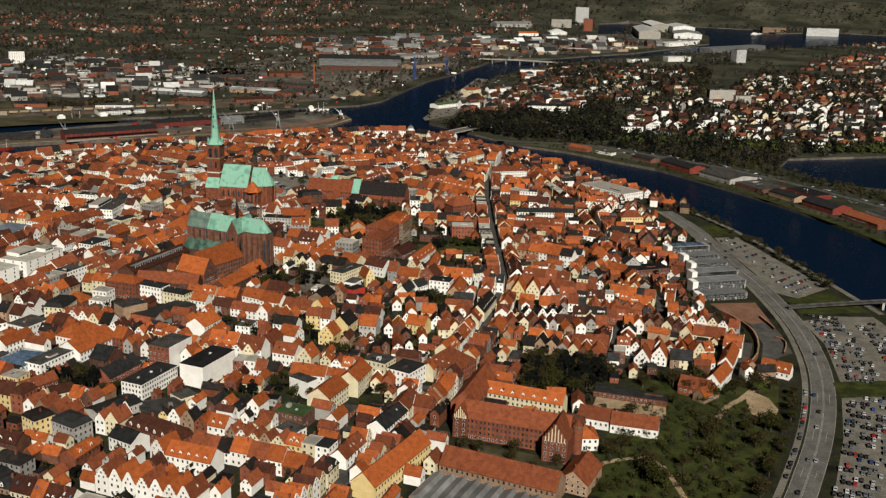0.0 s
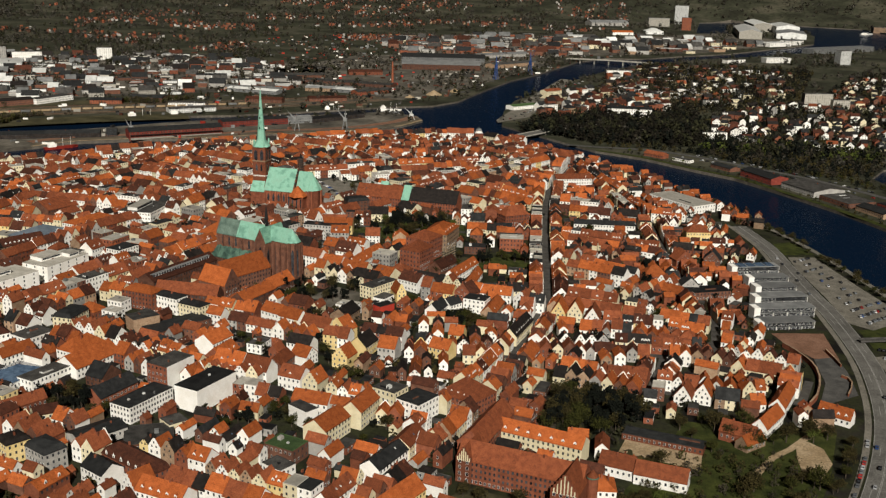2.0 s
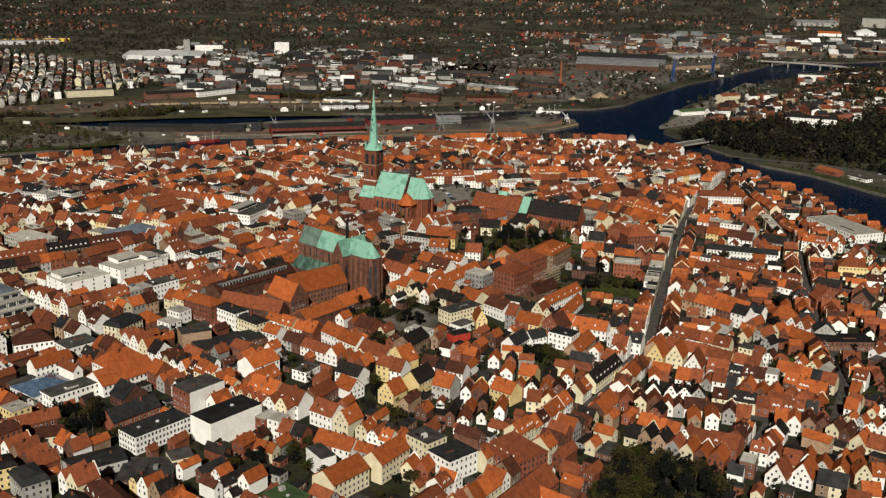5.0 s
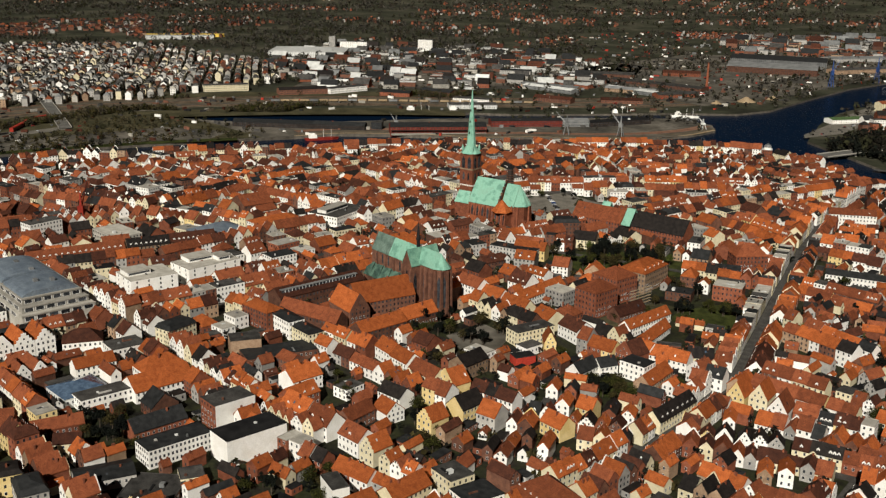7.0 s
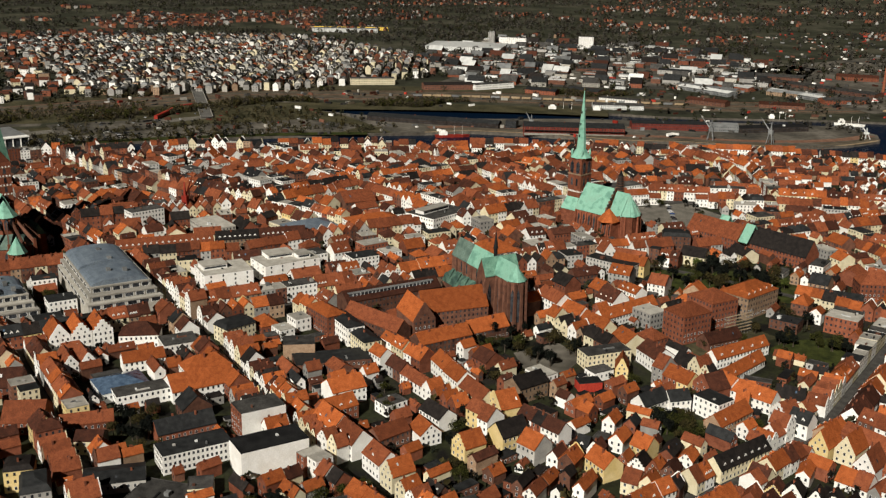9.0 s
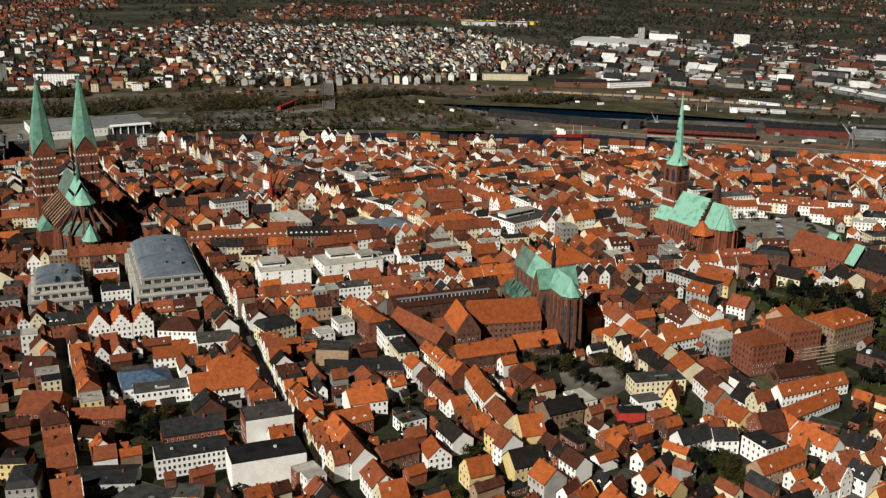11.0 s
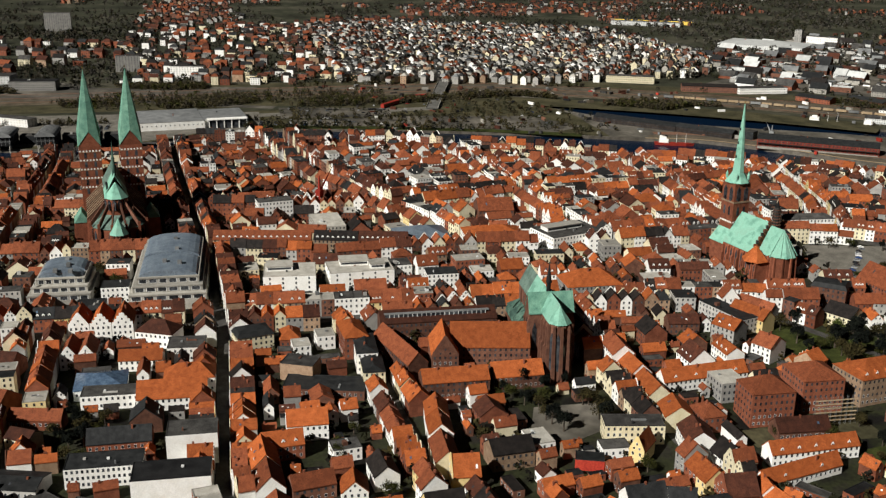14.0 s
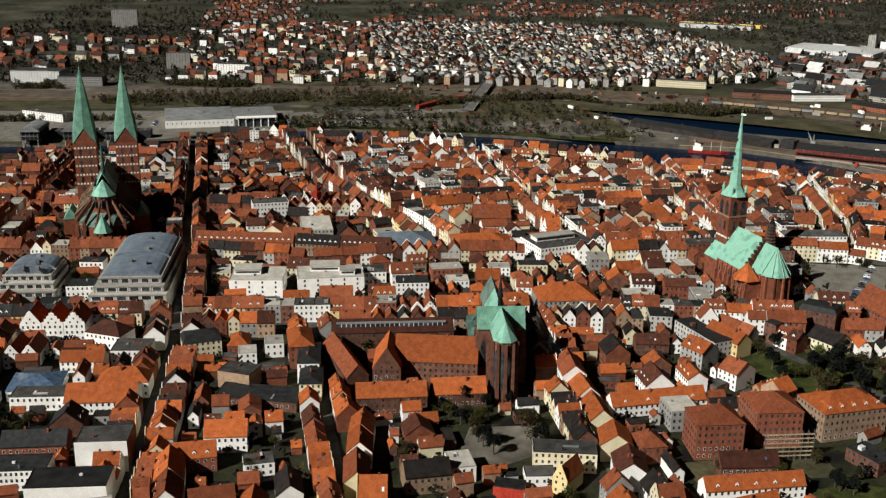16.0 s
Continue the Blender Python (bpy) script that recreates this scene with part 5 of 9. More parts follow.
landmark("mansard_house", "brick town house with red mansard roof and green dormers", -315.5, 388.2, 35.9, 12, -9, 9, 6, "mansard", "brick_red", "tile_brown", dormers=6)
for gx in range(7):
    landmark("gabled_house", "white gabled house with orange roof and balconies", -308.5 + 7.35 * gx, 344.4 + 0.35 * gx, 7.2, 15, 2.5, 8, 5.5, "v", "plaster_white", "tile_orange" if gx % 3 else "tile_red", group="balcony gables", facade="plaster_white")
landmark("yellow_villa", "yellow villa with red hipped roof", -211.4, 974.7, 21.5, 14, 31, 8, 6, "hip", "plaster_yellow", "tile_red")
landmark("terrace_row", "tall white terrace with red roofs", -377.3, 1086.6, 39.4, 12, 38, 13, 4, "u", "plaster_white", "tile_red")
landmark("garden_row", "long white low row with grey roof", -290.3, 949.8, 55.4, 9, 24, 7, 3, "u", "plaster_white", "slate")
landmark("square_house", "red brick house with hipped orange roof", -203.1, 823.8, 18.9, 14, 30, 8, 7, "hip", "brick_red", "tile_orange")
landmark("gabled_house", "grey gabled house with slate roof", -174, 818.6, 13.3, 12, 29, 7, 6, "v", "plaster_grey", "slate")
landmark("gabled_house", "yellow gabled house with orange tiled roof", -233.2, 706.9, 9.7, 14, 14, 7, 8, "v", "plaster_yellow", "tile_orange")
landmark("gabled_house", "cream gabled house with orange tiled roof", -223.8, 713.8, 10.1, 14, 14, 7, 8, "v", "plaster_cream", "tile_orange")
landmark("gabled_house", "white gabled house with red tiled roof", -209.2, 708.4, 10.4, 14, 15, 7, 8, "v", "plaster_white", "tile_red")
landmark("gabled_house", "white gabled house with red tiled roof", -118.5, 615.9, 9.9, 12, 5, 6, 7, "v", "plaster_white", "tile_red")
landmark("gabled_house", "white gabled house with orange tiled roof", -109.6, 624.7, 9.9, 12, 4, 6, 7, "v", "plaster_white", "tile_orange")
landmark("kindergarten", "long low pavilion with flat grey roof", -113, 559.9, 42.4, 10, 5, 3.5, 0, "flat", "brick_red", "slate")
landmark("row_house", "long white house with red tiled roof", -122.8, 516.6, 17.5, 11, 3, 5.5, 5, "u", "plaster_white", "tile_red")
landmark("row_house", "long white house with dark red roof", -100.8, 516.8, 25.5, 11, 7, 5.5, 5, "u", "plaster_white", "tile_red")
landmark("small_school", "white house with hipped orange roof", -122.5, 488.7, 14.8, 14, 26, 7, 5, "hip", "plaster_white", "tile_orange")
landmark("gate_house", "low white house with orange roof by the road", -39.2, 636.9, 18.4, 8, -10, 4.5, 5, "u", "plaster_white", "tile_orange", dormers=4)
landmark("brick_row", "brick cottage row with red tiled roof", -79.9, 583.8, 18.5, 10, -6, 5.5, 5, "u", "brick_red", "tile_red")
landmark("harbour_shed", "long dark harbour shed with slate roof", -1121, 965, 107, 18, 44, 6, 3, "u", "tarred_board", "slate")
shed = landmark("harbour_shed", "long two-storey red harbour warehouse with grey roof", -958, 1109, 124, 24, 57, 9, 4, "u", "brick_dark", "slate", floors=2, step=3.6, sure=True)
f = Frame(-958, 1109, G(-958, 1109), 57)
shed.part("loading_deck", lambda b: f.box(b, -61, 61, -15.5, -12.1, -1, 1.3, "concrete"), "pale concrete loading deck")
shed.part("canopy", lambda b: f.box(b, -61, 61, -15, -12.1, 4.7, 5.1, "slate"), "dark canopy above the deck")
for k in range(21):
    shed.part("pilaster", lambda b: f.box(b, -61 + 6.05 * k, -60.3 + 6.05 * k, -12.5, -12.02, 1.3, 8.9, "brick_brown"))
landmark("harbour_office", "small glazed harbour office with flat roof", -1027, 1064, 14, 14, 43, 9, 0, "flat", "slate", "felt", step=2.2, sure=True)
landmark("harbour_shed", "red brick harbour warehouse with flat roof", -931, 1242, 98, 22, 58, 8, 2, "u", "brick_dark", "slate")
landmark("harbour_shed", "grey metal harbour warehouse", -895, 1299, 37, 22, 57, 8, 2, "u", "sheet_grey", "sheet_grey")
landmark("harbour_shed", "dark flat-roofed harbour shed", -868, 1357, 97, 22, 73, 6, 0, "flat", "tarred_board", "felt_black")
landmark("harbour_shed", "long dark harbour shed with slate roof", -1058, 1026, 69, 18, 43, 6, 3, "u", "tarred_board", "slate")
landmark("storage_hall", "long white-roofed storage hall", -1157.4, 1527.8, 100, 24, 7, 6, 2, "u", "sheet_grey", "sheet_white")
landmark("storage_hall", "brick storage hall with pale roof", -1184.6, 1598, 99.9, 24, 9, 6, 2, "u", "brick_red", "sheet_white")
landmark("storage_hall", "long narrow white-roofed hall", -1060.9, 1626.8, 101.7, 18, 3, 6, 2, "u", "sheet_grey", "sheet_white")
landmark("storage_hall", "wide brown-roofed storage hall", -1087.2, 1727.2, 178.2, 30, 9, 6, 2, "u", "brick_brown", "felt")
landmark("storage_hall", "long pale goods hall with felt roof", -1092.5, 1290.9, 72, 24, 56, 6, 2, "u", "sheet_white", "felt")
landmark("goods_hall", "long dark goods hall with tiled roof", -1357.2, 1163.6, 78.3, 22, 71, 8, 3, "u", "brick_brown", "tile_dark")
landmark("goods_hall", "white goods hall with flat roof", -1337.5, 1233.7, 73.3, 22, 90, 8, 0, "flat", "plaster_white", "felt")
landmark("factory", "low pale factory block with flat roof", -1453.2, 1079.4, 71.8, 20, 68, 10, 0, "flat", "plaster_cream", "felt")
landmark("corner_house", "cream corner house with slate mansard roof", -486.7, 505.2, 20, 13, 105, 9, 4, "mansard", "plaster_cream", "slate")
landmark("brick_hall", "brick hall with large red tiled roof", -430.6, 382.1, 19.3, 20, 66, 6, 7, "u", "brick_red", "tile_red")
landmark("brick_hall", "brick hall with dark red tiled roof", -471, 380.4, 14.7, 18, 74, 6, 7, "u", "brick_red", "tile_brown")
landmark("cottage_row", "low brick row with red tiled roof", -414.3, 405.6, 25.3, 8, 78, 5, 4, "u", "brick_red", "tile_red")
landmark("rear_house", "cream rear house with brown roof", -393.8, 403.5, 12.8, 10, 61, 7, 3, "u", "plaster_cream", "tile_brown")
landmark("workshop", "brick workshop with wavy slate roof", -389.9, 445.3, 28.1, 12, 91, 5, 5, "u", "brick_red", "slate")
landmark("workshop", "long grey workshop with window band", -359.3, 405.7, 25.7, 15, 75, 5, 2, "u", "plaster_grey", "slate")
landmark("workshop", "long grey workshop with slate roof", -348.7, 420.3, 13.7, 14, 101, 5, 2, "u", "plaster_grey", "slate")
landmark("annex", "cream annex with flat felt roof", -336.2, 436.3, 10.9, 11, 70, 5, 0, "flat", "plaster_cream", "felt")
landmark("town_house", "white town house with orange roof and dormers", -357.5, 508.4, 19.1, 12, 6, 8, 6, "u", "plaster_white", "tile_orange", dormers=2)
landmark("town_house", "white town house with red tiled roof", -339, 510.2, 16.8, 12, 5, 8, 6, "u", "plaster_white", "tile_red", dormers=2)
landmark("stepped_house", "white stepped gable house with orange roof", -328.7, 512.6, 8.1, 12, 4, 8, 6, "v", "plaster_white", "tile_orange", facade="plaster_white")
landmark("town_house", "white town house with red tiled roof", -316.3, 513.3, 14.9, 12, 4, 8, 5, "u", "plaster_white", "tile_red", dormers=1)
landmark("stepped_house", "cream stepped gable house with orange roof", -302.6, 514.2, 9.6, 12, 5, 8, 6, "v", "plaster_cream", "tile_orange", facade="plaster_cream")
landmark("town_house", "brick house with orange roof and three dormers", -371.9, 516.7, 18.6, 11, 96, 7, 5, "u", "brick_red", "tile_orange", dormers=3)
landmark("tenement", "tall brick tenement with orange hipped roof", -476.8, 558.5, 24.8, 13, 6, 12, 4, "hip", "brick_red", "tile_orange")
landmark("tenement", "white tenement with low slate roof", -460, 563.7, 27, 11, -1, 11, 2, "hip", "plaster_white", "slate")
landmark("tenement", "cream tenement with low slate roof", -439.4, 565.2, 22.7, 11, -1, 9, 2, "hip", "plaster_cream", "slate")
landmark("yard_hall", "low yard hall with flat dark roof", -430.1, 540.4, 41.4, 17, 76, 4.5, 0, "flat", "brick_brown", "slate")
landmark("rear_house", "pale brick house with blank wall and flat roof", -448.4, 529, 17.6, 13, 67, 9, 0, "flat", "brick_pale", "felt", glaze=(0,0,0,0))
landmark("town_house", "white town house with orange tiled roof", -388.7, 589.5, 16, 11, -6, 8, 5, "u", "plaster_white", "tile_orange")
landmark("town_house", "white town house with orange tiled roof", -372.9, 588.2, 16.2, 11, -3, 8, 5, "u", "plaster_white", "tile_orange")
landmark("town_house", "cream town house with red tiled roof", -351.3, 586.5, 21.4, 11, -1, 8, 5, "u", "plaster_cream", "tile_red")
landmark("gabled_house", "yellow gabled house with orange tiled roof", -337.1, 592.7, 14.7, 12, -3, 7, 7, "v", "plaster_yellow", "tile_orange", facade="plaster_yellow")
landmark("rear_house", "white rear house with flat felt roof", -366.7, 544.3, 13, 10, 99, 6, 0, "flat", "plaster_white", "felt")
landmark("rear_house", "white gabled rear house with orange roof", -332.7, 544.9, 11.1, 12, 88, 6, 5, "v", "plaster_white", "tile_orange")
landmark("town_house", "yellow house with dark tiled roof", -312.1, 578.9, 16.3, 12, 95, 7, 6, "u", "plaster_yellow", "tile_dark")
landmark("gabled_house", "narrow yellow gabled house with orange roof", -310.7, 555.9, 10.4, 12, 4, 7, 6, "v", "plaster_yellow", "tile_orange", facade="plaster_yellow")
landmark("white_house", "white house with steep slate roof", -306, 661.6, 17.7, 10, 96, 7, 5, "u", "plaster_white", "slate")
landmark("white_house", "white house with dark slate roof", -302.5, 676.5, 11.8, 10, 74, 7, 4, "u", "plaster_white", "slate")
landmark("town_house", "pale brick house with orange tiled roof", -274.2, 684.8, 28.1, 10, 102, 7, 5, "u", "brick_pale", "tile_orange")
landmark("town_house", "white house with orange tiled roof", -301.5, 713.4, 10.4, 10, -4, 7, 5, "u", "plaster_white", "tile_orange")
landmark("row_house", "long white row house with orange roof", -287, 716.8, 23.8, 10, 14, 6.5, 5, "u", "plaster_white", "tile_orange")
landmark("stepped_house", "white stepped gable house with red roof", -262.6, 712.4, 12.1, 10, -9, 8, 6, "v", "plaster_white", "tile_red", facade="plaster_white")
landmark("town_house", "white town house with slate roof", -253, 713.5, 10.8, 10, 14, 8, 5, "u", "plaster_white", "slate", dormers=2)
landmark("dormered_row", "cream row with dark roof and white dormers", -243.5, 660.1, 36.6, 10, 97, 6.5, 5, "u", "plaster_cream", "tile_dark", dormers=7)
landmark("almshouse", "white almshouse row with orange roof and dormers", -331.7, 749.2, 53.5, 8, 99, 4.5, 5, "u", "plaster_white", "tile_orange", dormers=4)
landmark("almshouse", "second almshouse row with orange tiled roof", -317.3, 736.8, 43.7, 8, 105, 4.5, 5, "u", "plaster_white", "tile_orange", dormers=2)
landmark("gabled_house", "yellow gable house with orange tiled roof", -345.1, 675.7, 7.1, 14, 49, 7, 6, "v", "plaster_yellow", "tile_orange", facade="plaster_yellow")
landmark("rear_house", "cream house with flat felt roof", -362.9, 677.7, 27.8, 12, 81, 9, 0, "flat", "plaster_cream", "felt")
landmark("rear_house", "low white annex with flat roof", -350.5, 664.4, 13, 9, 88, 5, 0, "flat", "plaster_white", "felt")
landmark("red_shed", "bright red shed with flat grey roof", -341.7, 650.2, 12.8, 8, 72, 5, 0, "flat", "sheet_red", "slate", glaze=(0,0,0,0))
landmark("gabled_house", "brown brick gabled house with brown roof", -303, 701.1, 14, 14, -1, 8, 7, "v", "brick_red", "tile_brown", facade="brick_red")
landmark("town_house", "yellow town house with orange roof", -272.1, 628.7, 9.7, 10, 13, 6.5, 5, "u", "plaster_yellow", "tile_orange")
landmark("town_house", "yellow town house with orange tiled roof", -268.1, 601.4, 13.8, 11, 0, 7, 5, "u", "plaster_yellow", "tile_orange")
landmark("town_house", "tall white town house with red roof", -434.8, 695.3, 21.1, 12, 0, 12, 5, "u", "plaster_white", "tile_red")
landmark("town_house", "white town house with orange roof", -418.7, 698.1, 21.5, 11, 5, 9, 5, "u", "plaster_white", "tile_orange")
landmark("town_house", "cream town house with orange roof", -397, 700.1, 21.5, 11, 2, 8, 5, "u", "plaster_cream", "tile_orange")
landmark("town_house", "cream town house with orange tiled roof", -371.4, 702.4, 15.6, 14, -7, 8, 5, "u", "plaster_cream", "tile_orange")
landmark("town_house", "white town house with brown tiled roof", -348.8, 703.3, 17.9, 14, -8, 8, 5, "u", "plaster_white", "tile_brown")
landmark("town_house", "yellow corner house with dark mansard roof", -377.1, 370.2, 11.7, 12, -15, 10, 3, "mansard", "plaster_yellow", "tile_dark")
landmark("town_house", "brown brick town house with dark mansard roof", -374.4, 376.1, 16.3, 12, -14, 10, 4, "mansard", "brick_brown", "tile_dark")
landmark("town_house", "grey town house with slate mansard roof", -358.4, 373.4, 16.4, 12, -9, 10, 4, "mansard", "plaster_grey", "slate")
landmark("town_house", "white town house with slate roof", -325.3, 376.8, 16.3, 12, -9, 8, 4, "u", "plaster_white", "slate")
landmark("town_house", "grey flat-roofed town house front", -312.7, 377.5, 9, 12, -4, 10, 0, "flat", "plaster_grey", "felt")
landmark("stepped_house", "white curved gable house with orange roof", -302, 376.4, 9.9, 12, -12, 8, 6, "v", "plaster_white", "tile_orange", facade="plaster_white")
landmark("town_house", "white town house row with orange roof", -285.7, 376.5, 25.3, 12, 3, 8, 5, "u", "plaster_white", "tile_orange", dormers=5)
landmark("yard_hall", "wide yard hall with flat dark roof", -344.5, 408.7, 23.5, 28, -5, 4, 0, "flat", "brick_brown", "slate")
landmark("rear_house", "small white house with flat roof", -262.9, 428.5, 13, 10, -10, 5, 0, "flat", "plaster_white", "felt")
landmark("rear_house", "white house with blank wall and flat roof", -284.4, 477.9, 14.7, 8, -14, 10, 0, "flat", "plaster_white", "felt", glaze=(0,0,0,0))
landmark("town_house", "white street house with slate roof", -219.5, 454.8, 26.1, 11, 89, 9, 4, "u", "plaster_white", "slate")
landmark("town_house", "cream street house with red roof", -220.7, 478.8, 19.4, 11, 96, 9, 4, "u", "plaster_cream", "tile_red")


def sawtooth(x, y, w, d, deg, n):
    """A low hall under a row of grey shed roofs."""
    z = G(x, y)
    t = Thing("sawtooth_hall", x, y, z, "low hall under a row of grey sheet shed roofs", "building")
    f = Frame(x, y, z, deg)
    mark_poly(corners(x, y, w, d, deg, 0.5), 1)
    o = Buf()
    f.box(o, -w / 2, w / 2, -d / 2, d / 2, -2, 4.4, "brick_pale")
    t.add("wall", o)
    for i in range(n):
        a0 = -w / 2 + w * i / n
        o = Buf()
        f.prism(o, [(a0, 4.41), (a0 + w / n - 0.1, 4.41), (a0 + w / n * 0.75, 6.6)], -d / 2, d / 2, "sheet_grey")
        t.add("shed_roof", o)


sawtooth(-150, 405, 56, 26, -2, 9)


def barrel(f, b, b0, b1, a0, a1, c, up, m, n=10):
    """A low barrel roof along a."""
    mid, half = (b0 + b1) / 2, (b1 - b0) / 2
    pr = [(-(mid + half * math.cos(math.pi * i / n)), c + up * math.sin(math.pi * i / n)) for i in range(n + 1)]
    f.prism(b, pr, a0, a1, m, "a")


def terraced_store(x, y, lx, ly, base, label):
    """A stone-clad store with stepped window terraces to the east and a metal barrel roof."""
    z = G(x, y)
    t = Thing("department_store", x, y, z, label, "building", most=60)
    f = Frame(x, y, z, 0)
    mark_poly(corners(x, y, lx, ly, 0, 0.5), 1)
    for k in range(3):
        o = Buf()
        top = base + 3.6 * k
        a1, h = lx / 2 - 5 * k, ly / 2 - 2.0 * k
        f.box(o, -lx / 2, a1, -h, h, -3 if k == 0 else top - 3.6, top, "concrete")
        t.add("storey", o, "pale stone storey with a terrace")
        o = Buf()
        f.box(o, a1 - 0.2, a1 + 0.4, -h - 0.2, h + 0.2, top - 0.4, top + 0.5, "concrete")
        t.add("cornice", o)
        n = 6
        for i in range(n):
            q = (i - (n - 1) / 2) * (2 * h - 1.5) / n
            t.window(f.p(a1, q, top - 1.9), (-f.s, f.c), (1, 0), (2 * h - 1.5) / n - 1.1, 2.4)
        for i in range(8):
            t.window(f.p(-lx / 2 + (i + 0.5) * lx / 9, -h, top - 1.9), (1, 0), (0, -1), lx / 9 - 2, 2.2)
    top = base + 7.2
    o = Buf()
    m = lx * 0.46
    barrel(f, o, -ly / 2 + 5, ly / 2 - 5, -lx / 2 + 2, -lx / 2 + m, top, 4.2, "zinc_blue")
    barrel(f, o, -ly / 2 + 5, ly / 2 - 5, -lx / 2 + m + 3, lx / 2 - 13, top, 3.6, "zinc_blue")
    t.add("roof", o, "blue-grey metal barrel roof")
    for a, b in ((-lx * 0.1, 2), (lx * 0.16, -4), (lx * 0.2, 5), (-lx * 0.34, 0)):
        o = Buf()
        f.box(o, a, a + 3, b, b + 2.4, top + 3, top + 5.2, "sheet_grey")
        t.add("roof_hatch", o, "grey rooftop plant box")
    t.finish()


terraced_store(-585, 457, 90, 44, 12, "beige store with stepped terraces and blue-grey barrel roof")
terraced_store(-580, 393, 42, 36, 8, "beige store wing with low blue-grey metal roof")
for yy, ww in ((412, 11.2), (423.5, 11.2), (435, 11.2)):
    landmark("gabled_house", "white plastered gabled house with orange tiled roof", -514, yy, ww, 18, 90, 10, 7, "v", "plaster_white", "tile_orange", group="white gables", facade="plaster_white")
for yy in (411, 420):
    landmark("gabled_house", "small white gabled house with red roof", -482, yy, 8.6, 20, 90, 7, 5, "v", "plaster_white", "tile_red", group="white gables", facade="plaster_white")


def terrace_row(x, y, w, h, panels=0):
    """A white modern range: lower floor, set-back upper floor under a grey slab, a white stair block at the west end."""
    z = G(x, y)
    t = Thing("terrace_house", x, y, z, "white modern terrace range with %s" % ("solar panels on its roof" if panels else "a grey slab roof"), "building", "modern terrace", 26)
    f = Frame(x, y, z, 38)
    mark_poly(corners(x, y, w + 8, 19, 38, 0.5), 1)
    o = Buf()
    f.box(o, -w / 2, w / 2, -6, 6, -3, h - 3.4, "slate")
    f.box(o, w / 2 - 0.02, w / 2 + 0.25, -6, 6, -3, h - 0.35, "plaster_white")
    t.add("wall", o)
    o = Buf()
    f.box(o, -w / 2 + 0.4, w / 2 - 0.4, -4.2, 5.6, h - 3.4, h - 0.3, "slate")
    f.box(o, -w / 2, w / 2, -6.1, -5.9, h - 3.5, h - 2.9, "sheet_grey")
    t.add("upper_storey", o)
    o = Buf()
    f.box(o, -w / 2 - 0.5, w / 2 + 0.9, -5.6, 6.2, h - 0.3, h + 0.1, "sheet_grey")
    t.add("roof", o, "grey slab roof with wide eaves")
    o = Buf()
    f.box(o, -w / 2 + 1, w / 2 + 1, 6.0, 14.0, -3, h - 2.4, "sheet_grey")
    t.add("link_roof", o, "low grey roofed link")
    o = Buf()
    f.box(o, -w / 2 - 4.6, -w / 2, -7.5, 1.5, -3, h + 1.2, "plaster_white")
    t.add("stair_block", o)
    for i in range(3):
        o = Buf()
        a = -w / 2 + w * (i + 1) / 4
        f.box(o, a - 0.15, a + 0.15, -7.0, -6.0, 0, h - 3.0, "plaster_white")
        t.add("fin_wall", o)
    windows(t, f, -w / 2, w / 2, -6, -1, h - 3.4, 2 if h > 7.5 else 1, 3.2, 2.7, 1.9)
    windows(t, f, -w / 2, w / 2, -4.2, -1, 3.0, 1, 3.2, 2.7, 1.9, base=h - 3.4)
    windows(t, f, -6, 6, w / 2, 1, h - 3.4, 2 if h > 7.5 else 1, 3.0, 1.8, 1.6, side=True)
    for i in range(panels):
        o = Buf()
        a = -w / 2 + 3 + (w - 5) * i / panels
        f.box(o, a, a + (w - 5) / panels - 1.2, -4.6, 5.2, h + 0.25, h + 0.4, "glass_roof")
        t.add("solar_panel", o, "dark blue solar panel field")
    t.finish()


for x, y, w, h, panels in ((-141, 891, 36, 9, 4), (-126, 869, 29, 8.5, 0), (-116, 848, 29, 8.5, 0), (-108, 827, 37, 8, 0), (-101, 804, 42, 7.5, 0), (-95, 781, 38, 5, 0)):
    terrace_row(x, y, w, h, panels)
landmark("workshop", "dark flat-roofed workshop with brown walls", -160, 815, 34, 15, 42, 6, 0, "flat", "brick_brown", "felt_black")
landmark("canal_works", "long white works by the canal with pale flat roof", -259, 1092, 64, 30, -30, 8, 0, "flat", "plaster_white", "concrete", step=3.6, sure=True)
landmark("square_house", "brick house with steep dark slate roof", -177, 899, 13, 12, 10, 7, 7, "v", "brick_brown", "slate")
landmark("square_house", "brick house with steep red tiled roof", -198, 880, 15, 12, 46, 8, 7, "v", "brick_red", "tile_red")
landmark("gabled_house", "white gabled house with orange roof beside the park", -70, 606, 26, 9, 82, 6, 5, "u", "plaster_white", "tile_orange")
landmark("gabled_house", "white house row with orange roof beside the wall", -69, 640, 30, 9, 90, 6, 5, "u", "plaster_white", "tile_orange")
landmark("gabled_house", "small brown house with orange tiled roof", -73, 580, 15, 8, 65, 4, 4, "u", "brick_pale", "tile_orange")


def garden_wall(line, h, thick, label):
    """A curved wall standing on the ground along bends."""
    t = Thing("garden_wall", line[0][0], line[0][1], G(*line[0]), label, "wall")
    for (xa, ya), (xb, yb) in zip(line, line[1:]):
        o = Buf()
        f = Frame(xa, ya, G(xa, ya), math.degrees(math.atan2(yb - ya, xb - xa)))
        L = math.hypot(xb - xa, yb - ya)
        f.box(o, 0, L - 0.03, -thick / 2, thick / 2, -1, h, "brick_red")
        f.box(o, 0, L - 0.03, -thick / 2 - 0.1, thick / 2 + 0.1, h + 0.002, h + 0.2, "brick_pale")
        t.add("wall_bay", o)


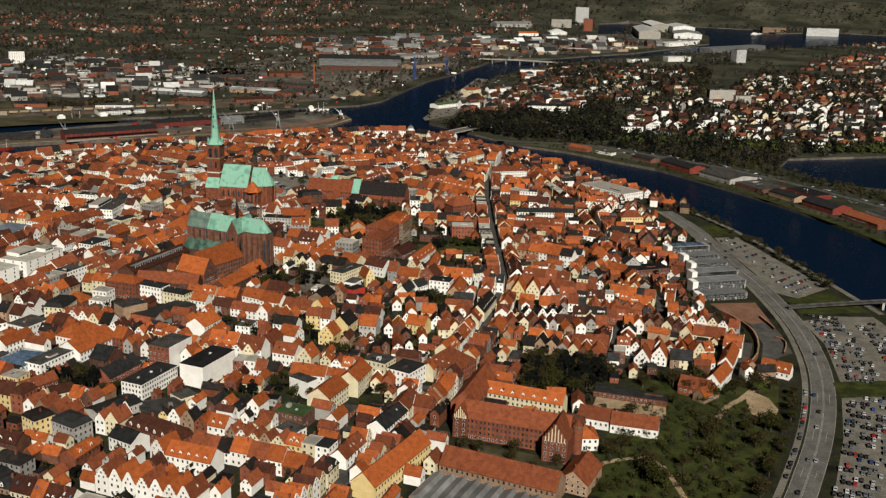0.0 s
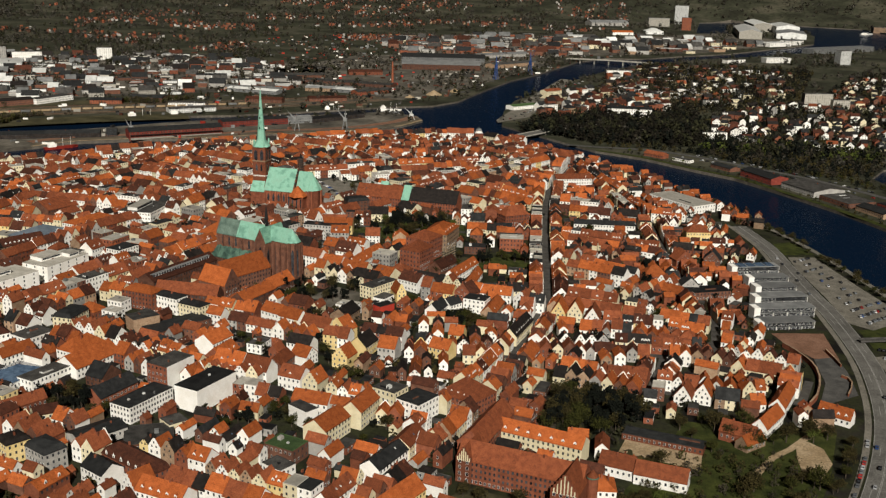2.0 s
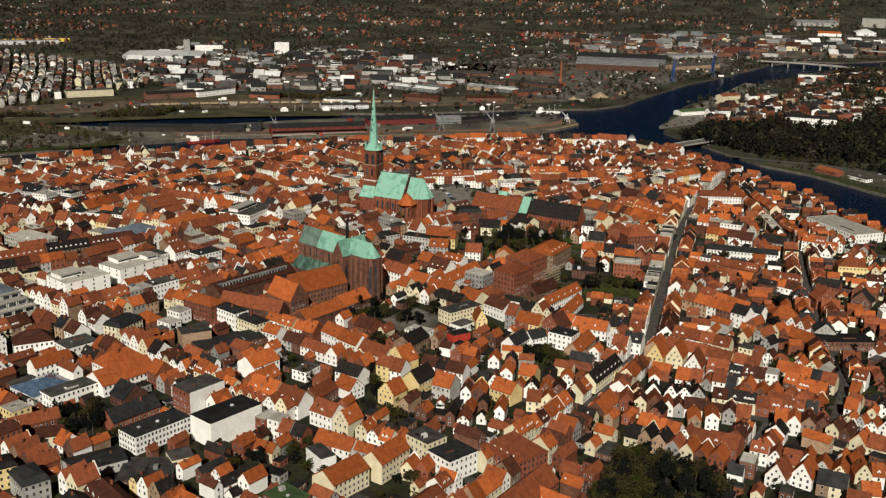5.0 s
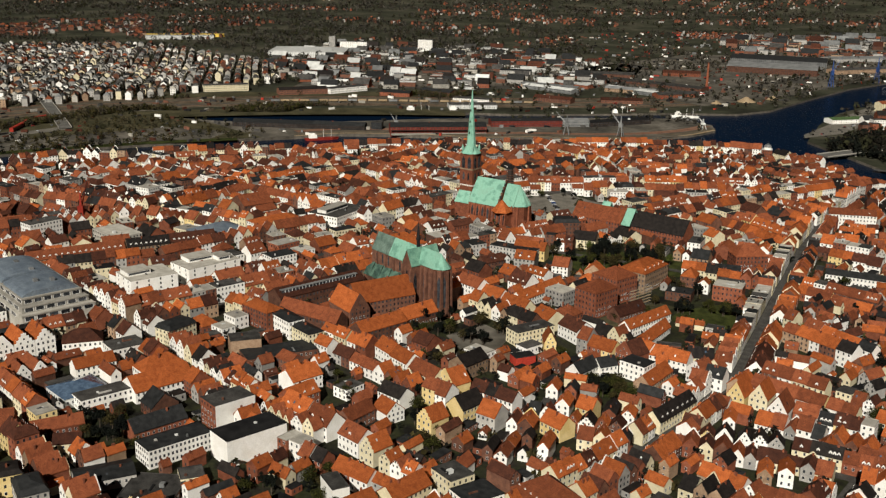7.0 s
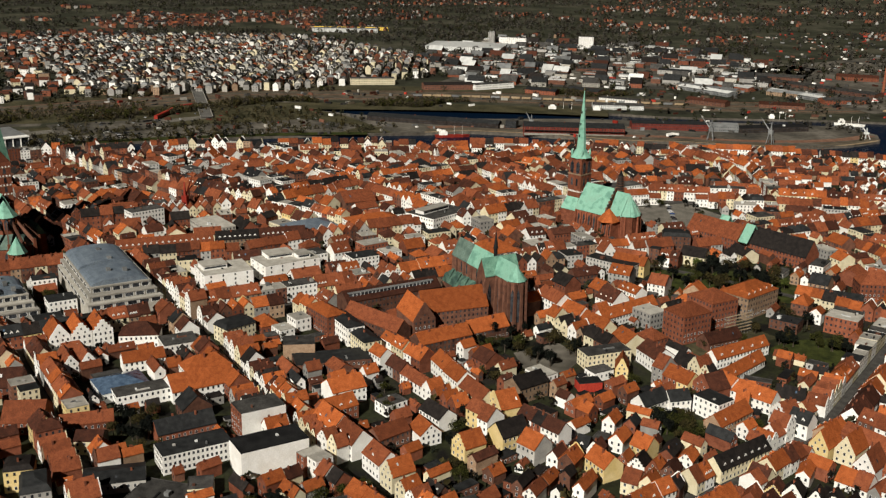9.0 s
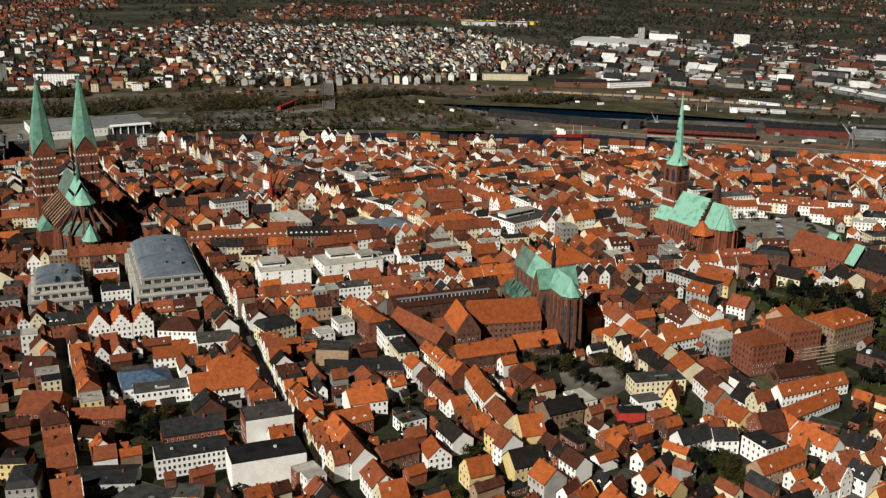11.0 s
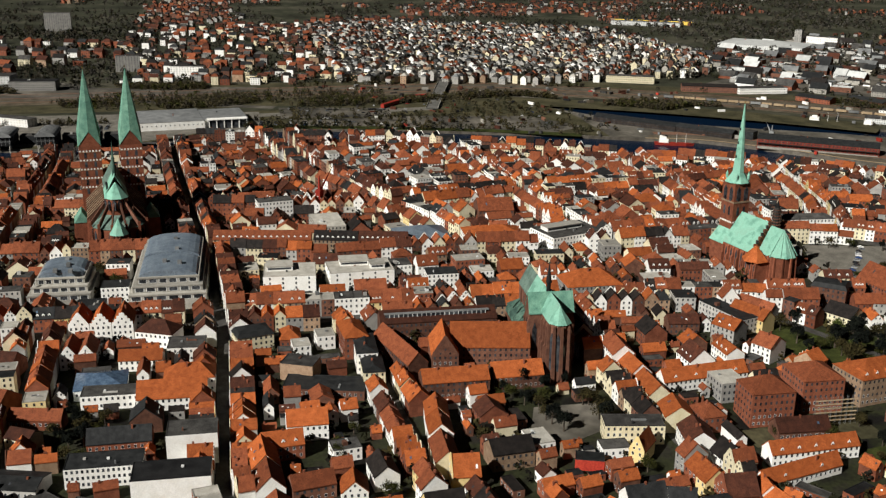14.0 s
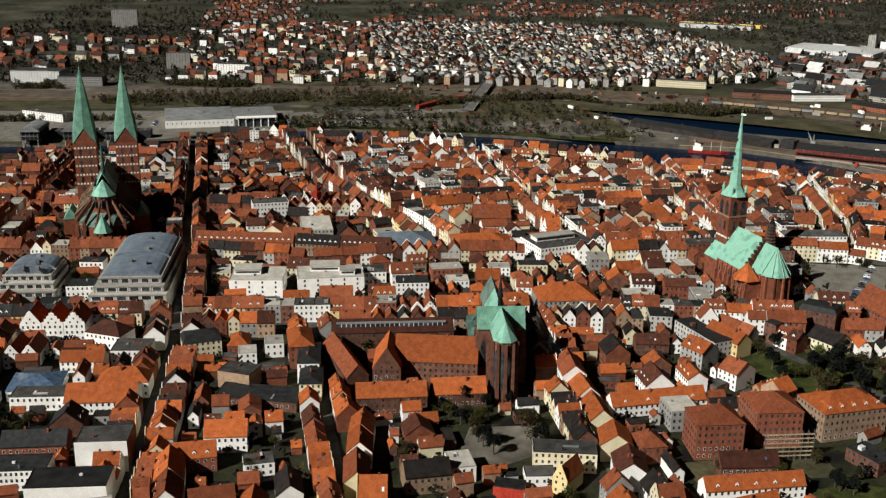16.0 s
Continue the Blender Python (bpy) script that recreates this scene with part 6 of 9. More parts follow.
garden_wall([(-88, 739), (-80, 732), (-72, 723), (-66, 715), (-61, 705), (-57, 692), (-54.5, 677), (-53.5, 662), (-55, 649)], 3.2, 0.9, "curved brick wall with pale coping round the yard")
garden_wall([(-62, 745), (-55, 733), (-49, 722)], 2.2, 0.7, "short straight brick wall beside the yard")
garden_wall([(-46, 705), (-42, 703), (-39, 697), (-38, 688), (-38, 676)], 1.8, 0.6, "low curved ramp wall of dark brick")


def stepped_gable(t, x, y, deg, w, d, e, rise):
    """A cross wing with a stepped brick gable and pale blind strips."""
    z = G(x, y)
    f = Frame(x, y, z, deg)
    hw = w / 2
    t.part("wing", lambda b: f.prism(b, [(-hw, -3), (hw, -3), (hw, e), (0, e + rise), (-hw, e)], -d / 2, d / 2, "brick_red"))
    sl = rise / hw
    t.part("wing_roof", lambda b: f.prism(b, [(-hw - 0.3, e - 0.3 * sl), (0, e + rise), (hw + 0.3, e - 0.3 * sl), (hw + 0.3, e - 0.3 * sl + 0.4), (0, e + rise + 0.4), (-hw - 0.3, e - 0.3 * sl + 0.4)], -d / 2, d / 2, "tile_red"))
    n = 5
    pr = [(-hw, -3), (hw, -3)]
    for i in range(n):
        pr += [(hw * (1 - i / n), e + rise * (i + 0.8) / n), (hw * (1 - (i + 1) / n) + (0.5 if i == n - 1 else 0), e + rise * (i + 0.8) / n)]
    pr += [(-q, c) for q, c in reversed(pr[2:])]
    t.part("gable_front", lambda b: f.prism(b, pr, -d / 2 - 0.5, -d / 2 - 0.003, "brick_red"))
    for i in range(7):
        q = (i - 3) * w / 8
        top = e + rise * (1 - abs(q) / hw) - 0.6
        t.part("blind_strip", lambda b: f.box(b, q - 0.28, q + 0.28, -d / 2 - 0.58, -d / 2 - 0.505, e - 1.0, top, "plaster_cream"), "pale plastered blind strip")
    windows(t, f, -hw, hw, -d / 2 - 0.5, -1, e, 4, 2.6, 1.4, 1.7)


t = Thing("court_school", -130, 474, G(-130, 474), "stepped brick gable wing of the old school", "school", most=24)
stepped_gable(t, -130.5, 472, 5, 13, 18, 12.5, 9)
t.finish()
t = Thing("court_school", -186, 482, G(-186, 482), "stepped brick gable wing of the old school", "school", most=24)
stepped_gable(t, -184, 476.5, 5, 8, 17, 12.5, 6)
t.finish()
t = Thing("stair_tower", -122, 480, G(-122, 480), "round brick stair tower with dark cap", "tower")
f = Frame(-122.5, 479, G(-122, 480), 0)
o = Buf()
f.cone(o, 0, 0, -2, 15, 2.6, 2.6, "brick_red", 12)
t.add("shaft", o)
o = Buf()
f.cone(o, 0, 0, 15, 15.6, 3.0, 2.9, "copper_dark", 12)
f.cone(o, 0, 0, 15.6, 19, 2.9, 0, "tile_red", 12)
t.add("cap", o)


# roof details: copper strips on the hospital, the glazed roof band, scaffolding on the school
for xx in (-474, -500):
    z = G(xx, 908)
    t = Thing("copper_patch", xx, 907, z, "green copper strip across the hospital roof", "roof strip")
    f = Frame(xx, 907, z, 10)
    o = Buf()
    f.prism(o, [(-9.6, 8.6), (0, 20.9), (9.6, 8.6), (9.6, 9.2), (0, 21.5), (-9.6, 9.2)], -4, 4, "copper_green", "a")
    t.add("sheet", o)
z = G(-490, 608)
t = Thing("roof_glazing", -490, 608, z, "white framed glazed band on the wing's roof", "glazing")
f = Frame(-490, 608, z, 90)
for i in range(22):
    o = Buf()
    a = -29 + 2.6 * i
    f.box(o, a - 1.15, a + 1.15, -4.6, -4.2, 13.1, 14.9, "pane")
    f.box(o, a + 1.15, a + 1.45, -4.7, -4.2, 13.0, 15.0, "frame_white")
    t.add("pane", o)
o = Buf()
f.box(o, -30.5, 29, -4.6, 2, 15.0, 15.25, "sheet_grey")
t.add("cover", o, "grey metal roof over the glazing")
z = G(-383, 779)
t = Thing("scaffold", -366, 779, z, "grey scaffolding with plank decks on the school front", "scaffolding")
f = Frame(-366, 779, z, 90)
for k in range(6):
    o = Buf()
    f.box(o, -11, 11, -6.6, -5.5, 1.8 + 2.1 * k, 1.95 + 2.1 * k, "sand")
    t.add("plank_deck", o)
for i in range(9):
    for b in (-6.6, -5.5):
        o = Buf()
        a = -11 + 2.75 * i
        f.box(o, a - 0.06, a + 0.06, b - 0.06, b + 0.06, -0.5, 14.5, "sheet_grey")
        t.add("pole", o)


# ---- harbour, railway and far industry ----
def tower_crane(x, y, turn, h, jib, m, label):
    z = G(x, y)
    t = Thing("harbour_crane", x, y, z, label, "crane", "harbour cranes")
    f = Frame(x, y, z, turn)
    for sa in (-3.5, 3.5):
        for sb in (-3.5, 3.5):
            o = Buf()
            o.add([f.p(sa + e, sb + g2, 0) for e, g2 in ((-.4, -.4), (.4, -.4), (.4, .4), (-.4, .4))] + [f.p(sa * 0.45 + e, sb * 0.45 + g2, h * 0.45) for e, g2 in ((-.4, -.4), (.4, -.4), (.4, .4), (-.4, .4))], BOX, m)
            t.add("leg", o)
    o = Buf()
    f.box(o, -2.6, 2.6, -2.2, 2.2, h * 0.45, h * 0.62, m)
    t.add("cab", o)
    o = Buf()
    f.cone(o, 0, 0, h * 0.62, h, 1.4, 0.5, m, 4)
    t.add("mast", o)
    o = Buf()
    p0, p1 = f.p(2, 0, h * 0.6), f.p(jib, 0, h * 1.25)
    o.add([(p0[0], p0[1] - .8, p0[2]), (p0[0], p0[1] + .8, p0[2]), (p0[0], p0[1], p0[2] + 2), (p1[0], p1[1], p1[2])], [(0, 1, 3), (1, 2, 3), (2, 0, 3), (0, 2, 1)], m)
    t.add("jib", o)


tower_crane(-800, 1283, 200, 26, 16, "sheet_grey", "grey quay crane on four legs")
tower_crane(-845, 1230, 215, 24, 15, "sheet_grey", "grey quay crane on four legs")
tower_crane(-1010, 1082, 230, 18, 8, "sheet_grey", "grey quay crane on four legs")
tower_crane(-775, 1425, 160, 14, 18, "sheet_white", "pale quay crane with lowered jib")
tower_crane(-905, 1985, 60, 48, 20, "crane_blue", "tall blue shipyard crane")
tower_crane(-885, 2110, 80, 48, 20, "crane_blue", "tall blue shipyard crane")


gate = landmark("city_gate", "low stepped brick gate tower with pale domed cap", -598, 1302, 11, 11, 30, 13, 0, "flat", "brick_red", "sheet_white", category="gate tower")
f = Frame(-598, 1302, G(-598, 1302), 30)
gate.part("drum", lambda b: f.cone(b, 0, 0, 13, 16, 4.2, 4.0, "plaster_white", 12), "white drum")
gate.part("dome", lambda b: (f.cone(b, 0, 0, 16, 18.4, 4.6, 3.0, "sheet_grey", 12), f.cone(b, 0, 0, 18.4, 19.6, 3.0, 0.8, "sheet_grey", 12), f.cone(b, 0, 0, 19.6, 22, 0.5, 0.0, "sheet_grey", 8)), "pale grey domed cap")
tower_crane(-763, 561, 140, 30, 22, "sheet_red", "red builder's crane above the roofs")


def ship(x, y, deg, length, hull, label, top="plaster_white"):
    t = Thing("ship", x, y, 0, label, "ship", "moored ships")
    f = Frame(x, y, 0, deg)
    o = Buf()
    hl, hb = length / 2, length * 0.085
    pl = [(-hl, -hb * .8), (hl * .6, -hb), (hl, 0), (hl * .6, hb), (-hl, hb * .8)]
    o.add([f.p(a * .94, b * .8, -1) for a, b in pl] + [f.p(a, b, 3) for a, b in pl], [(4, 3, 2, 1, 0), (5, 6, 7, 8, 9)] + [(i, (i + 1) % 5, 5 + (i + 1) % 5, 5 + i) for i in range(5)], hull)
    t.add("hull", o)
    o = Buf()
    f.box(o, -hl * .75, -hl * .3, -hb * .7, hb * .7, 3.0, 7, top)
    f.box(o, -hl * .65, -hl * .4, -hb * .5, hb * .5, 7, 9, top)
    t.add("deckhouse", o)
    for a in (hl * .1, hl * .55):
        o = Buf()
        f.cone(o, a, 0, 3, 14, .25, .12, top, 6)
        t.add("mast", o)


ship(-1019, 971, 70, 44, "sheet_red", "red moored lightship with white deckhouse")
ship(-1120, 1212, 52, 50, "plaster_white", "white moored passenger boat")
ship(-1085, 1262, 52, 44, "sheet_red", "red and white moored cargo boat")
ship(-860, 1500, 40, 40, "plaster_white", "white moored barge by the quay")
ship(-930, 1440, 48, 34, "felt", "grey barge moored at the quay")
ship(-470, 4160, 80, 120, "plaster_white", "white ferry at the far quay")

RAIL = [(-1330, -80), (-1345, 300), (-1370, 620), (-1375, 800), (-1325, 930), (-1262, 1055), (-1190, 1165), (-1100, 1275), (-1010, 1390), (-930, 1520), (-900, 1600)]
QUAY_EDGE = [(-1042, 945), (-1026, 1002), (-984, 1052), (-946, 1088), (-888, 1128), (-848, 1181), (-805, 1231), (-776, 1293), (-756, 1368), (-758, 1430)]
ribbon("quay", [(x - 3, y + 2) for x, y in QUAY_EDGE], 2.4, "sand", 0.12, "pale stone quay edge with bollards", "quay")
ribbon("quay", [(x - 13, y + 10) for x, y in QUAY_EDGE], 6.5, "rail_bed", 0.1, "brown ballast with crane rails", "quay")
ribbon("quay", [(x - 30, y + 22) for x, y in QUAY_EDGE], 8, "red_gravel", 0.08, "reddish paved loading strip", "quay")
ribbon("parking_lot", [(-1226, 440), (-1238, 523), (-1243, 582), (-1253, 675), (-1262, 738)], 11, "paving", 0.12, "broad pale road and parking strip by the river", "road")
ribbon("lawn", [(-1165, 520), (-1150, 600), (-1135, 680), (-1105, 790), (-1070, 880)], 9, "lawn", 0.1, "green bank with trees by the river", "lawn")
ribbon("rail_yard", [(x - 46, y + 30) for x, y in RAIL], 46, "rail_bed", 0.06, "brown gravel railway yard", "railway yard")
ribbon("embankment", [(x + 36, y - 24) for x, y in RAIL[:8]], 30, "scrub", 0.05, "rough brown scrub beside the railway", "scrub")
ribbon("embankment", [(x - 112, y + 74) for x, y in RAIL[:8]], 24, "scrub", 0.05, "rough brown scrub behind the railway", "scrub")
for k in range(8):
    ribbon("railway_track", [(x - 10 - 11 * k, y + 5 + 7 * k) for x, y in RAIL], 1.7, "rail_bed" if k % 3 == 0 else ("red_gravel" if k % 3 == 1 else "asphalt"), 0.2 + 0.02 * k, "pale ballast strip with railway tracks", "railway track")
for k in range(26):
    i = 5 + k // 9
    s = (k % 9) / 9
    (xa, ya), (xb, yb) = RAIL[i], RAIL[i + 1]
    x, y = xa + (xb - xa) * s - 43, ya + (yb - ya) * s + 26
    dg = math.degrees(math.atan2(yb - ya, xb - xa))
    t = Thing("freight_wagon", x, y, G(x, y) + 0.3, "ochre freight wagon standing on the tracks", "wagon", "freight train")
    f = Frame(x, y, G(x, y) + 0.3, dg)
    o = Buf()
    f.box(o, -6.5, 6.5, -1.4, 1.4, 1.0, 3.8, "sand" if k % 4 else "sheet_grey")
    t.add("body", o)
    for a in (-4, 4):
        o = Buf()
        f.box(o, a - 1.3, a + 1.3, -1, 1, -0.1, 1.0, "rubber")
        t.add("bogie", o)


lay("car_park", [(-1152, 560), (-1200, 560), (-1212, 720), (-1195, 850), (-1120, 900), (-1088, 850), (-1118, 760), (-1142, 650)], "works_ground", 0.07, "pale gravel car park by the river", "car park")
lay("truck_yard", [(-1212, 545), (-1288, 545), (-1272, 688), (-1212, 680)], "works_ground", 0.14, "pale gravel yard across the river", "yard")
lay("forecourt", [(-1080, 150), (-1084, 380), (-1142, 462), (-1150, 520), (-1262, 520), (-1262, 150)], "paving", 0.05, "pale paved forecourt round the concert hall", "pavement")
ribbon("road", [(-1400, 150), (-1420, 215), (-1385, 300), (-1330, 420), (-1290, 540)], 9, "works_ground", 0.16, "pale dusty road beside the railway", "road")
lay("station_yard", [(-1395, 40), (-1385, 330), (-1420, 520), (-1462, 520), (-1475, 300), (-1560, 210), (-1560, 60)], "works_ground", 0.1, "bare pale station forecourt", "yard")
TRAIN = [(-1268, 676), (-1300, 700), (-1322, 715), (-1338, 730), (-1345, 750)]
for (xa, ya), (xb, yb) in zip(TRAIN, TRAIN[1:]):
    x, y, L = (xa + xb) / 2, (ya + yb) / 2, math.hypot(xb - xa, yb - ya)
    t = Thing("railway_carriage", x, y, G(x, y) + 0.3, "red railway carriage standing on a curve", "carriage", "red train")
    f = Frame(x, y, G(x, y) + 0.3, math.degrees(math.atan2(yb - ya, xb - xa)))
    o = Buf()
    f.prism(o, [(-2.4, 0.6), (2.4, 0.6), (2.4, 4.6), (1.7, 5.4), (-1.7, 5.4), (-2.4, 4.6)], -L / 2 + 0.5, L / 2 - 0.5, "sheet_red", "a")
    t.add("body", o)
    o = Buf()
    f.box(o, -L / 2 + 1.5, L / 2 - 1.5, -2.44, 2.44, 2.6, 3.7, "pane")
    t.add("window_band", o)
    for a in (-L / 2 + 3, L / 2 - 3):
        o = Buf()
        f.box(o, a - 1.4, a + 1.4, -1.2, 1.2, -0.2, 0.6, "rubber")
        t.add("bogie", o)


def deck_bridge(name, pa, pb, hw, za, zb, label, piers=4, rail="concrete", slab="road_light"):
    L = math.hypot(pb[0] - pa[0], pb[1] - pa[1])
    dg = math.degrees(math.atan2(pb[1] - pa[1], pb[0] - pa[0]))
    t = Thing(name, pa[0], pa[1], 0, label, "bridge")
    f = Frame(pa[0], pa[1], 0, dg)
    n = 8

    def strip(b0, b1, lo, hi, m):
        o = Buf()
        pts = []
        for i in range(n + 1):
            c = za + (zb - za) * i / n + 1.5 * math.sin(math.pi * i / n)
            pts += [f.p(L * i / n, b, c + k) for b, k in ((b0, lo), (b1, lo), (b1, hi), (b0, hi))]
        fs = [(0, 1, 2, 3), (4 * n + 3, 4 * n + 2, 4 * n + 1, 4 * n)]
        for i in range(n):
            fs += [(4 * i + k, 4 * i + (k + 1) % 4, 4 * i + 4 + (k + 1) % 4, 4 * i + 4 + k) for k in range(4)]
        o.add(pts, fs, m)
        return o
    t.add("deck", strip(-hw, hw, -1.0, 0, slab))
    for sg in (-1, 1):
        t.add("parapet", strip(*sorted((sg * hw, sg * (hw - 0.3))), 0.01, 1.1, rail))
    for i in range(1, piers + 1):
        o = Buf()
        a = L * i / (piers + 1)
        f.box(o, a - 1, a + 1, -hw * .8, hw * .8, -2, za + (zb - za) * i / (piers + 1) + 0.5, "concrete")
        t.add("pier", o)


deck_bridge("road_bridge", (-1255, 739), (-1572, 821), 8, 5, 6, "grey concrete road bridge over the railway", 6)
deck_bridge("road_bridge", (-570, 1375), (-520, 1560), 9, 6, 6, "grey concrete road bridge over the canal", 3)
deck_bridge("road_bridge", (-940, 2450), (-735, 2482), 9, 9, 9, "long grey road bridge across the harbour", 5)
deck_bridge("footbridge", (-45, 775), (150, 905), 1.7, 5, 6, "slender grey footbridge over the canal", 2, rail="felt", slab="felt")

landmark("exhibition_hall", "huge white-roofed market hall", -1850, 1505, 160, 105, 48, 10, 6, "hip", "sheet_white", "sheet_white", step=4.0)
landmark("warehouse", "long bright yellow warehouse", -2350, 1470, 190, 26, 61, 8, 0, "flat", "sheet_yellow", "felt", step=4.0)
landmark("warehouse", "long low white warehouse", -2300, 1430, 160, 24, 61, 9, 0, "flat", "sheet_white", "sheet_grey", step=4.0)
landmark("shipyard_hall", "grey arched shipyard hall", -1090, 2090, 170, 60, 28, 12, 7, "u", "brick_brown", "sheet_grey", step=4.0)
landmark("shipyard_hall", "long grey shipyard hall with pale front", -1140, 2190, 190, 40, 28, 16, 7, "u", "sheet_grey", "slate", step=4.0)
landmark("storage_hall", "long pale storage hall by the railway", -1169, 1541, 105, 18, 17, 6, 3, "u", "brick_pale", "sheet_grey", step=4.0)
landmark("storage_hall", "pale storage hall by the railway", -1063, 1623, 86, 16, 24, 6, 3, "u", "brick_pale", "sheet_grey", step=4.0)
landmark("storage_hall", "white fronted hall beside the tracks", -1135, 1330, 58, 20, 33, 6, 0, "flat", "plaster_white", "felt", step=4.0)
landmark("storage_hall", "low grey storage hall", -1349, 1635, 58, 24, 36, 8, 2, "u", "plaster_grey", "slate", step=4.0)
landmark("storage_hall", "dark brown storage hall", -1066, 1440, 62, 20, 22, 6, 3, "u", "brick_brown", "tile_brown", step=4.0)
landmark("storage_hall", "dark brick hall with felt roof", -1228, 1340, 56, 24, 20, 6, 3, "u", "brick_brown", "slate", step=4.0)
landmark("storage_hall", "dark hall beside the tracks", -1255, 1275, 50, 20, 33, 6, 3, "u", "brick_red", "slate", step=4.0)
landmark("storage_hall", "brown hall near the shipyard", -997, 1520, 64, 20, 46, 5, 3, "u", "brick_brown", "tile_brown", step=4.0)
landmark("storage_hall", "dark hall near the shipyard", -987, 1644, 74, 22, 67, 6, 3, "u", "brick_red", "felt", step=4.0)
landmark("storage_hall", "long pale works hall", -1109, 2441, 140, 40, 64, 8, 3, "u", "plaster_grey", "sheet_grey", step=4.0)
landmark("storage_hall", "long grey works hall", -993, 2240, 130, 30, 72, 8, 3, "u", "brick_pale", "felt", step=4.0)
landmark("storage_hall", "grey works hall with felt roof", -1220, 1760, 80, 30, 40, 7, 3, "u", "brick_brown", "felt", step=4.0)
landmark("storage_hall", "brown works hall with dark roof", -1160, 1890, 70, 30, 40, 7, 3, "u", "brick_red", "tile_brown", step=4.0)
landmark("tower_block", "striped white and dark tower block", -1757, 1752, 32, 16, 45, 27, 0, "flat", "plaster_white", "felt", step=4.0)
landmark("tower_block", "plain grey concrete tower block", -1900, 1600, 14, 14, 45, 30, 0, "flat", "plaster_grey", "felt", step=4.0)
landmark("office_block", "white block beside the market hall", -1860, 1630, 60, 18, 45, 20, 0, "flat", "plaster_white", "felt", step=4.0)
landmark("clinic", "white clinic with grey roof among trees", -511, 1662, 70, 18, 21, 14, 3, "u", "plaster_white", "slate", step=4.0)
landmark("clinic", "white clinic wing among bare trees", -540, 1752, 40, 16, 120, 14, 3, "u", "plaster_white", "slate", step=4.0)
landmark("flat_block", "white flat-roofed block among trees", -343, 1536, 36, 14, 35, 10, 0, "flat", "plaster_white", "felt", step=4.0)
landmark("flat_block", "dark flat-roofed office block among trees", -288, 1507, 32, 20, 11, 12, 0, "flat", "plaster_grey", "felt_black", step=4.0)
landmark("villa", "white villa with slate roof by the pond", -205, 1520, 18, 12, 20, 10, 5, "hip", "plaster_white", "slate", step=4.0)
landmark("villa", "white gabled villa by the pond", -160, 1532, 12, 12, 20, 10, 6, "v", "plaster_white", "slate", step=4.0)
landmark("villa", "white gabled villa by the pond", -146, 1536, 10, 12, 20, 9, 6, "v", "plaster_white", "tile_brown", step=4.0)
landmark("villa", "cream villa with slate roof by the pond", -115, 1545, 16, 12, 16, 9, 5, "hip", "plaster_cream", "slate", step=4.0)
landmark("villa", "white villa with flat slate roof by the pond", -75, 1530, 18, 13, 14, 12, 3, "hip", "plaster_white", "slate", step=4.0)
landmark("villa", "white villa with red roof by the pond", -42, 1552, 16, 13, 14, 10, 5, "hip", "plaster_white", "tile_red", step=4.0)
landmark("slab_block", "pale concrete slab block", -275, 1965, 50, 14, 33, 26, 0, "flat", "concrete", "felt", step=4.0)
landmark("slab_block", "pale concrete slab block", -238, 1975, 30, 14, 33, 17, 0, "flat", "concrete", "felt", step=4.0)
landmark("ship_shed", "huge pale shipyard shed with a stepped roof", -800, 3720, 330, 72, 107, 22, 9, "u", "concrete", "sheet_white", step=9.0)
landmark("ship_shed", "huge pale shipyard shed", -845, 4090, 230, 70, 112, 24, 8, "u", "concrete", "sheet_white", step=9.0)
landmark("ship_shed", "broad grey shipyard shed with flat roof", -665, 3760, 170, 95, 104, 16, 6, "u", "sheet_white", "sheet_grey", step=9.0)
landmark("ship_shed", "broad pale shipyard shed", -735, 4010, 180, 80, 110, 24, 7, "u", "sheet_white", "sheet_white", step=9.0)
landmark("ship_shed", "long low white quay shed", -625, 3330, 95, 40, 62, 11, 0, "flat", "plaster_white", "sheet_white", step=9.0)
landmark("ship_shed", "white quay shed with pale roof", -598, 3440, 60, 44, 70, 12, 0, "flat", "plaster_white", "sheet_grey", step=9.0)
landmark("silo", "tall white grain silo", -1167, 4190, 52, 28, 20, 70, 0, "flat", "sheet_white", "felt", step=4.0)
landmark("silo", "tall red brick grain silo", -1042, 3830, 32, 26, 20, 44, 0, "flat", "brick_red", "felt", step=4.0)
landmark("silo", "row of grey concrete grain silos", -1185, 3960, 78, 26, 25, 30, 0, "flat", "concrete", "sheet_grey", step=4.0)
landmark("quay_store", "long white quay store with flat roof", -512, 2790, 70, 24, 44, 12, 0, "flat", "plaster_white", "sheet_white", step=4.0)
landmark("quay_store", "long grey canopy hall on the far quay", -430, 3240, 270, 40, 62, 14, 0, "flat", "sheet_grey", "sheet_grey", step=9.0)
landmark("cold_store", "white windowless block by the far quay", -364, 2860, 30, 24, 44, 34, 0, "flat", "sheet_white", "felt", step=4.0)
landmark("quay_store", "low white quay hall", -598, 2705, 60, 20, 58, 8, 0, "flat", "plaster_white", "felt", step=4.0)
landmark("storage_hall", "wide grey arched harbour hall", -1350, 3850, 150, 60, 45, 12, 8, "u", "plaster_grey", "sheet_grey", step=9.0)
landmark("storage_hall", "long white-roofed harbour hall", -1205, 3150, 90, 36, 42, 8, 3, "u", "plaster_white", "sheet_white", step=9.0)
landmark("storage_hall", "pale domed harbour hall", -1075, 3550, 60, 50, 30, 10, 10, "hip", "sheet_white", "sheet_white", step=9.0)
landmark("storage_hall", "pale harbour hall with orange roof", -1140, 3420, 70, 30, 35, 9, 5, "u", "plaster_white", "tile_orange", step=9.0)
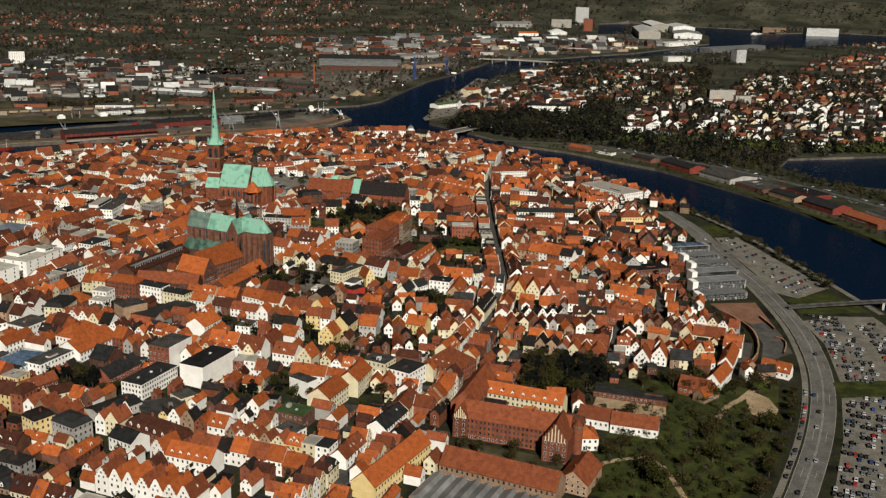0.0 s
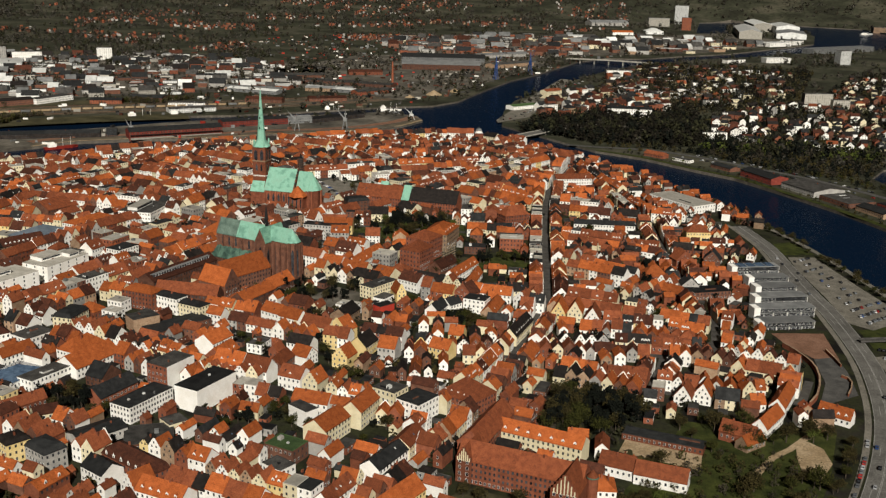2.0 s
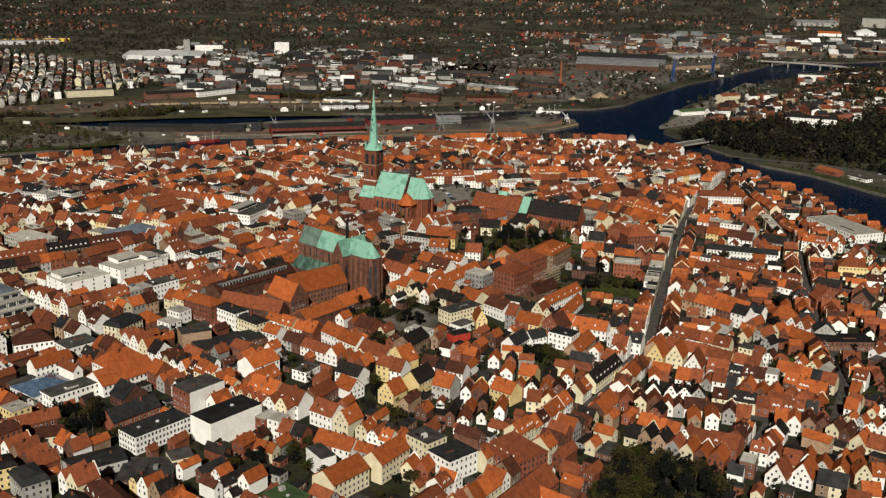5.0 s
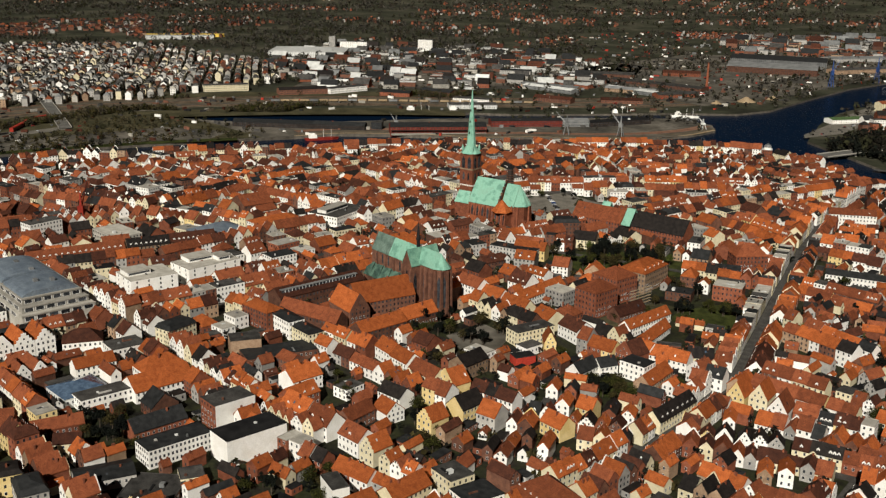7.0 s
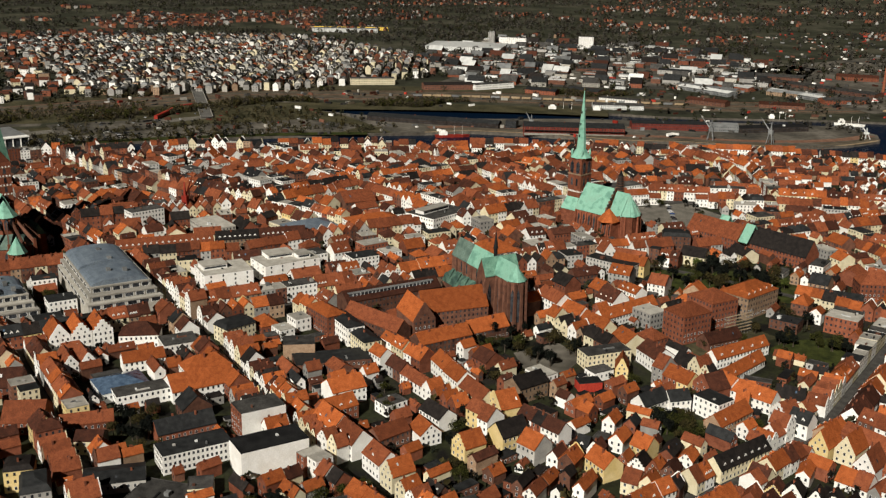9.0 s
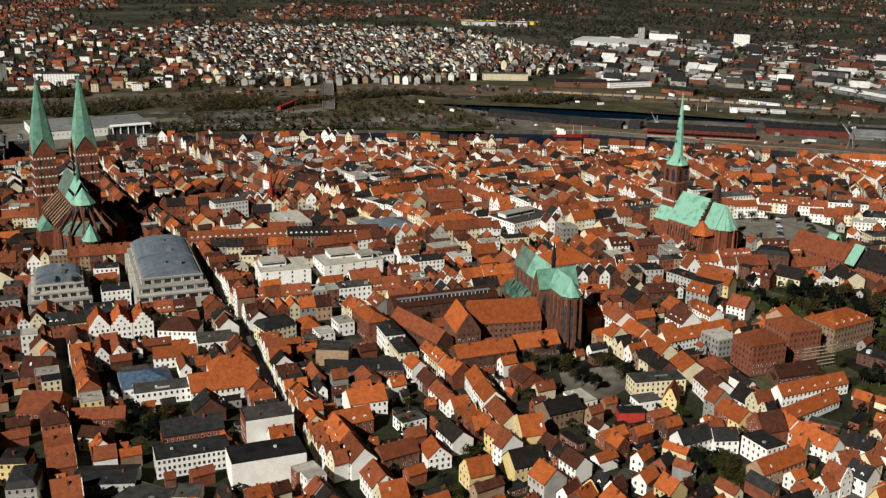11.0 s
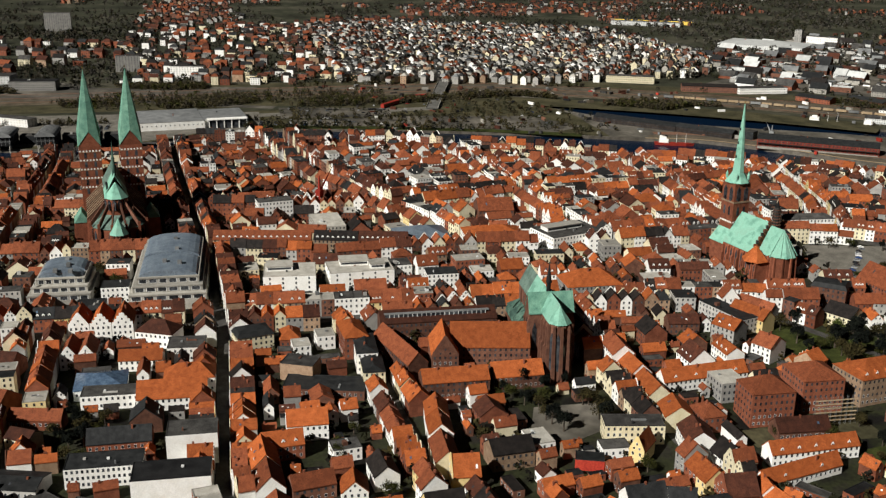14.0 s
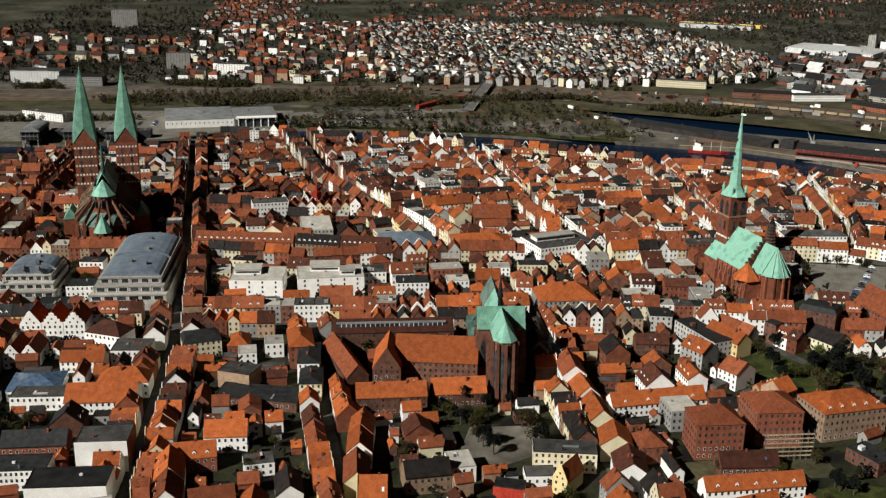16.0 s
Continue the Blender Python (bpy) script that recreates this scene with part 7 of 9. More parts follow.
landmark("cold_store", "large pale store across the bay", -250, 4290, 120, 50, 20, 26, 0, "flat", "sheet_white", "felt", step=4.0)
landmark("cold_store", "brick and grey works across the bay", -430, 4330, 90, 40, 20, 18, 0, "flat", "brick_pale", "felt", step=4.0)
landmark("station_office", "white office with flat roof", -1560, 420, 50, 18, 80, 18, 0, "flat", "plaster_white", "felt", step=4.0)
landmark("station_office", "pale and dark glass office block", -1500, 150, 70, 34, 82, 17, 0, "flat", "sheet_white", "felt", step=4.0)
landmark("station_office", "dark stepped office block", -1468, 217, 62, 26, 86, 13, 0, "flat", "plaster_grey", "felt_black", step=2.4)
landmark("slab_block", "white slab block in the suburb", -1640, 325, 14, 36, 2, 24, 0, "flat", "plaster_grey", "felt", step=4.0)
landmark("slab_block", "grey slab block far off", -2240, 127, 14, 52, 4, 38, 0, "flat", "plaster_grey", "felt", step=4.0)
landmark("customs_hall", "white quay house with flat roof", -728, 2225, 56, 30, 28, 13, 0, "flat", "plaster_white", "felt", step=4.0)
landmark("quay_hall", "low quay hall with green roof", -690, 1640, 50, 20, 66, 6, 2, "u", "plaster_white", "felt_green", step=4.0)
landmark("quay_hall", "cream quay office with red roof", -705, 1800, 40, 16, 70, 13, 3, "u", "plaster_cream", "tile_red", step=4.0)
landmark("station_office", "long white hall beside the water", -1210, 236, 62, 16, 60, 9, 0, "flat", "plaster_white", "felt", step=4.0)


def pier_hall(x, y, label):
    """A dark glazed hall on columns over the water, under a grey barrel roof."""
    z = 3.5
    t = Thing("hotel_hall", x, y, z, label, "hotel", "barrel-roofed hotel halls on the river")
    f = Frame(x, y, z, 0)
    mark_poly([f.p(a, b, 0)[:2] for a, b in ((-26, -13), (24, -13), (24, 13), (-26, 13))], 1)
    t.part("body", lambda b: f.box(b, -22, 18.6, -9.2, 9.2, 4.6, 13.5, "felt_black"), "dark glazed hall")
    t.part("plinth", lambda b: f.box(b, -22, 6, -9, 9, -3.5, 4.58, "slate"))
    t.part("roof", lambda b: barrel(f, b, -10.4, 10.4, -23, 20.4, 13.55, 4.6, "sheet_grey"), "grey metal barrel roof")
    for k in range(7):
        t.part("roof_seam", lambda b: barrel(f, b, -10.45, 10.45, -20 + 6 * k, -19.75 + 6 * k, 13.58, 4.68, "slate", 8))
    for sg in (-1, 1):
        for k in range(7):
            t.part("mullion", lambda b: f.box(b, -20 + 6 * k, -19.4 + 6 * k, *sorted((sg * 9.2, sg * 9.6)), 4.6, 13.4, "sheet_grey"))
        for k in range(3):
            t.part("column", lambda b: f.cone(b, 9 + 4.4 * k, sg * 7.6, -6, 4.55, 0.5, 0.5, "concrete", 10))
    for k in range(5):
        t.part("mullion", lambda b: f.box(b, 18.6, 18.9, -8.4 + 4.1 * k, -8.0 + 4.1 * k, 4.6, 13.4, "sheet_grey"))
    t.part("floor_edge", lambda b: f.box(b, 18.62, 19.1, -9.3, 9.3, 8.7, 9.2, "sheet_grey"))


for k in range(3):
    pier_hall(-1082, 256.5 + 43 * k, "dark glazed hotel hall with grey barrel roof on columns")
for k in range(3):
    landmark("hotel_wing", "low dark glass hotel wing between barrel-roofed halls", -1102, 278 + 43 * k, 20, 14, 90, 8.5, 0, "flat", "slate", "felt", step=2.4)
WORDS = dict(brick_dark="dark red brick", brick_pale="pale brick", plaster_white="white", brick_red="red brick", brick_brown="brown brick", plaster_grey="grey plastered", felt="flat grey", slate="slate", tile_red="red tiled")
# sheds along the canal's far bank
for x, y, w, d, dg, e, r, kd, wl, rf in ((-368, 1352, 30, 12, -20, 4, 3, "u", "brick_red", "tile_red"), (-330, 1342, 26, 10, -24, 3.5, 0, "flat", "plaster_white", "felt"), (-272, 1322, 34, 16, -34, 4, 2, "u", "brick_brown", "slate"),
                                         (-218, 1285, 56, 24, -40, 7, 3, "u", "brick_dark", "slate"), (-158, 1252, 54, 42, -40, 6, 3, "u", "plaster_grey", "felt"), (-116, 1214, 44, 36, -40, 5, 0, "flat", "brick_brown", "felt"),
                                         (-82, 1178, 40, 20, -42, 5, 2.5, "u", "brick_pale", "slate"), (-62, 1204, 44, 24, -42, 5, 0, "flat", "brick_dark", "slate"), (-40, 1142, 46, 26, -44, 6, 4, "u", "brick_dark", "slate"),
                                         (2, 1098, 50, 22, -46, 5, 3, "u", "brick_red", "tile_red"), (22, 1128, 40, 26, -46, 5, 0, "flat", "plaster_grey", "felt"), (46, 1046, 52, 22, -50, 5, 3, "u", "brick_brown", "slate"), (84, 990, 50, 22, -54, 5, 3, "u", "brick_red", "felt")):
    landmark("canal_shed", "low %s shed with %s roof on the canal bank" % (WORDS[wl], WORDS[rf]), x, y, w, d, dg, e, r, kd, wl, rf, group="canal sheds")
ribbon("road", [(-500, 1365), (-460, 1372), (-389, 1392), (-317, 1380), (-245, 1352), (-166, 1318), (-58, 1244), (60, 1140), (150, 1030)], 4.5, "asphalt", 0.15, "grey asphalt road behind the canal sheds", "road")
lay("quay", [(-655, 1480), (-640, 1560), (-665, 1660), (-720, 1850), (-770, 2080), (-805, 2090), (-752, 1850), (-722, 1716), (-690, 1594), (-668, 1500)], "paving", 0.2, "pale paved quay with parked cars", "quay")
ribbon("lawn", [(-447, 1349), (-383, 1338), (-296, 1297), (-249, 1279), (-177, 1224), (-106, 1164), (-38, 1095), (21, 1023), (130, 856)], 4.5, "lawn", 0.1, "green grass bank along the canal", "lawn")
ribbon("path", [(-240, 1128), (-165, 1056), (-108, 990), (-60, 922), (-28, 872), (20, 795)], 2.5, "paving", 0.16, "pale quayside path along the canal", "path")

# the concert hall's glazed foyer: dark glass between white fins under a slab
t = Thing("glass_foyer", -1163, 482.6, G(-1163, 482), "dark glass foyer with white fins beside the hall", "building")
f = Frame(-1163, 482.6, G(-1163, 482), 99)
o = Buf()
f.box(o, -21, 21, -4, 4, -2, 10.2, "pane")
t.add("glass_wall", o, "dark curtain wall of glass")
for k in range(6):
    o = Buf()
    f.box(o, -21.5 + 8.5 * k, -20.5 + 8.5 * k, -5.2, -4.0, -2, 10.2, "plaster_white")
    t.add("fin", o)
o = Buf()
f.box(o, -22.5, 22.5, -6, 4.5, 10.21, 11.2, "plaster_white")
t.add("roof_slab", o)

# ---- the old town's houses ----
rt = random.Random(11)
quarter = {}


def mass(x, y):
    k = "near" if x > -520 else "far"
    return quarter.setdefault(k, Mass())


WALLS = ["brick_red"] * 3 + ["brick_brown"] * 2 + ["brick_pale", "plaster_grey"] + ["plaster_white"] * 4 + ["plaster_cream"] * 2
FACADES = ["plaster_white"] * 8 + ["plaster_cream"] * 5 + ["brick_red"] * 4 + ["brick_brown"] * 2 + ["plaster_yellow", "plaster_grey", "brick_pale"]
BRIGHT = ["plaster_white"] * 6 + ["plaster_cream"] * 3
DULL = ["brick_red"] * 6 + ["brick_brown"] * 4 + ["plaster_grey"] * 3 + ["brick_pale"] * 2 + ["plaster_cream"] * 2 + ["plaster_white"] * 2
ROOFS = ["tile_orange"] * 11 + ["tile_red"] * 9 + ["tile_brown"] * 3 + ["tile_dark"] * 3 + ["slate"]
ROOFS_OLD = ["tile_orange"] * 2 + ["tile_red"] * 14 + ["tile_brown"] * 8 + ["tile_dark"] * 3 + ["slate"]
ROOFS_QUAY = ["tile_brown"] * 5 + ["tile_red"] * 4 + ["tile_dark"] * 3 + ["slate"] * 3 + ["tile_orange"]
rq = random.Random(5)
ROOFS_WEST = ["tile_orange"] * 7 + ["tile_red"] * 13 + ["tile_brown"] * 5 + ["tile_dark"] * 3 + ["slate"] * 1
WORD = dict(brick_red="red brick", brick_brown="brown brick", brick_pale="pale brick", plaster_grey="grey plastered", plaster_white="white plastered", plaster_cream="cream plastered", plaster_yellow="yellow plastered",
            tile_orange="orange tiled", tile_red="red tiled", tile_brown="brown tiled", tile_dark="dark tiled", felt="flat grey felt", slate="slate grey", felt_black="black felt", concrete="pale concrete")
KINDS = dict(v="gable-fronted", u="eaves-fronted", flat="flat-roofed", hip="hipped", mansard="mansard-roofed")
things = 0


def roofs_at(x, y):
    return ROOFS if x > -470 else ROOFS_OLD if x < -600 and y < 640 else ROOFS_WEST


def town_house(x, y, w, d, deg, e, r, kind, wall, roof, facade=None, **k):
    global things
    mark_poly(corners(x, y, w, d, deg), 1)
    near = -345 < x < -95 and 425 < y < 760 and things < 300
    if near:
        things += 1
        label = "%s %s town house with %s roof" % (WORD[facade or wall], KINDS[kind], WORD[roof])
        t = Thing("house", x, y, G(x, y), label, "house", "old town houses", 5)
    else:
        t = mass(x, y)
    house(t, x, y, w, d, deg, e, r, kind, wall, roof, facade, rnd=rt, **k)
    if near:
        t.finish()


for si, (hw, line) in enumerate(STREETS):
    for sg in (1, -1):
        for (xa, ya), (xb, yb) in zip(line, line[1:]):
            L = math.hypot(xb - xa, yb - ya)
            ux, uy = (xb - xa) / L, (yb - ya) / L
            s = 1.0
            d0, e0 = rt.uniform(9, 12), rt.uniform(7.5, 10.5) if xa < -400 else rt.uniform(6.5, 9) if xa < -280 or ya < 520 else rt.uniform(4.6, 6.8)
            big = xa < -240
            run = 0
            while s < L - 5:
                if run <= 0:
                    # a run of neighbours shares its height, depth and roof form
                    run = rt.choice((1, 1, 2, 3, 4, 5)) if big else rt.choice((1, 1, 2, 3))
                    k, e, rf0 = rt.random(), e0 + rt.uniform(-1.6, 1.8), rt.choice(roofs_at(xa, ya))
                    pitch = rt.uniform(0.8, 1.05)
                if (si, sg) == (1, -1) and xa > -510:
                    k = 0.1 if rt.random() < 0.75 else 0.6
                w = rt.uniform(6.0, 11.5) if big and k > 0.2 else rt.uniform(5.4, 8.5)
                d = d0 + rt.uniform(-0.3, 0.3)
                placed = False
                for dd in (d, 9.0, 7.0):
                    off = hw + 0.4 + dd / 2
                    x, y = xa + ux * (s + w / 2) - uy * off * sg, ya + uy * (s + w / 2) + ux * off * sg
                    deg = math.degrees(math.atan2(uy, ux)) + (0 if sg > 0 else 180)
                    if is_free(x, y, w, dd, deg, 0.5):
                        eh = e + rt.uniform(-0.35, 0.35)
                        fac = rt.choice(BRIGHT if ((si, sg) in ((1, -1), (0, 1), (3, -1)) and (x > -560 or rt.random() < 0.45)) or (xa < -540 and y > 600 and rt.random() < 0.6) else DULL if x < -590 and y < 600 else FACADES)
                        wl = rt.choice(WALLS)
                        rf = rf0 if rt.random() < 0.7 else rt.choice(roofs_at(x, y))
                        quay = rq.random() if x < -955 else 1.0
                        if quay < 1.0:
                            # taller merchants' houses of many shapes along the water
                            eh, rf = eh + rq.uniform(0, 4), rq.choice(ROOFS_QUAY)
                        if k < (0.22 if big else 0.36) or quay < 0.35:
                            town_house(x, y, w, dd, deg, eh, w / 2 * rt.uniform(1.0, 1.3), "v", wl, rf, fac)
                        elif k < (0.84 if -640 < xa < -470 else 0.93):
                            town_house(x, y, w, dd, deg, eh, dd / 2 * pitch, "u", fac, rf, dormers=rt.choice((0, 0, 1, 2, 3)))
                        elif k < (0.9 if big else 0.95):
                            town_house(x, y, w, dd, deg, eh + 1, 4.2, "mansard", fac, rt.choice(("tile_dark", "slate", "tile_brown", "tile_red")), dormers=rt.choice((1, 2)))
                        else:
                            town_house(x, y, w, dd, deg, eh + 2.5, 0, "flat", fac, rt.choice(("felt", "concrete", "slate", "concrete")))
                        placed = True
                        break
                run -= 1
                s += w + 0.05 if placed else 2.0
# larger halls, stores and offices in the courts of the inner town
for attempt in range(2200):
    x, y = rt.uniform(-1000, -330), rt.uniform(300, 1050)
    i, j = int((x - X0) / 10), int((y - Y0) / 10)
    w, d = rt.uniform(10, 20), rt.uniform(9, 15)
    deg = TURNED[i, j] + rt.choice((0, 0, 90, 180))
    if OCC[int(x - X0), int(y - Y0)] or not is_free(x, y, w + 1, d + 1, deg, 0):
        continue
    k = rt.random()
    if k < (0.5 if -640 < x < -480 else 0.26):
        town_house(x, y, w, d, deg, rt.uniform(6, 12), 0, "flat", rt.choice(("plaster_white", "plaster_white", "plaster_white", "plaster_cream", "plaster_grey", "brick_brown", "brick_red")), rt.choice(("felt", "slate", "felt_black", "concrete", "concrete", "concrete")))
    elif k < 0.9:
        town_house(x, y, w, d, deg, rt.uniform(6, 9), d / 2 * rt.uniform(0.6, 0.9), "u", rt.choice(WALLS), rt.choice(roofs_at(x, y)), dormers=rt.choice((0, 2, 3)))
    else:
        town_house(x, y, w, d, deg, rt.uniform(5, 9), d / 2 * 0.8, "hip", rt.choice(WALLS), rt.choice(roofs_at(x, y)))
# back houses, wings and sheds in the courts
for attempt in range(48000):
    x, y = rt.uniform(-1090, -40), rt.uniform(260, 1390)
    i, j = int((x - X0) / 10), int((y - Y0) / 10)
    if OCC[int(x - X0), int(y - Y0)]:
        continue
    late = attempt > 24000
    w, d = (rt.uniform(4.6, 7.2), rt.uniform(7, 15)) if not late else (rt.uniform(3.2, 5.2), rt.uniform(4, 8))
    deg = TURNED[i, j] + rt.choice((0, 0, 0, 90, 180))
    if not is_free(x, y, w + (0.7 if not late else 2.4), d + (0.9 if not late else 2.4), deg, 0):
        continue
    k = rt.random()
    e = rt.uniform(4.5, 7.5) if not late else rt.uniform(2.6, 4.5)
    wl = rt.choice(WALLS)
    if k < 0.78:
        town_house(x, y, w, d, deg, e, w / 2 * rt.uniform(0.8, 1.2), "v", wl, rt.choice(roofs_at(x, y)))
    else:
        town_house(x, y, w, d, deg, min(e, rt.uniform(3, 4.5)), 0, "flat", rt.choice(("brick_red", "brick_brown", "plaster_grey")), rt.choice(("felt", "slate", "tile_dark", "felt_black")))
for k, ms in quarter.items():
    put("houses", ms.b, label="dense rows of old gabled houses with red tiled roofs", category="houses", kind="stuff")
    put("house_windows", ms.panes, label="dark window panes of the old town houses", category="windows", kind="stuff")

# ---- suburbs ----
rs = random.Random(23)
suburb = Mass()
SUB_W = ["plaster_grey"] * 4 + ["brick_red"] * 3 + ["brick_brown"] * 4 + ["brick_pale"] * 2 + ["plaster_cream"]
# FAR_W is dulled to stand in for the haze over far houses
FAR_W = ["brick_brown"] * 5 + ["brick_red"] * 3 + ["plaster_grey"] * 3 + ["brick_pale"]
ROOF_RED = ["tile_red"] * 3 + ["tile_brown"] * 7 + ["tile_dark"] * 5 + ["slate"] * 2
ROOF_GREY = ["slate"] * 4 + ["tile_dark"] * 6 + ["felt"] * 1 + ["tile_brown"] * 4 + ["tile_red"]
CLEAR = [[(-1480, -100), (-1480, 600), (-1440, 900), (-1360, 1150), (-1180, 1400), (-900, 1560), (-840, 1480), (-1340, 860), (-1190, 300), (-1190, -100)],
         [(-1110, 1640), (-870, 1640), (-860, 2400), (-1000, 2500), (-1400, 2250), (-1350, 1800)]]


def blocked(x, y):
    return inside(x, y, ISLAND) or inside(x, y, PENINSULA) or is_water(x, y) or any(inside(x, y, c) for c in CLEAR)


def district(poly, deg, gap, size, roofs, fill=0.9, e=(5, 8), kinds=("u", "u", "v", "hip"), walls=None, wobble=1.0):
    """Rows of houses along parallel streets inside an outline."""
    xs, ys = [p[0] for p in poly], [p[1] for p in poly]
    cx, cy = sum(xs) / len(xs), sum(ys) / len(ys)
    R = max(math.hypot(x - cx, y - cy) for x, y in poly)
    c, s = math.cos(radians(deg)), math.sin(radians(deg))
    b = -R
    while b < R:
        for side in (-1, 1):
            a = -R + rs.uniform(0, 10)
            while a < R:
                w = size * rs.uniform(0.7, 1.4)
                bb = b + side * size * 0.85 + (rs.uniform(-3, 3) + 14 * math.sin(a / 130 + b / 90)) * wobble + rs.choice((0, 0, 0, side * size * 1.3))
                x, y = cx + a * c - bb * s, cy + a * s + bb * c
                if rs.random() < (fill if fill > 0.45 else fill * 1.5) and (fill > 0.45 or noise.noise((x / 420, y / 260, 7)) > 0.06) and inside(x, y, poly) and not blocked(x, y):
                    hh = rs.uniform(*e)
                    kd = rs.choice(kinds)
                    rf = rs.choice(roofs)
                    d = size * rs.uniform(0.75, 0.95) if size < 13 or size > 13 else rs.uniform(9, 11)
                    house(suburb, x, y, w, d, deg + (0 if side < 0 else 180) + rs.uniform(-9, 9) * wobble, hh, min(w, d) * 0.42, kd, rs.choice(walls or SUB_W), rf if kd != "flat" or rf.startswith("sheet") else "felt", rnd=rs, detail=1, chimneys=0, glaze=(1, 0, 1, 0), step=3.4)
                a += w * (1.02 if fill > 0.85 else rs.uniform(1.1, 1.9))
        b += gap * rs.uniform(0.92, 1.08)


# dense pale quarter past the railway; villas to the north-east; scattered red-roofed housing far off
PALE = ["plaster_white"] * 7 + ["plaster_cream"] * 5 + ["plaster_grey"] * 5 + ["brick_red", "brick_pale", "brick_brown"]
district([(-1480, 640), (-1440, 950), (-1500, 1240), (-1760, 1330), (-2150, 1290), (-2300, 1000), (-2320, 640)], 150, 47, 10.5, ["felt"] * 5 + ["sheet_grey"] * 3 + ["slate"] * 2 + ["concrete", "tile_brown", "tile_brown", "tile_red", "tile_red"], 0.9, (8, 12.5), ("hip", "hip", "u", "mansard", "flat"), PALE + ["plaster_grey"] * 9 + ["concrete"] * 6 + ["brick_pale"] * 4 + ["brick_brown"] * 2, wobble=0.3)
district([(-1480, -100), (-1480, 330), (-2330, 330), (-2350, 200), (-2300, -100)], 68, 110, 15, ROOF_RED + ROOF_GREY, 0.42, (7, 12), ("u", "u", "hip", "flat"), PALE + ["brick_red"] * 9 + ["brick_brown"] * 5)
district([(-1480, 330), (-1480, 630), (-1900, 630), (-2320, 630), (-2330, 330)], 74, 74, 12, ROOF_GREY + ["tile_red"] * 5, 0.62, (7, 12), ("u", "u", "mansard", "hip", "flat"), PALE + ["brick_red"] * 6 + ["brick_brown"] * 4)
district([(-2300, 0), (-2350, 900), (-2300, 1350), (-3000, 1700), (-3300, 1000), (-3200, 0)], 70, 60, 10, ROOF_RED, 0.4, (5, 9), walls=FAR_W)
district([(-1750, 1900), (-1900, 2600), (-1300, 3100), (-1000, 3000), (-1150, 2500), (-1500, 2200)], 140, 52, 8.5, ROOF_RED, 0.4, (4, 8), walls=FAR_W)
district([(-2000, 1700), (-2300, 1400), (-3100, 1800), (-3600, 2600), (-2700, 3600), (-1800, 3500), (-1950, 2500)], 130, 66, 8.5, ROOF_RED, 0.26, (4, 8), walls=FAR_W)
district([(-3300, 300), (-3200, 1700), (-3700, 2400), (-4400, 1500), (-4300, 0)], 120, 70, 8, ROOF_RED, 0.2, (4, 7), walls=FAR_W)
district([(-1900, 3500), (-2700, 3600), (-3000, 4200), (-1500, 4500), (-1250, 3900), (-1300, 3200)], 110, 70, 8, ROOF_RED, 0.25, (4, 8), walls=FAR_W)
VILLA = ["plaster_white"] * 5 + ["plaster_cream"] * 3 + ["brick_red"] * 3 + ["brick_pale", "plaster_grey", "brick_brown", "brick_brown"]
ROOF_VILLA = ["slate"] * 3 + ["tile_dark"] * 5 + ["tile_brown"] * 4 + ["tile_red"]
district([(-330, 1500), (-390, 1700), (-280, 2100), (120, 2100), (260, 1680), (120, 1590), (-60, 1570)], 25, 44, 11.5, ROOF_VILLA, 0.48, (7, 11), ("hip", "u", "v"), VILLA)
district([(-280, 2100), (-300, 2500), (300, 2700), (400, 2200), (120, 2100)], 15, 52, 11, ROOF_VILLA + ["tile_red"], 0.46, (5, 8), ("u", "v"), VILLA)
district([(-640, 1560), (-690, 1800), (-660, 1990), (-520, 1900), (-480, 1760), (-560, 1580)], 60, 45, 14, ROOF_VILLA, 0.7, (8, 14), ("u", "hip", "flat"), VILLA)
district([(-200, 2750), (-150, 3200), (50, 3500), (400, 3300), (400, 2700)], 20, 70, 14, ROOF_RED, 0.5, (5, 8))
district([(-150, 3700), (-50, 4300), (400, 4300), (400, 3600)], 20, 80, 14, ROOF_RED, 0.5, (5, 8))
district([(-640, 1880), (-440, 1780), (-300, 1900), (-330, 2050), (-420, 2500), (-700, 2500), (-760, 2250)], 40, 70, 14, ROOF_VILLA, 0.46, (6, 11), ("u", "hip", "flat"), VILLA)

# industry past the railway: large flat sheds
district([(-1420, 1180), (-1250, 1420), (-1120, 1640), (-1300, 1950), (-1700, 1950), (-2000, 1650), (-1780, 1340), (-1480, 1250)], 42, 46, 22, ["felt", "slate", "slate", "sheet_grey", "tile_brown", "tile_dark", "sheet_white"], 0.62, (4, 8), ("flat", "flat", "u"), ["brick_brown", "plaster_grey", "brick_red", "concrete", "sheet_white"])
district([(-1350, 2350), (-1000, 2550), (-930, 3000), (-1300, 3200), (-1650, 2700)], 30, 64, 28, ["felt", "sheet_grey", "slate", "tile_brown"], 0.6, (6, 12), ("flat", "flat", "u"))
district([(-900, 2700), (-720, 2950), (-640, 3300), (-900, 3400), (-1150, 3100)], 40, 74, 30, ["felt", "sheet_grey", "sheet_white", "slate"], 0.55, (5, 10), ("flat", "u"))
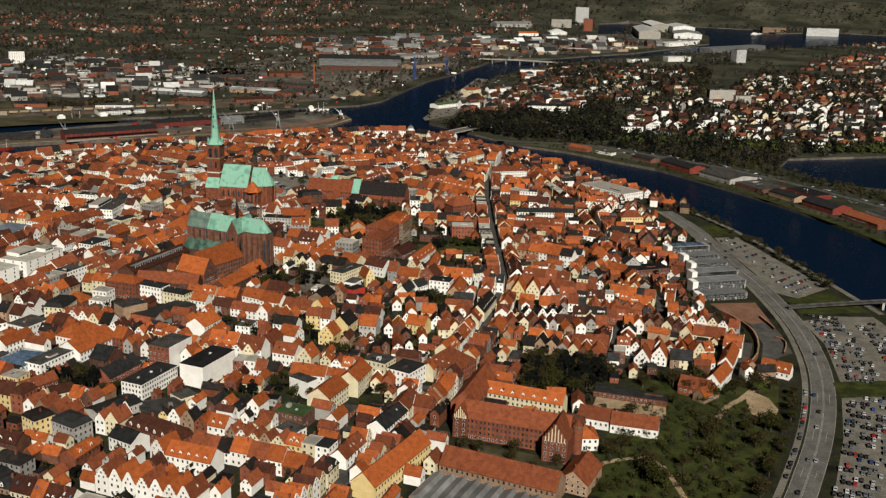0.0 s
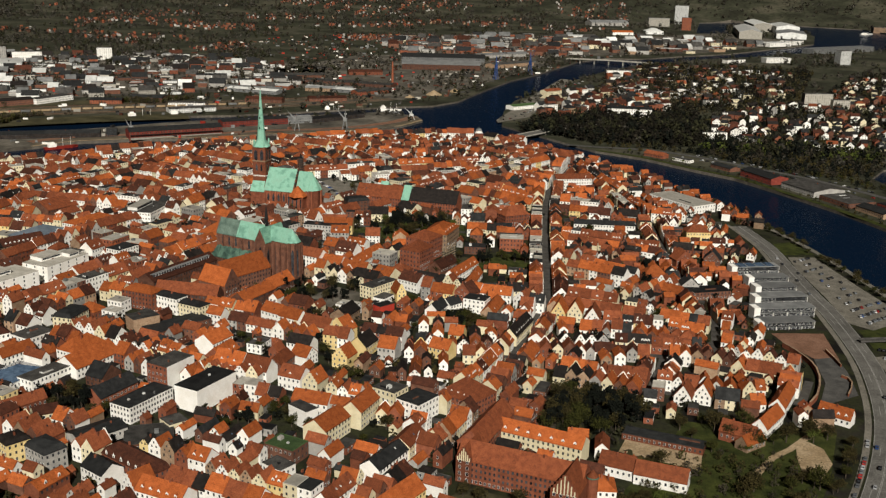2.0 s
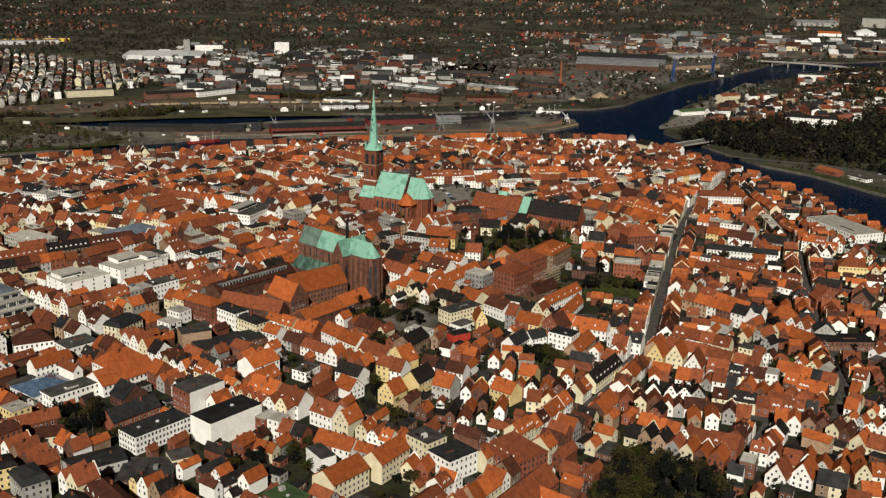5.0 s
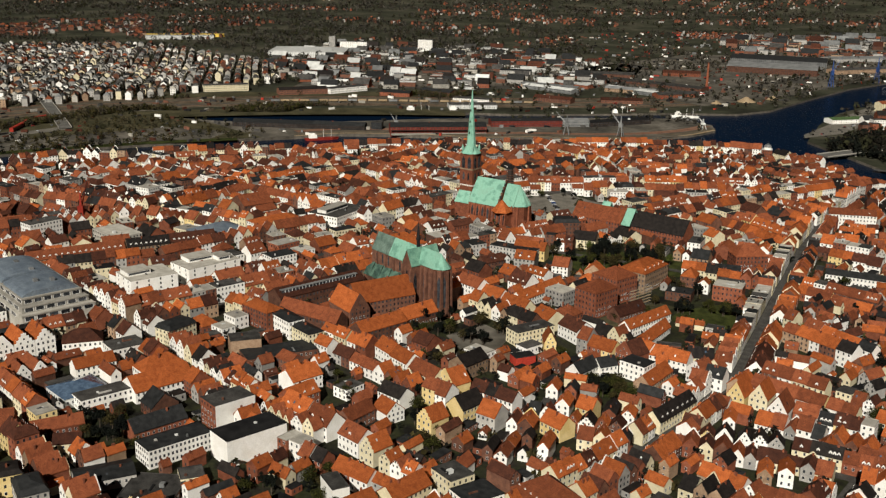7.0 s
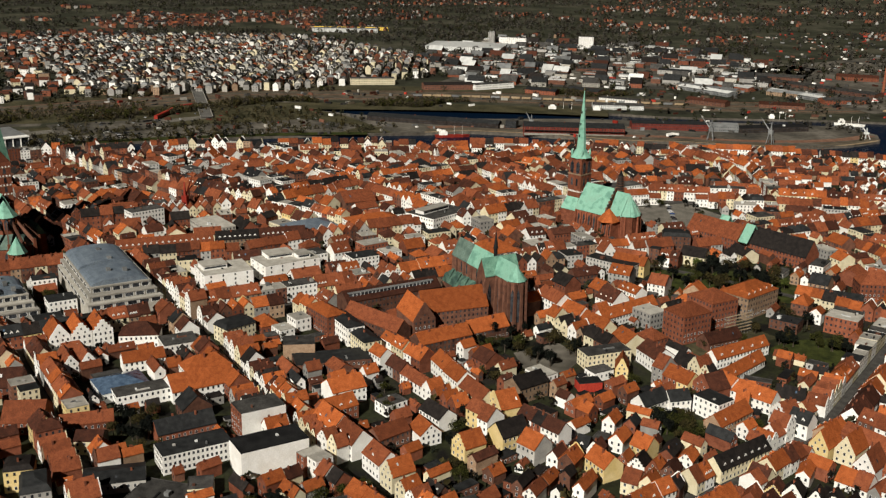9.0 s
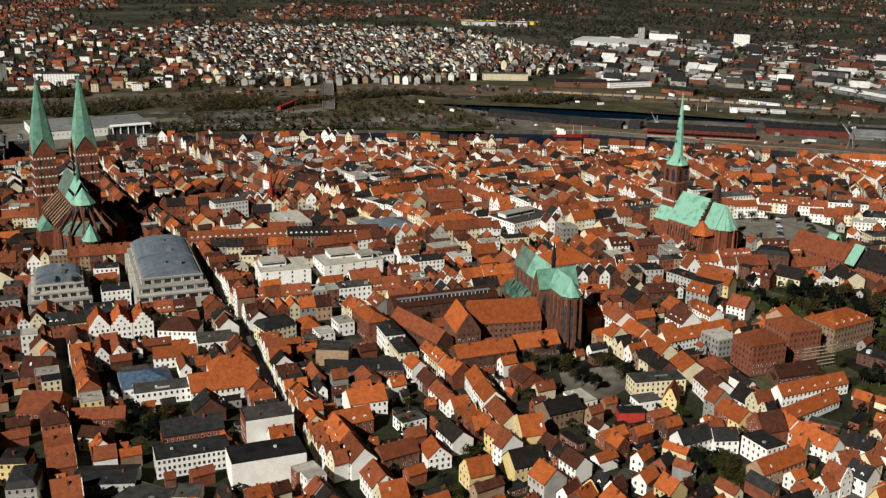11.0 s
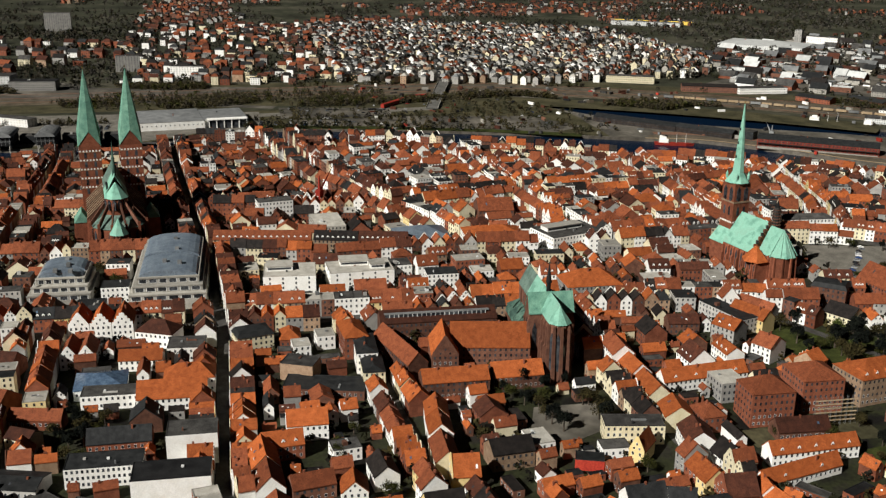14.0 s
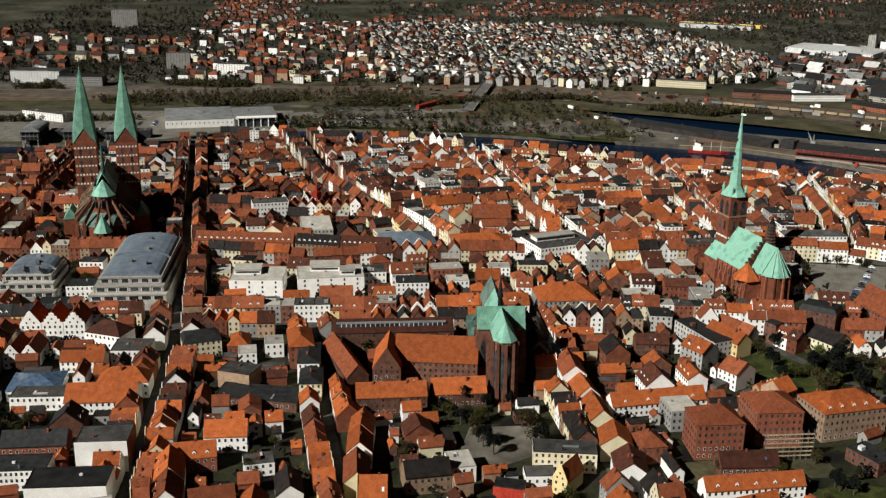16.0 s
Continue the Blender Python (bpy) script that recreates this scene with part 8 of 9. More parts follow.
for outline in ([(-1420, 1180), (-1250, 1420), (-1120, 1640), (-1200, 1800), (-1300, 1950), (-1700, 1950), (-2000, 1650), (-1780, 1340), (-1480, 1250)],
                [(-1100, 1640), (-900, 1600), (-885, 1840), (-905, 2000), (-915, 2120), (-950, 2450), (-1050, 2480), (-1400, 2250), (-1350, 1800)],
                [(-1350, 2350), (-1000, 2550), (-850, 2760), (-720, 2950), (-640, 3300), (-660, 3600), (-900, 3800), (-1150, 3100), (-1300, 3200), (-1650, 2700)]):
    lay("works_yard", outline, "works_ground", 0.3, "bare brown and grey works yards", "yard")
# stacked goods, containers and lorries on the yards, quays and sidings
clutter = Buf()
rc = random.Random(91)
for _ in range(2000):
    x, y = rc.uniform(-1850, -860), rc.uniform(600, 2700)
    if is_water(x, y) or inside(x, y, ISLAND) or not (inside(x, y, PENINSULA) or inside(x, y, CLEAR[0]) or inside(x, y, CLEAR[1]) or y > 1300):
        continue
    f = Frame(x, y, G(x, y), rc.choice((10, 30, 45, 100, 120)) + rc.uniform(-8, 8))
    w, d = rc.uniform(2, 11), rc.uniform(1.5, 3.5)
    f.box(clutter, -w / 2, w / 2, -d / 2, d / 2, -0.3, rc.uniform(1.5, 4.0), rc.choice(("sheet_grey", "brick_brown", "felt", "sheet_red", "felt_black", "felt_black", "concrete", "tile_brown", "felt", "rail_bed", "plaster_white", "tile_brown")))
put("yard_clutter", clutter, label="containers, stacked goods and lorries on the harbour yards", category="yard goods", kind="stuff")
for x, y, r in ((-890, 1700, 16), (-880, 1760, 12), (-905, 1640, 10)):
    b = Buf()
    Frame(x, y, G(x, y), 0).cone(b, 0, 0, -0.5, r * 0.5, r, r * 0.08, "sand", 14)
    put("dune", b, label="pale heap of sand on the shipyard quay", category="sand heap")
t = Thing("chimney_stack", -1043, 1808, G(-1043, 1808), "tall round red brick works chimney", "chimney")
b = Buf()
Frame(-1043, 1808, G(-1043, 1808), 0).cone(b, 0, 0, -1, 40, 2.6, 1.5, "brick_red", 12)
t.add("shaft", b)
b = Buf()
Frame(-1043, 1808, G(-1043, 1808), 0).cone(b, 0, 0, 40, 41.5, 1.9, 1.9, "brick_brown", 12)
t.add("rim", b)
put("houses", suburb.b, label="far suburban houses with pale walls and mixed roofs", category="houses", kind="stuff")
put("house_windows", suburb.panes, label="dark windows of the far houses", category="windows", kind="stuff")


# ---- trees ----
def leaf_cloud(rng, centres, radii, n, size, zsq=1.0):
    """Small bent leaf clumps scattered through uneven crowns; returns corners and faces."""
    m = len(centres)
    dirs = rng.normal(size=(m, n, 3))
    dirs /= np.linalg.norm(dirs, axis=2, keepdims=True)
    rad = rng.uniform(0.35, 1.0, (m, n, 1)) ** 0.6 * (0.72 + 0.5 * rng.random((m, n, 1)))
    c = centres[:, None] + dirs * rad * radii[:, None]
    u = rng.normal(size=(m, n, 3))
    u /= np.linalg.norm(u, axis=2, keepdims=True)
    v = np.cross(u, rng.normal(size=(m, n, 3)))
    v /= np.linalg.norm(v, axis=2, keepdims=True)
    s = size[:, None, None] * rng.uniform(0.6, 1.3, (m, n, 1))
    quad = np.stack([c - u * s - v * s * 0.7, c + u * s * 0.9 - v * s * 0.4, c + u * s * 0.7 + v * s, c - u * s * 0.8 + v * s * 0.6], axis=2)
    co = quad.reshape(-1, 3)
    fc = np.arange(len(co)).reshape(-1, 4)
    return co, fc


def cloud_mesh(name, co, fc, material):
    me = bpy.data.meshes.new(name)
    me.vertices.add(len(co))
    me.vertices.foreach_set("co", co.astype(np.float32).ravel())
    me.loops.add(fc.size)
    me.loops.foreach_set("vertex_index", fc.astype(np.int32).ravel())
    me.polygons.add(len(fc))
    me.polygons.foreach_set("loop_start", np.arange(0, fc.size, 4, dtype=np.int32))
    me.materials.append(MATS[material])
    me.update(calc_edges=True)
    return me


def tree_kind(seed, h, r, material, bare=False):
    rng = np.random.default_rng(seed)
    b = Buf()
    f = Frame(0, 0, 0, 0)
    f.cone(b, 0, 0, -0.5, h * 0.55, 0.035 * h, 0.016 * h, "bark", 6)
    tips = []
    for k in range(9):
        an, el = rng.uniform(0, 6.28), rng.uniform(0.5, 1.1)
        p0 = Vector((0, 0, h * rng.uniform(0.28, 0.52)))
        p1 = p0 + Vector((math.cos(an) * math.cos(el), math.sin(an) * math.cos(el), math.sin(el))) * h * rng.uniform(0.25, 0.42)
        s = Vector((-math.sin(an), math.cos(an), 0)) * 0.01 * h
        t = Vector((0, 0, 0.012 * h))
        b.add([tuple(p0 - s), tuple(p0 + s), tuple(p0 + t), tuple(p1)], [(0, 1, 3), (1, 2, 3), (2, 0, 3)], "bark")
        tips.append(p1)
    trunk = b.mesh("trunk")
    cs = [np.array(p) for p in tips] + [np.array((0, 0, h * 0.72))]
    cs = np.array(cs)
    rr = np.array([[r * rng.uniform(0.36, 0.6)] * 2 + [r * rng.uniform(0.3, 0.5)] for _ in cs])
    co, fc = leaf_cloud(rng, cs, rr, 110 if not bare else 80, np.full(len(cs), 0.027 * h))
    return trunk, cloud_mesh("crown", co, fc, material), h


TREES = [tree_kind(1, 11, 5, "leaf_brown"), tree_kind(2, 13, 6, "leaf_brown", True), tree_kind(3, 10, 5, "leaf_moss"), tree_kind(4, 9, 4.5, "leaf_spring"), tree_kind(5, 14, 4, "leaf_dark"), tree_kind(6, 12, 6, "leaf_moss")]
TREE_WORD = ["bare brown tree with a spreading crown", "tall leafless tree with thin twigs", "olive green tree with budding leaves", "fresh green tree in spring leaf", "dark dense evergreen garden tree", "broad olive green budding tree"]


def tree(x, y, k, s, turn):
    trunk, crown, h = TREES[k]
    root = tagged(new("tree"), TREE_WORD[k], "tree", "town trees")
    root.matrix_world = pose(x, y, G(x, y), 0, 0, turn) @ Matrix.Scale(s, 4)
    for nm, me in (("trunk", trunk), ("crown", crown)):
        ob = new(nm, me)
        ob.parent = root


rr = random.Random(31)


def grove(poly, n, kinds, lo=0.7, hi=1.2):
    xs, ys = [p[0] for p in poly], [p[1] for p in poly]
    made = 0
    for _ in range(n * 6):
        x, y = rr.uniform(min(xs), max(xs)), rr.uniform(min(ys), max(ys))
        if inside(x, y, poly) and made < n:
            tree(x, y, rr.choice(kinds), rr.uniform(lo, hi), rr.uniform(0, 360))
            made += 1


for px, py in PLANTED:
    if not is_water(px, py):
        tree(px, py, rr.choice((0, 2, 4, 4, 5, 1)), rr.uniform(0.5, 0.9), rr.uniform(0, 360))
grove(GROVE, 40, (0, 1, 4, 4, 2), 0.8, 1.3)
grove(HOSPITAL_GARDEN, 36, (0, 1, 2, 3, 4, 4, 4), 0.6, 1.25)
grove(SCHOOL_COURT, 8, (0, 1, 2, 0), 0.6, 0.95)
grove(CHOIR_COURT, 7, (4, 4, 0, 1), 0.8, 1.15)
grove(BACK_COURT, 8, (2, 5, 0, 4), 0.6, 0.95)
for px, py, k, d in LONE_TREES:
    tree(px, py, k, d, 40)
grove(GARDEN2, 15, (0, 2, 4, 5), 0.5, 0.8)
grove(PARK, 46, (0, 1, 1, 0, 2, 3, 5), 0.5, 1.1)
court = 0
for _ in range(9000):
    x, y = rr.uniform(-700, -60), rr.uniform(400, 1150)
    if court < 20 and not OCC[int(x - X0) - 2:int(x - X0) + 3, int(y - Y0) - 2:int(y - Y0) + 3].any():
        tree(x, y, rr.choice((0, 0, 1, 2, 2, 4, 5)), rr.uniform(0.45, 0.85), rr.uniform(0, 360))
        OCC[int(x - X0) - 3:int(x - X0) + 4, int(y - Y0) - 3:int(y - Y0) + 4] = 1
        court += 1


def woods(name, n, area, mats, h=(6, 11), seed=1, test=None, label="far leafless woods and gardens", fine=1.0):
    rng = np.random.default_rng(seed)
    spread = 0.12 if label.startswith("far") else 0.5
    got = []
    while len(got) < n:
        x, y = rng.uniform(area[0], area[1]), rng.uniform(area[2], area[3])
        if is_water(x, y):
            continue
        if name == "town_trees":
            if OCC[int(x - X0), int(y - Y0)]:
                continue
        elif inside(x, y, ISLAND) or (test and not test(x, y)):
            continue
        v = noise.noise((x / 170, y / 170, seed)) + 0.5 * noise.noise((x / 50, y / 50, seed))
        if v + rng.uniform(-spread, spread) > (-0.1 if spread > 0.3 else 0.02):
            got.append((x, y))
    got = np.array(got)
    part = rng.integers(0, len(mats), n)
    for k, m in enumerate(mats):
        p = got[part == k]
        hh = rng.uniform(*h, len(p))
        z = np.array([G(a, b) for a, b in p])
        c = np.column_stack([p, z + hh * 0.55])
        r = np.column_stack([hh * 0.42, hh * 0.42, hh * 0.5])
        co, fc = leaf_cloud(rng, c, r, int(16 * fine ** 2), hh * 0.17 / fine)
        tagged(new(name, cloud_mesh(name, co, fc, m)), label, "woods", kind="stuff")


woods("woods", 10000, (-4600, 300, 1400, 4900), ("leaf_hazed", "leaf_bare", "leaf_hazed", "leaf_olive"), (7, 14), seed=3)
woods("woods", 9500, (-4700, -1460, -100, 2200), ("leaf_hazed", "leaf_bare", "leaf_hazed", "leaf_olive"), (6, 12), seed=4)


def forest(poly, gap, mats, h, seed, label="dense dark bare woods by the water"):
    """Woods at an even spacing, with jitter, inside an outline."""
    rng = np.random.default_rng(seed)
    xs, ys = [p[0] for p in poly], [p[1] for p in poly]
    got = []
    for gx in np.arange(min(xs), max(xs), gap):
        for gy in np.arange(min(ys), max(ys), gap):
            x, y = gx + rng.uniform(-0.5, 0.5) * gap, gy + rng.uniform(-0.5, 0.5) * gap
            if inside(x, y, poly) and not is_water(x, y):
                got.append((x, y))
    got = np.array(got)
    kind = rng.integers(0, len(mats), len(got))
    for k, m in enumerate(mats):
        p = got[kind == k]
        hh = rng.uniform(*h, len(p))
        z = np.array([G(a, b) for a, b in p])
        c = np.column_stack([p, z + hh * 0.52])
        r = np.column_stack([hh * 0.40, hh * 0.40, hh * 0.5])
        co, fc = leaf_cloud(rng, c, r, 70 if "park" in label or gap < 7 else 40, hh * (0.07 if "park" in label or gap < 7 else 0.1))
        tagged(new("woods", cloud_mesh("woods", co, fc, m)), label, "woods", kind="stuff")


forest([p for p in PARK if p[1] < 590] + [(-66, 585)], 7.0, ("leaf_brown", "leaf_moss", "leaf_brown", "leaf_bare"), (2.0, 6.5), 57, "low brown shrubs and young trees in the park")
forest([(-184, 598), (-134, 598), (-128, 575), (-136, 535), (-180, 535)], 7.5, ("leaf_bare", "leaf_brown", "leaf_dark"), (3, 8), 58, "dark shrubs beneath the garden trees")
forest([(-420, 1352), (-300, 1302), (-180, 1232), (-40, 1102), (60, 990), (66, 996), (-34, 1112), (-174, 1242), (-296, 1312), (-416, 1360)], 9, ("leaf_moss", "leaf_brown", "leaf_dark"), (2, 5), 59, "low bushes along the canal bank")
forest([(-470, 1378), (-380, 1400), (-310, 1392), (-240, 1362), (-236, 1372), (-310, 1404), (-380, 1412), (-470, 1392)], 7.5, ("leaf_brown", "leaf_bare", "leaf_dark"), (5, 9), 60, "row of bare trees beside the road")
forest([(-330, 1396), (-240, 1366), (-160, 1338), (-112, 1372), (-106, 1436), (-118, 1462), (-200, 1440), (-335, 1412)], 8, ("leaf_brown", "leaf_bare", "leaf_dark", "leaf_dark"), (5, 11), 61, "bare trees on the pond bank")
forest([(-1166, 500), (-1150, 590), (-1138, 660), (-1116, 745), (-1080, 830), (-1066, 826), (-1102, 740), (-1126, 655), (-1138, 590), (-1152, 500)], 8, ("leaf_wood", "leaf_dark", "leaf_brown"), (6, 11), 62, "row of dark trees on the river bank")
forest([(-1210, 500), (-1216, 690), (-1196, 780), (-1182, 780), (-1198, 690), (-1192, 500)], 9, ("leaf_wood", "leaf_brown"), (4, 8), 63, "bare trees along the riverside road")
forest([(-1315, 290), (-1390, 300), (-1410, 560), (-1400, 690), (-1330, 690), (-1322, 560)], 9.5, ("leaf_scrub", "leaf_moss", "leaf_brown", "leaf_bare"), (4, 9), 65, "olive brown thicket along the railway")
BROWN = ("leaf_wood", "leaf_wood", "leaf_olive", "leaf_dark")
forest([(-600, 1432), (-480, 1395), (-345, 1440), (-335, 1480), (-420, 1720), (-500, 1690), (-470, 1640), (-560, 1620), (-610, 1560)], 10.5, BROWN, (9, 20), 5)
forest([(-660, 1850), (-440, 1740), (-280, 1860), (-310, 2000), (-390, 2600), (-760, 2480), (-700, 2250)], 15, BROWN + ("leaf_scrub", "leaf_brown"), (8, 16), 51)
forest([(-335, 1412), (-200, 1440), (-118, 1462), (-60, 1500), (10, 1545), (120, 1620), (120, 1660), (-20, 1580), (-130, 1520), (-330, 1490)], 8, ("leaf_bare", "leaf_olive", "leaf_dark", "leaf_spring", "leaf_dark"), (8, 17), 52)
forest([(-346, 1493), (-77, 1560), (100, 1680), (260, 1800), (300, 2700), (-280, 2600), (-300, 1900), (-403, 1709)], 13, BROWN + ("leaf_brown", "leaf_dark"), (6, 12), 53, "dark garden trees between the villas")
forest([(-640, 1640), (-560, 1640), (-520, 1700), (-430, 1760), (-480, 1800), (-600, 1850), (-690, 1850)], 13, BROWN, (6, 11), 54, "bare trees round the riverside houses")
forest([(-240, 1345), (-150, 1330), (-60, 1270), (40, 1180), (60, 1210), (-40, 1290), (-120, 1345), (-230, 1380)], 8, ("leaf_brown", "leaf_bare", "leaf_moss", "leaf_dark"), (4, 9), 55, "reddish bare promenade trees by the pond")
forest([(-1580, -60), (-1580, 120), (-1600, 240), (-1700, 260), (-1760, 120), (-1700, -60)], 17, ("leaf_wood", "leaf_bare", "leaf_olive"), (7, 13), 64, "dark leafless park woods in the suburb")
def near_line(x, y, line, d):
    """Whether a point lies within d of a bent line."""
    for (xa, ya), (xb, yb) in zip(line, line[1:]):
        k = max(0.0, min(1.0, ((x - xa) * (xb - xa) + (y - ya) * (yb - ya)) / ((xb - xa) ** 2 + (yb - ya) ** 2)))
        if math.hypot(x - xa - k * (xb - xa), y - ya - k * (yb - ya)) < d:
            return True
    return False


woods("woods", 3000, (-1500, -1180, -50, 1400), ("leaf_scrub", "leaf_brown", "leaf_scrub", "leaf_bare", "leaf_moss"), (4, 9), seed=6, test=lambda x, y: inside(x, y, CLEAR[0]) and noise.noise((x / 75, y / 130, 3)) > 0.02 and not near_line(x, y, [(p - 46, q + 30) for p, q in RAIL], 44) and not (-1290 < x < -1205 and 150 < y < 690), label="brown leafless scrub beside the railway", fine=1.6)
woods("woods", 4500, (-4900, 500, -100, 4900), ("leaf_hazed", "leaf_bare"), (10, 20), seed=7, test=lambda x, y: math.hypot(x, y - 300) > 3700, label="dark wooded hills on the horizon")
woods("town_trees", 1500, (-1080, -40, 300, 1330), ("leaf_wood", "leaf_brown", "leaf_dark", "leaf_olive"), (3.5, 8), seed=8, test=None, label="small bare trees and shrubs in the courtyards")
woods("quay_trees", 330, (-1330, -1060, 540, 930), ("leaf_scrub", "leaf_brown", "leaf_olive"), (4, 8), seed=9, test=lambda x, y: inside(x, y, PENINSULA), label="bare trees round the riverside car park", fine=1.4)
woods("woods", 2600, (-2350, -1480, -100, 1330), ("leaf_bare", "leaf_olive", "leaf_dark"), (6, 11), seed=12, test=lambda x, y: not any(inside(x, y, c) for c in CLEAR), label="bare street and garden trees of the suburb")
woods("woods", 700, (-1450, -850, 1250, 2500), ("leaf_bare", "leaf_olive"), (4, 9), seed=13, label="scrub and bare trees among the sheds")


# ---- bank trees and cars ----
def row_of_trees(line, gap, kinds, lo, hi, off=0.0):
    for (xa, ya), (xb, yb) in zip(line, line[1:]):
        L = math.hypot(xb - xa, yb - ya)
        for k in range(int(L / gap)):
            q = (k + rr.uniform(0.1, 0.9)) * gap / L
            x, y = xa + (xb - xa) * q + rr.uniform(-2, 2), ya + (yb - ya) * q + off + rr.uniform(-2, 2)
            tree(x, y, rr.choice(kinds), rr.uniform(lo, hi), rr.uniform(0, 360))


row_of_trees([(-250, 1133), (-178, 1062), (-122, 998), (-74, 930), (-42, 882), (-12, 830)], 11, (0, 1, 2), 0.5, 0.8)
row_of_trees([(-440, 1362), (-380, 1352), (-300, 1312)], 18, (0, 1, 2, 3), 0.5, 0.8, 4)
row_of_trees([(-27, 612), (-25, 560), (-28, 480), (-32, 420)], 8, (0, 1, 2), 0.5, 0.8)

CAR_COLOURS = ["black"] * 11 + ["grey"] * 8 + ["silver"] * 4 + ["white", "blue", "red"]
CARS = {}
for cn in set(CAR_COLOURS):
    f = Frame(0, 0, 0, 0)
    prof = [(-2.1, 0.3), (2.1, 0.3), (2.15, 0.75), (1.2, 0.95), (0.5, 1.42), (-1.1, 1.42), (-1.9, 0.98), (-2.15, 0.8)]
    n = len(prof)
    body = Buf()
    body.add([(a, -0.85, c) for a, c in prof] + [(a, 0.85, c) for a, c in prof], [tuple(range(n)), tuple(range(2 * n - 1, n - 1, -1))] + [(i, n + i, n + (i + 1) % n, (i + 1) % n) for i in range(n)], "car_" + cn)
    gl = Buf()
    for sg in (-0.86, 0.86):
        gl.add([(1.0, sg, 0.95), (0.45, sg, 1.36), (-1.05, sg, 1.36), (-1.75, sg, 0.98)], [(0, 1, 2, 3)], "pane")
    gl.add([(1.18, -0.75, 0.985), (1.18, 0.75, 0.985), (0.56, 0.7, 1.40), (0.56, -0.7, 1.40)], [(0, 1, 2, 3)], "pane")
    gl.add([(-1.86, -0.75, 1.03), (-1.86, 0.75, 1.03), (-1.16, 0.7, 1.41), (-1.16, -0.7, 1.41)], [(0, 1, 2, 3)], "pane")
    CARS[cn] = (body.mesh("car"), gl.mesh("car_glass"))
wh = Buf()
ring = [(0.32 * math.cos(math.pi * i / 4), 0.32 * math.sin(math.pi * i / 4)) for i in range(8)]
wh.add([(a, -0.1, c) for a, c in ring] + [(a, 0.1, c) for a, c in ring], [tuple(range(8)), tuple(range(15, 7, -1))] + [(i, 8 + i, 8 + (i + 1) % 8, (i + 1) % 8) for i in range(8)], "rubber")
WHEEL = wh.mesh("wheel")
cars = 0


def car(x, y, deg):
    global cars
    cars += 1
    cn = rr.choice(CAR_COLOURS)
    ob = tagged(new("car", CARS[cn][0]), "parked %s car with dark windows" % cn, "car", "parked cars")
    ob.matrix_world = pose(x, y, G(x, y) + 0.2, 0, 0, deg)
    k = new("window_glass", CARS[cn][1])
    k.parent = ob
    if cars <= 20:
        for a in (-1.3, 1.3):
            for b in (-0.8, 0.8):
                wo = new("wheel", WHEEL)
                wo.parent = ob
                wo.location = (a, b, 0.32)


MORE_CARS = {}


def car_far(x, y, deg):
    """A car of the crowded part of the car park, joined with its neighbours."""
    cn = rr.choice(CAR_COLOURS)
    bm = MORE_CARS.setdefault(cn, Buf())
    m = pose(x, y, G(x, y) + 0.2, 0, 0, deg)
    for me, mt in zip(CARS[cn], ("car_" + cn, "pane")):
        bm.add([tuple(m @ v.co) for v in me.vertices], [tuple(p.vertices) for p in me.polygons], mt)


RY, RX = [p[1] for p in reversed(QUAY_ROAD)], [p[0] for p in reversed(QUAY_ROAD)]
for row in range(24):
    yc = 436 + 14.5 * row
    for deep in (-2.7, 2.7):
        for k in range(28):
            y = yc + deep
            x = float(np.interp(y, RY, RX)) + 14 + 2.7 * k + (9 if k > 8 else 0)
            if rr.random() < 0.66 and not 616 + 0.4 * (x + 5) < y < 642 + 0.4 * (x + 5) and x < 74 - max(0, y - 600) * 0.35 and y < 772:
                (car if 560 < y and cars < 100 and k < 9 else car_far)(x + rr.uniform(-.25, .25), y + rr.uniform(-.3, .3), rr.choice((90, 270)) + rr.uniform(-3, 3))
LOT = [(-124, 958), (-108, 970), (-62, 902), (-23, 844), (-40, 810), (-55, 816), (-80, 868), (-112, 930)]
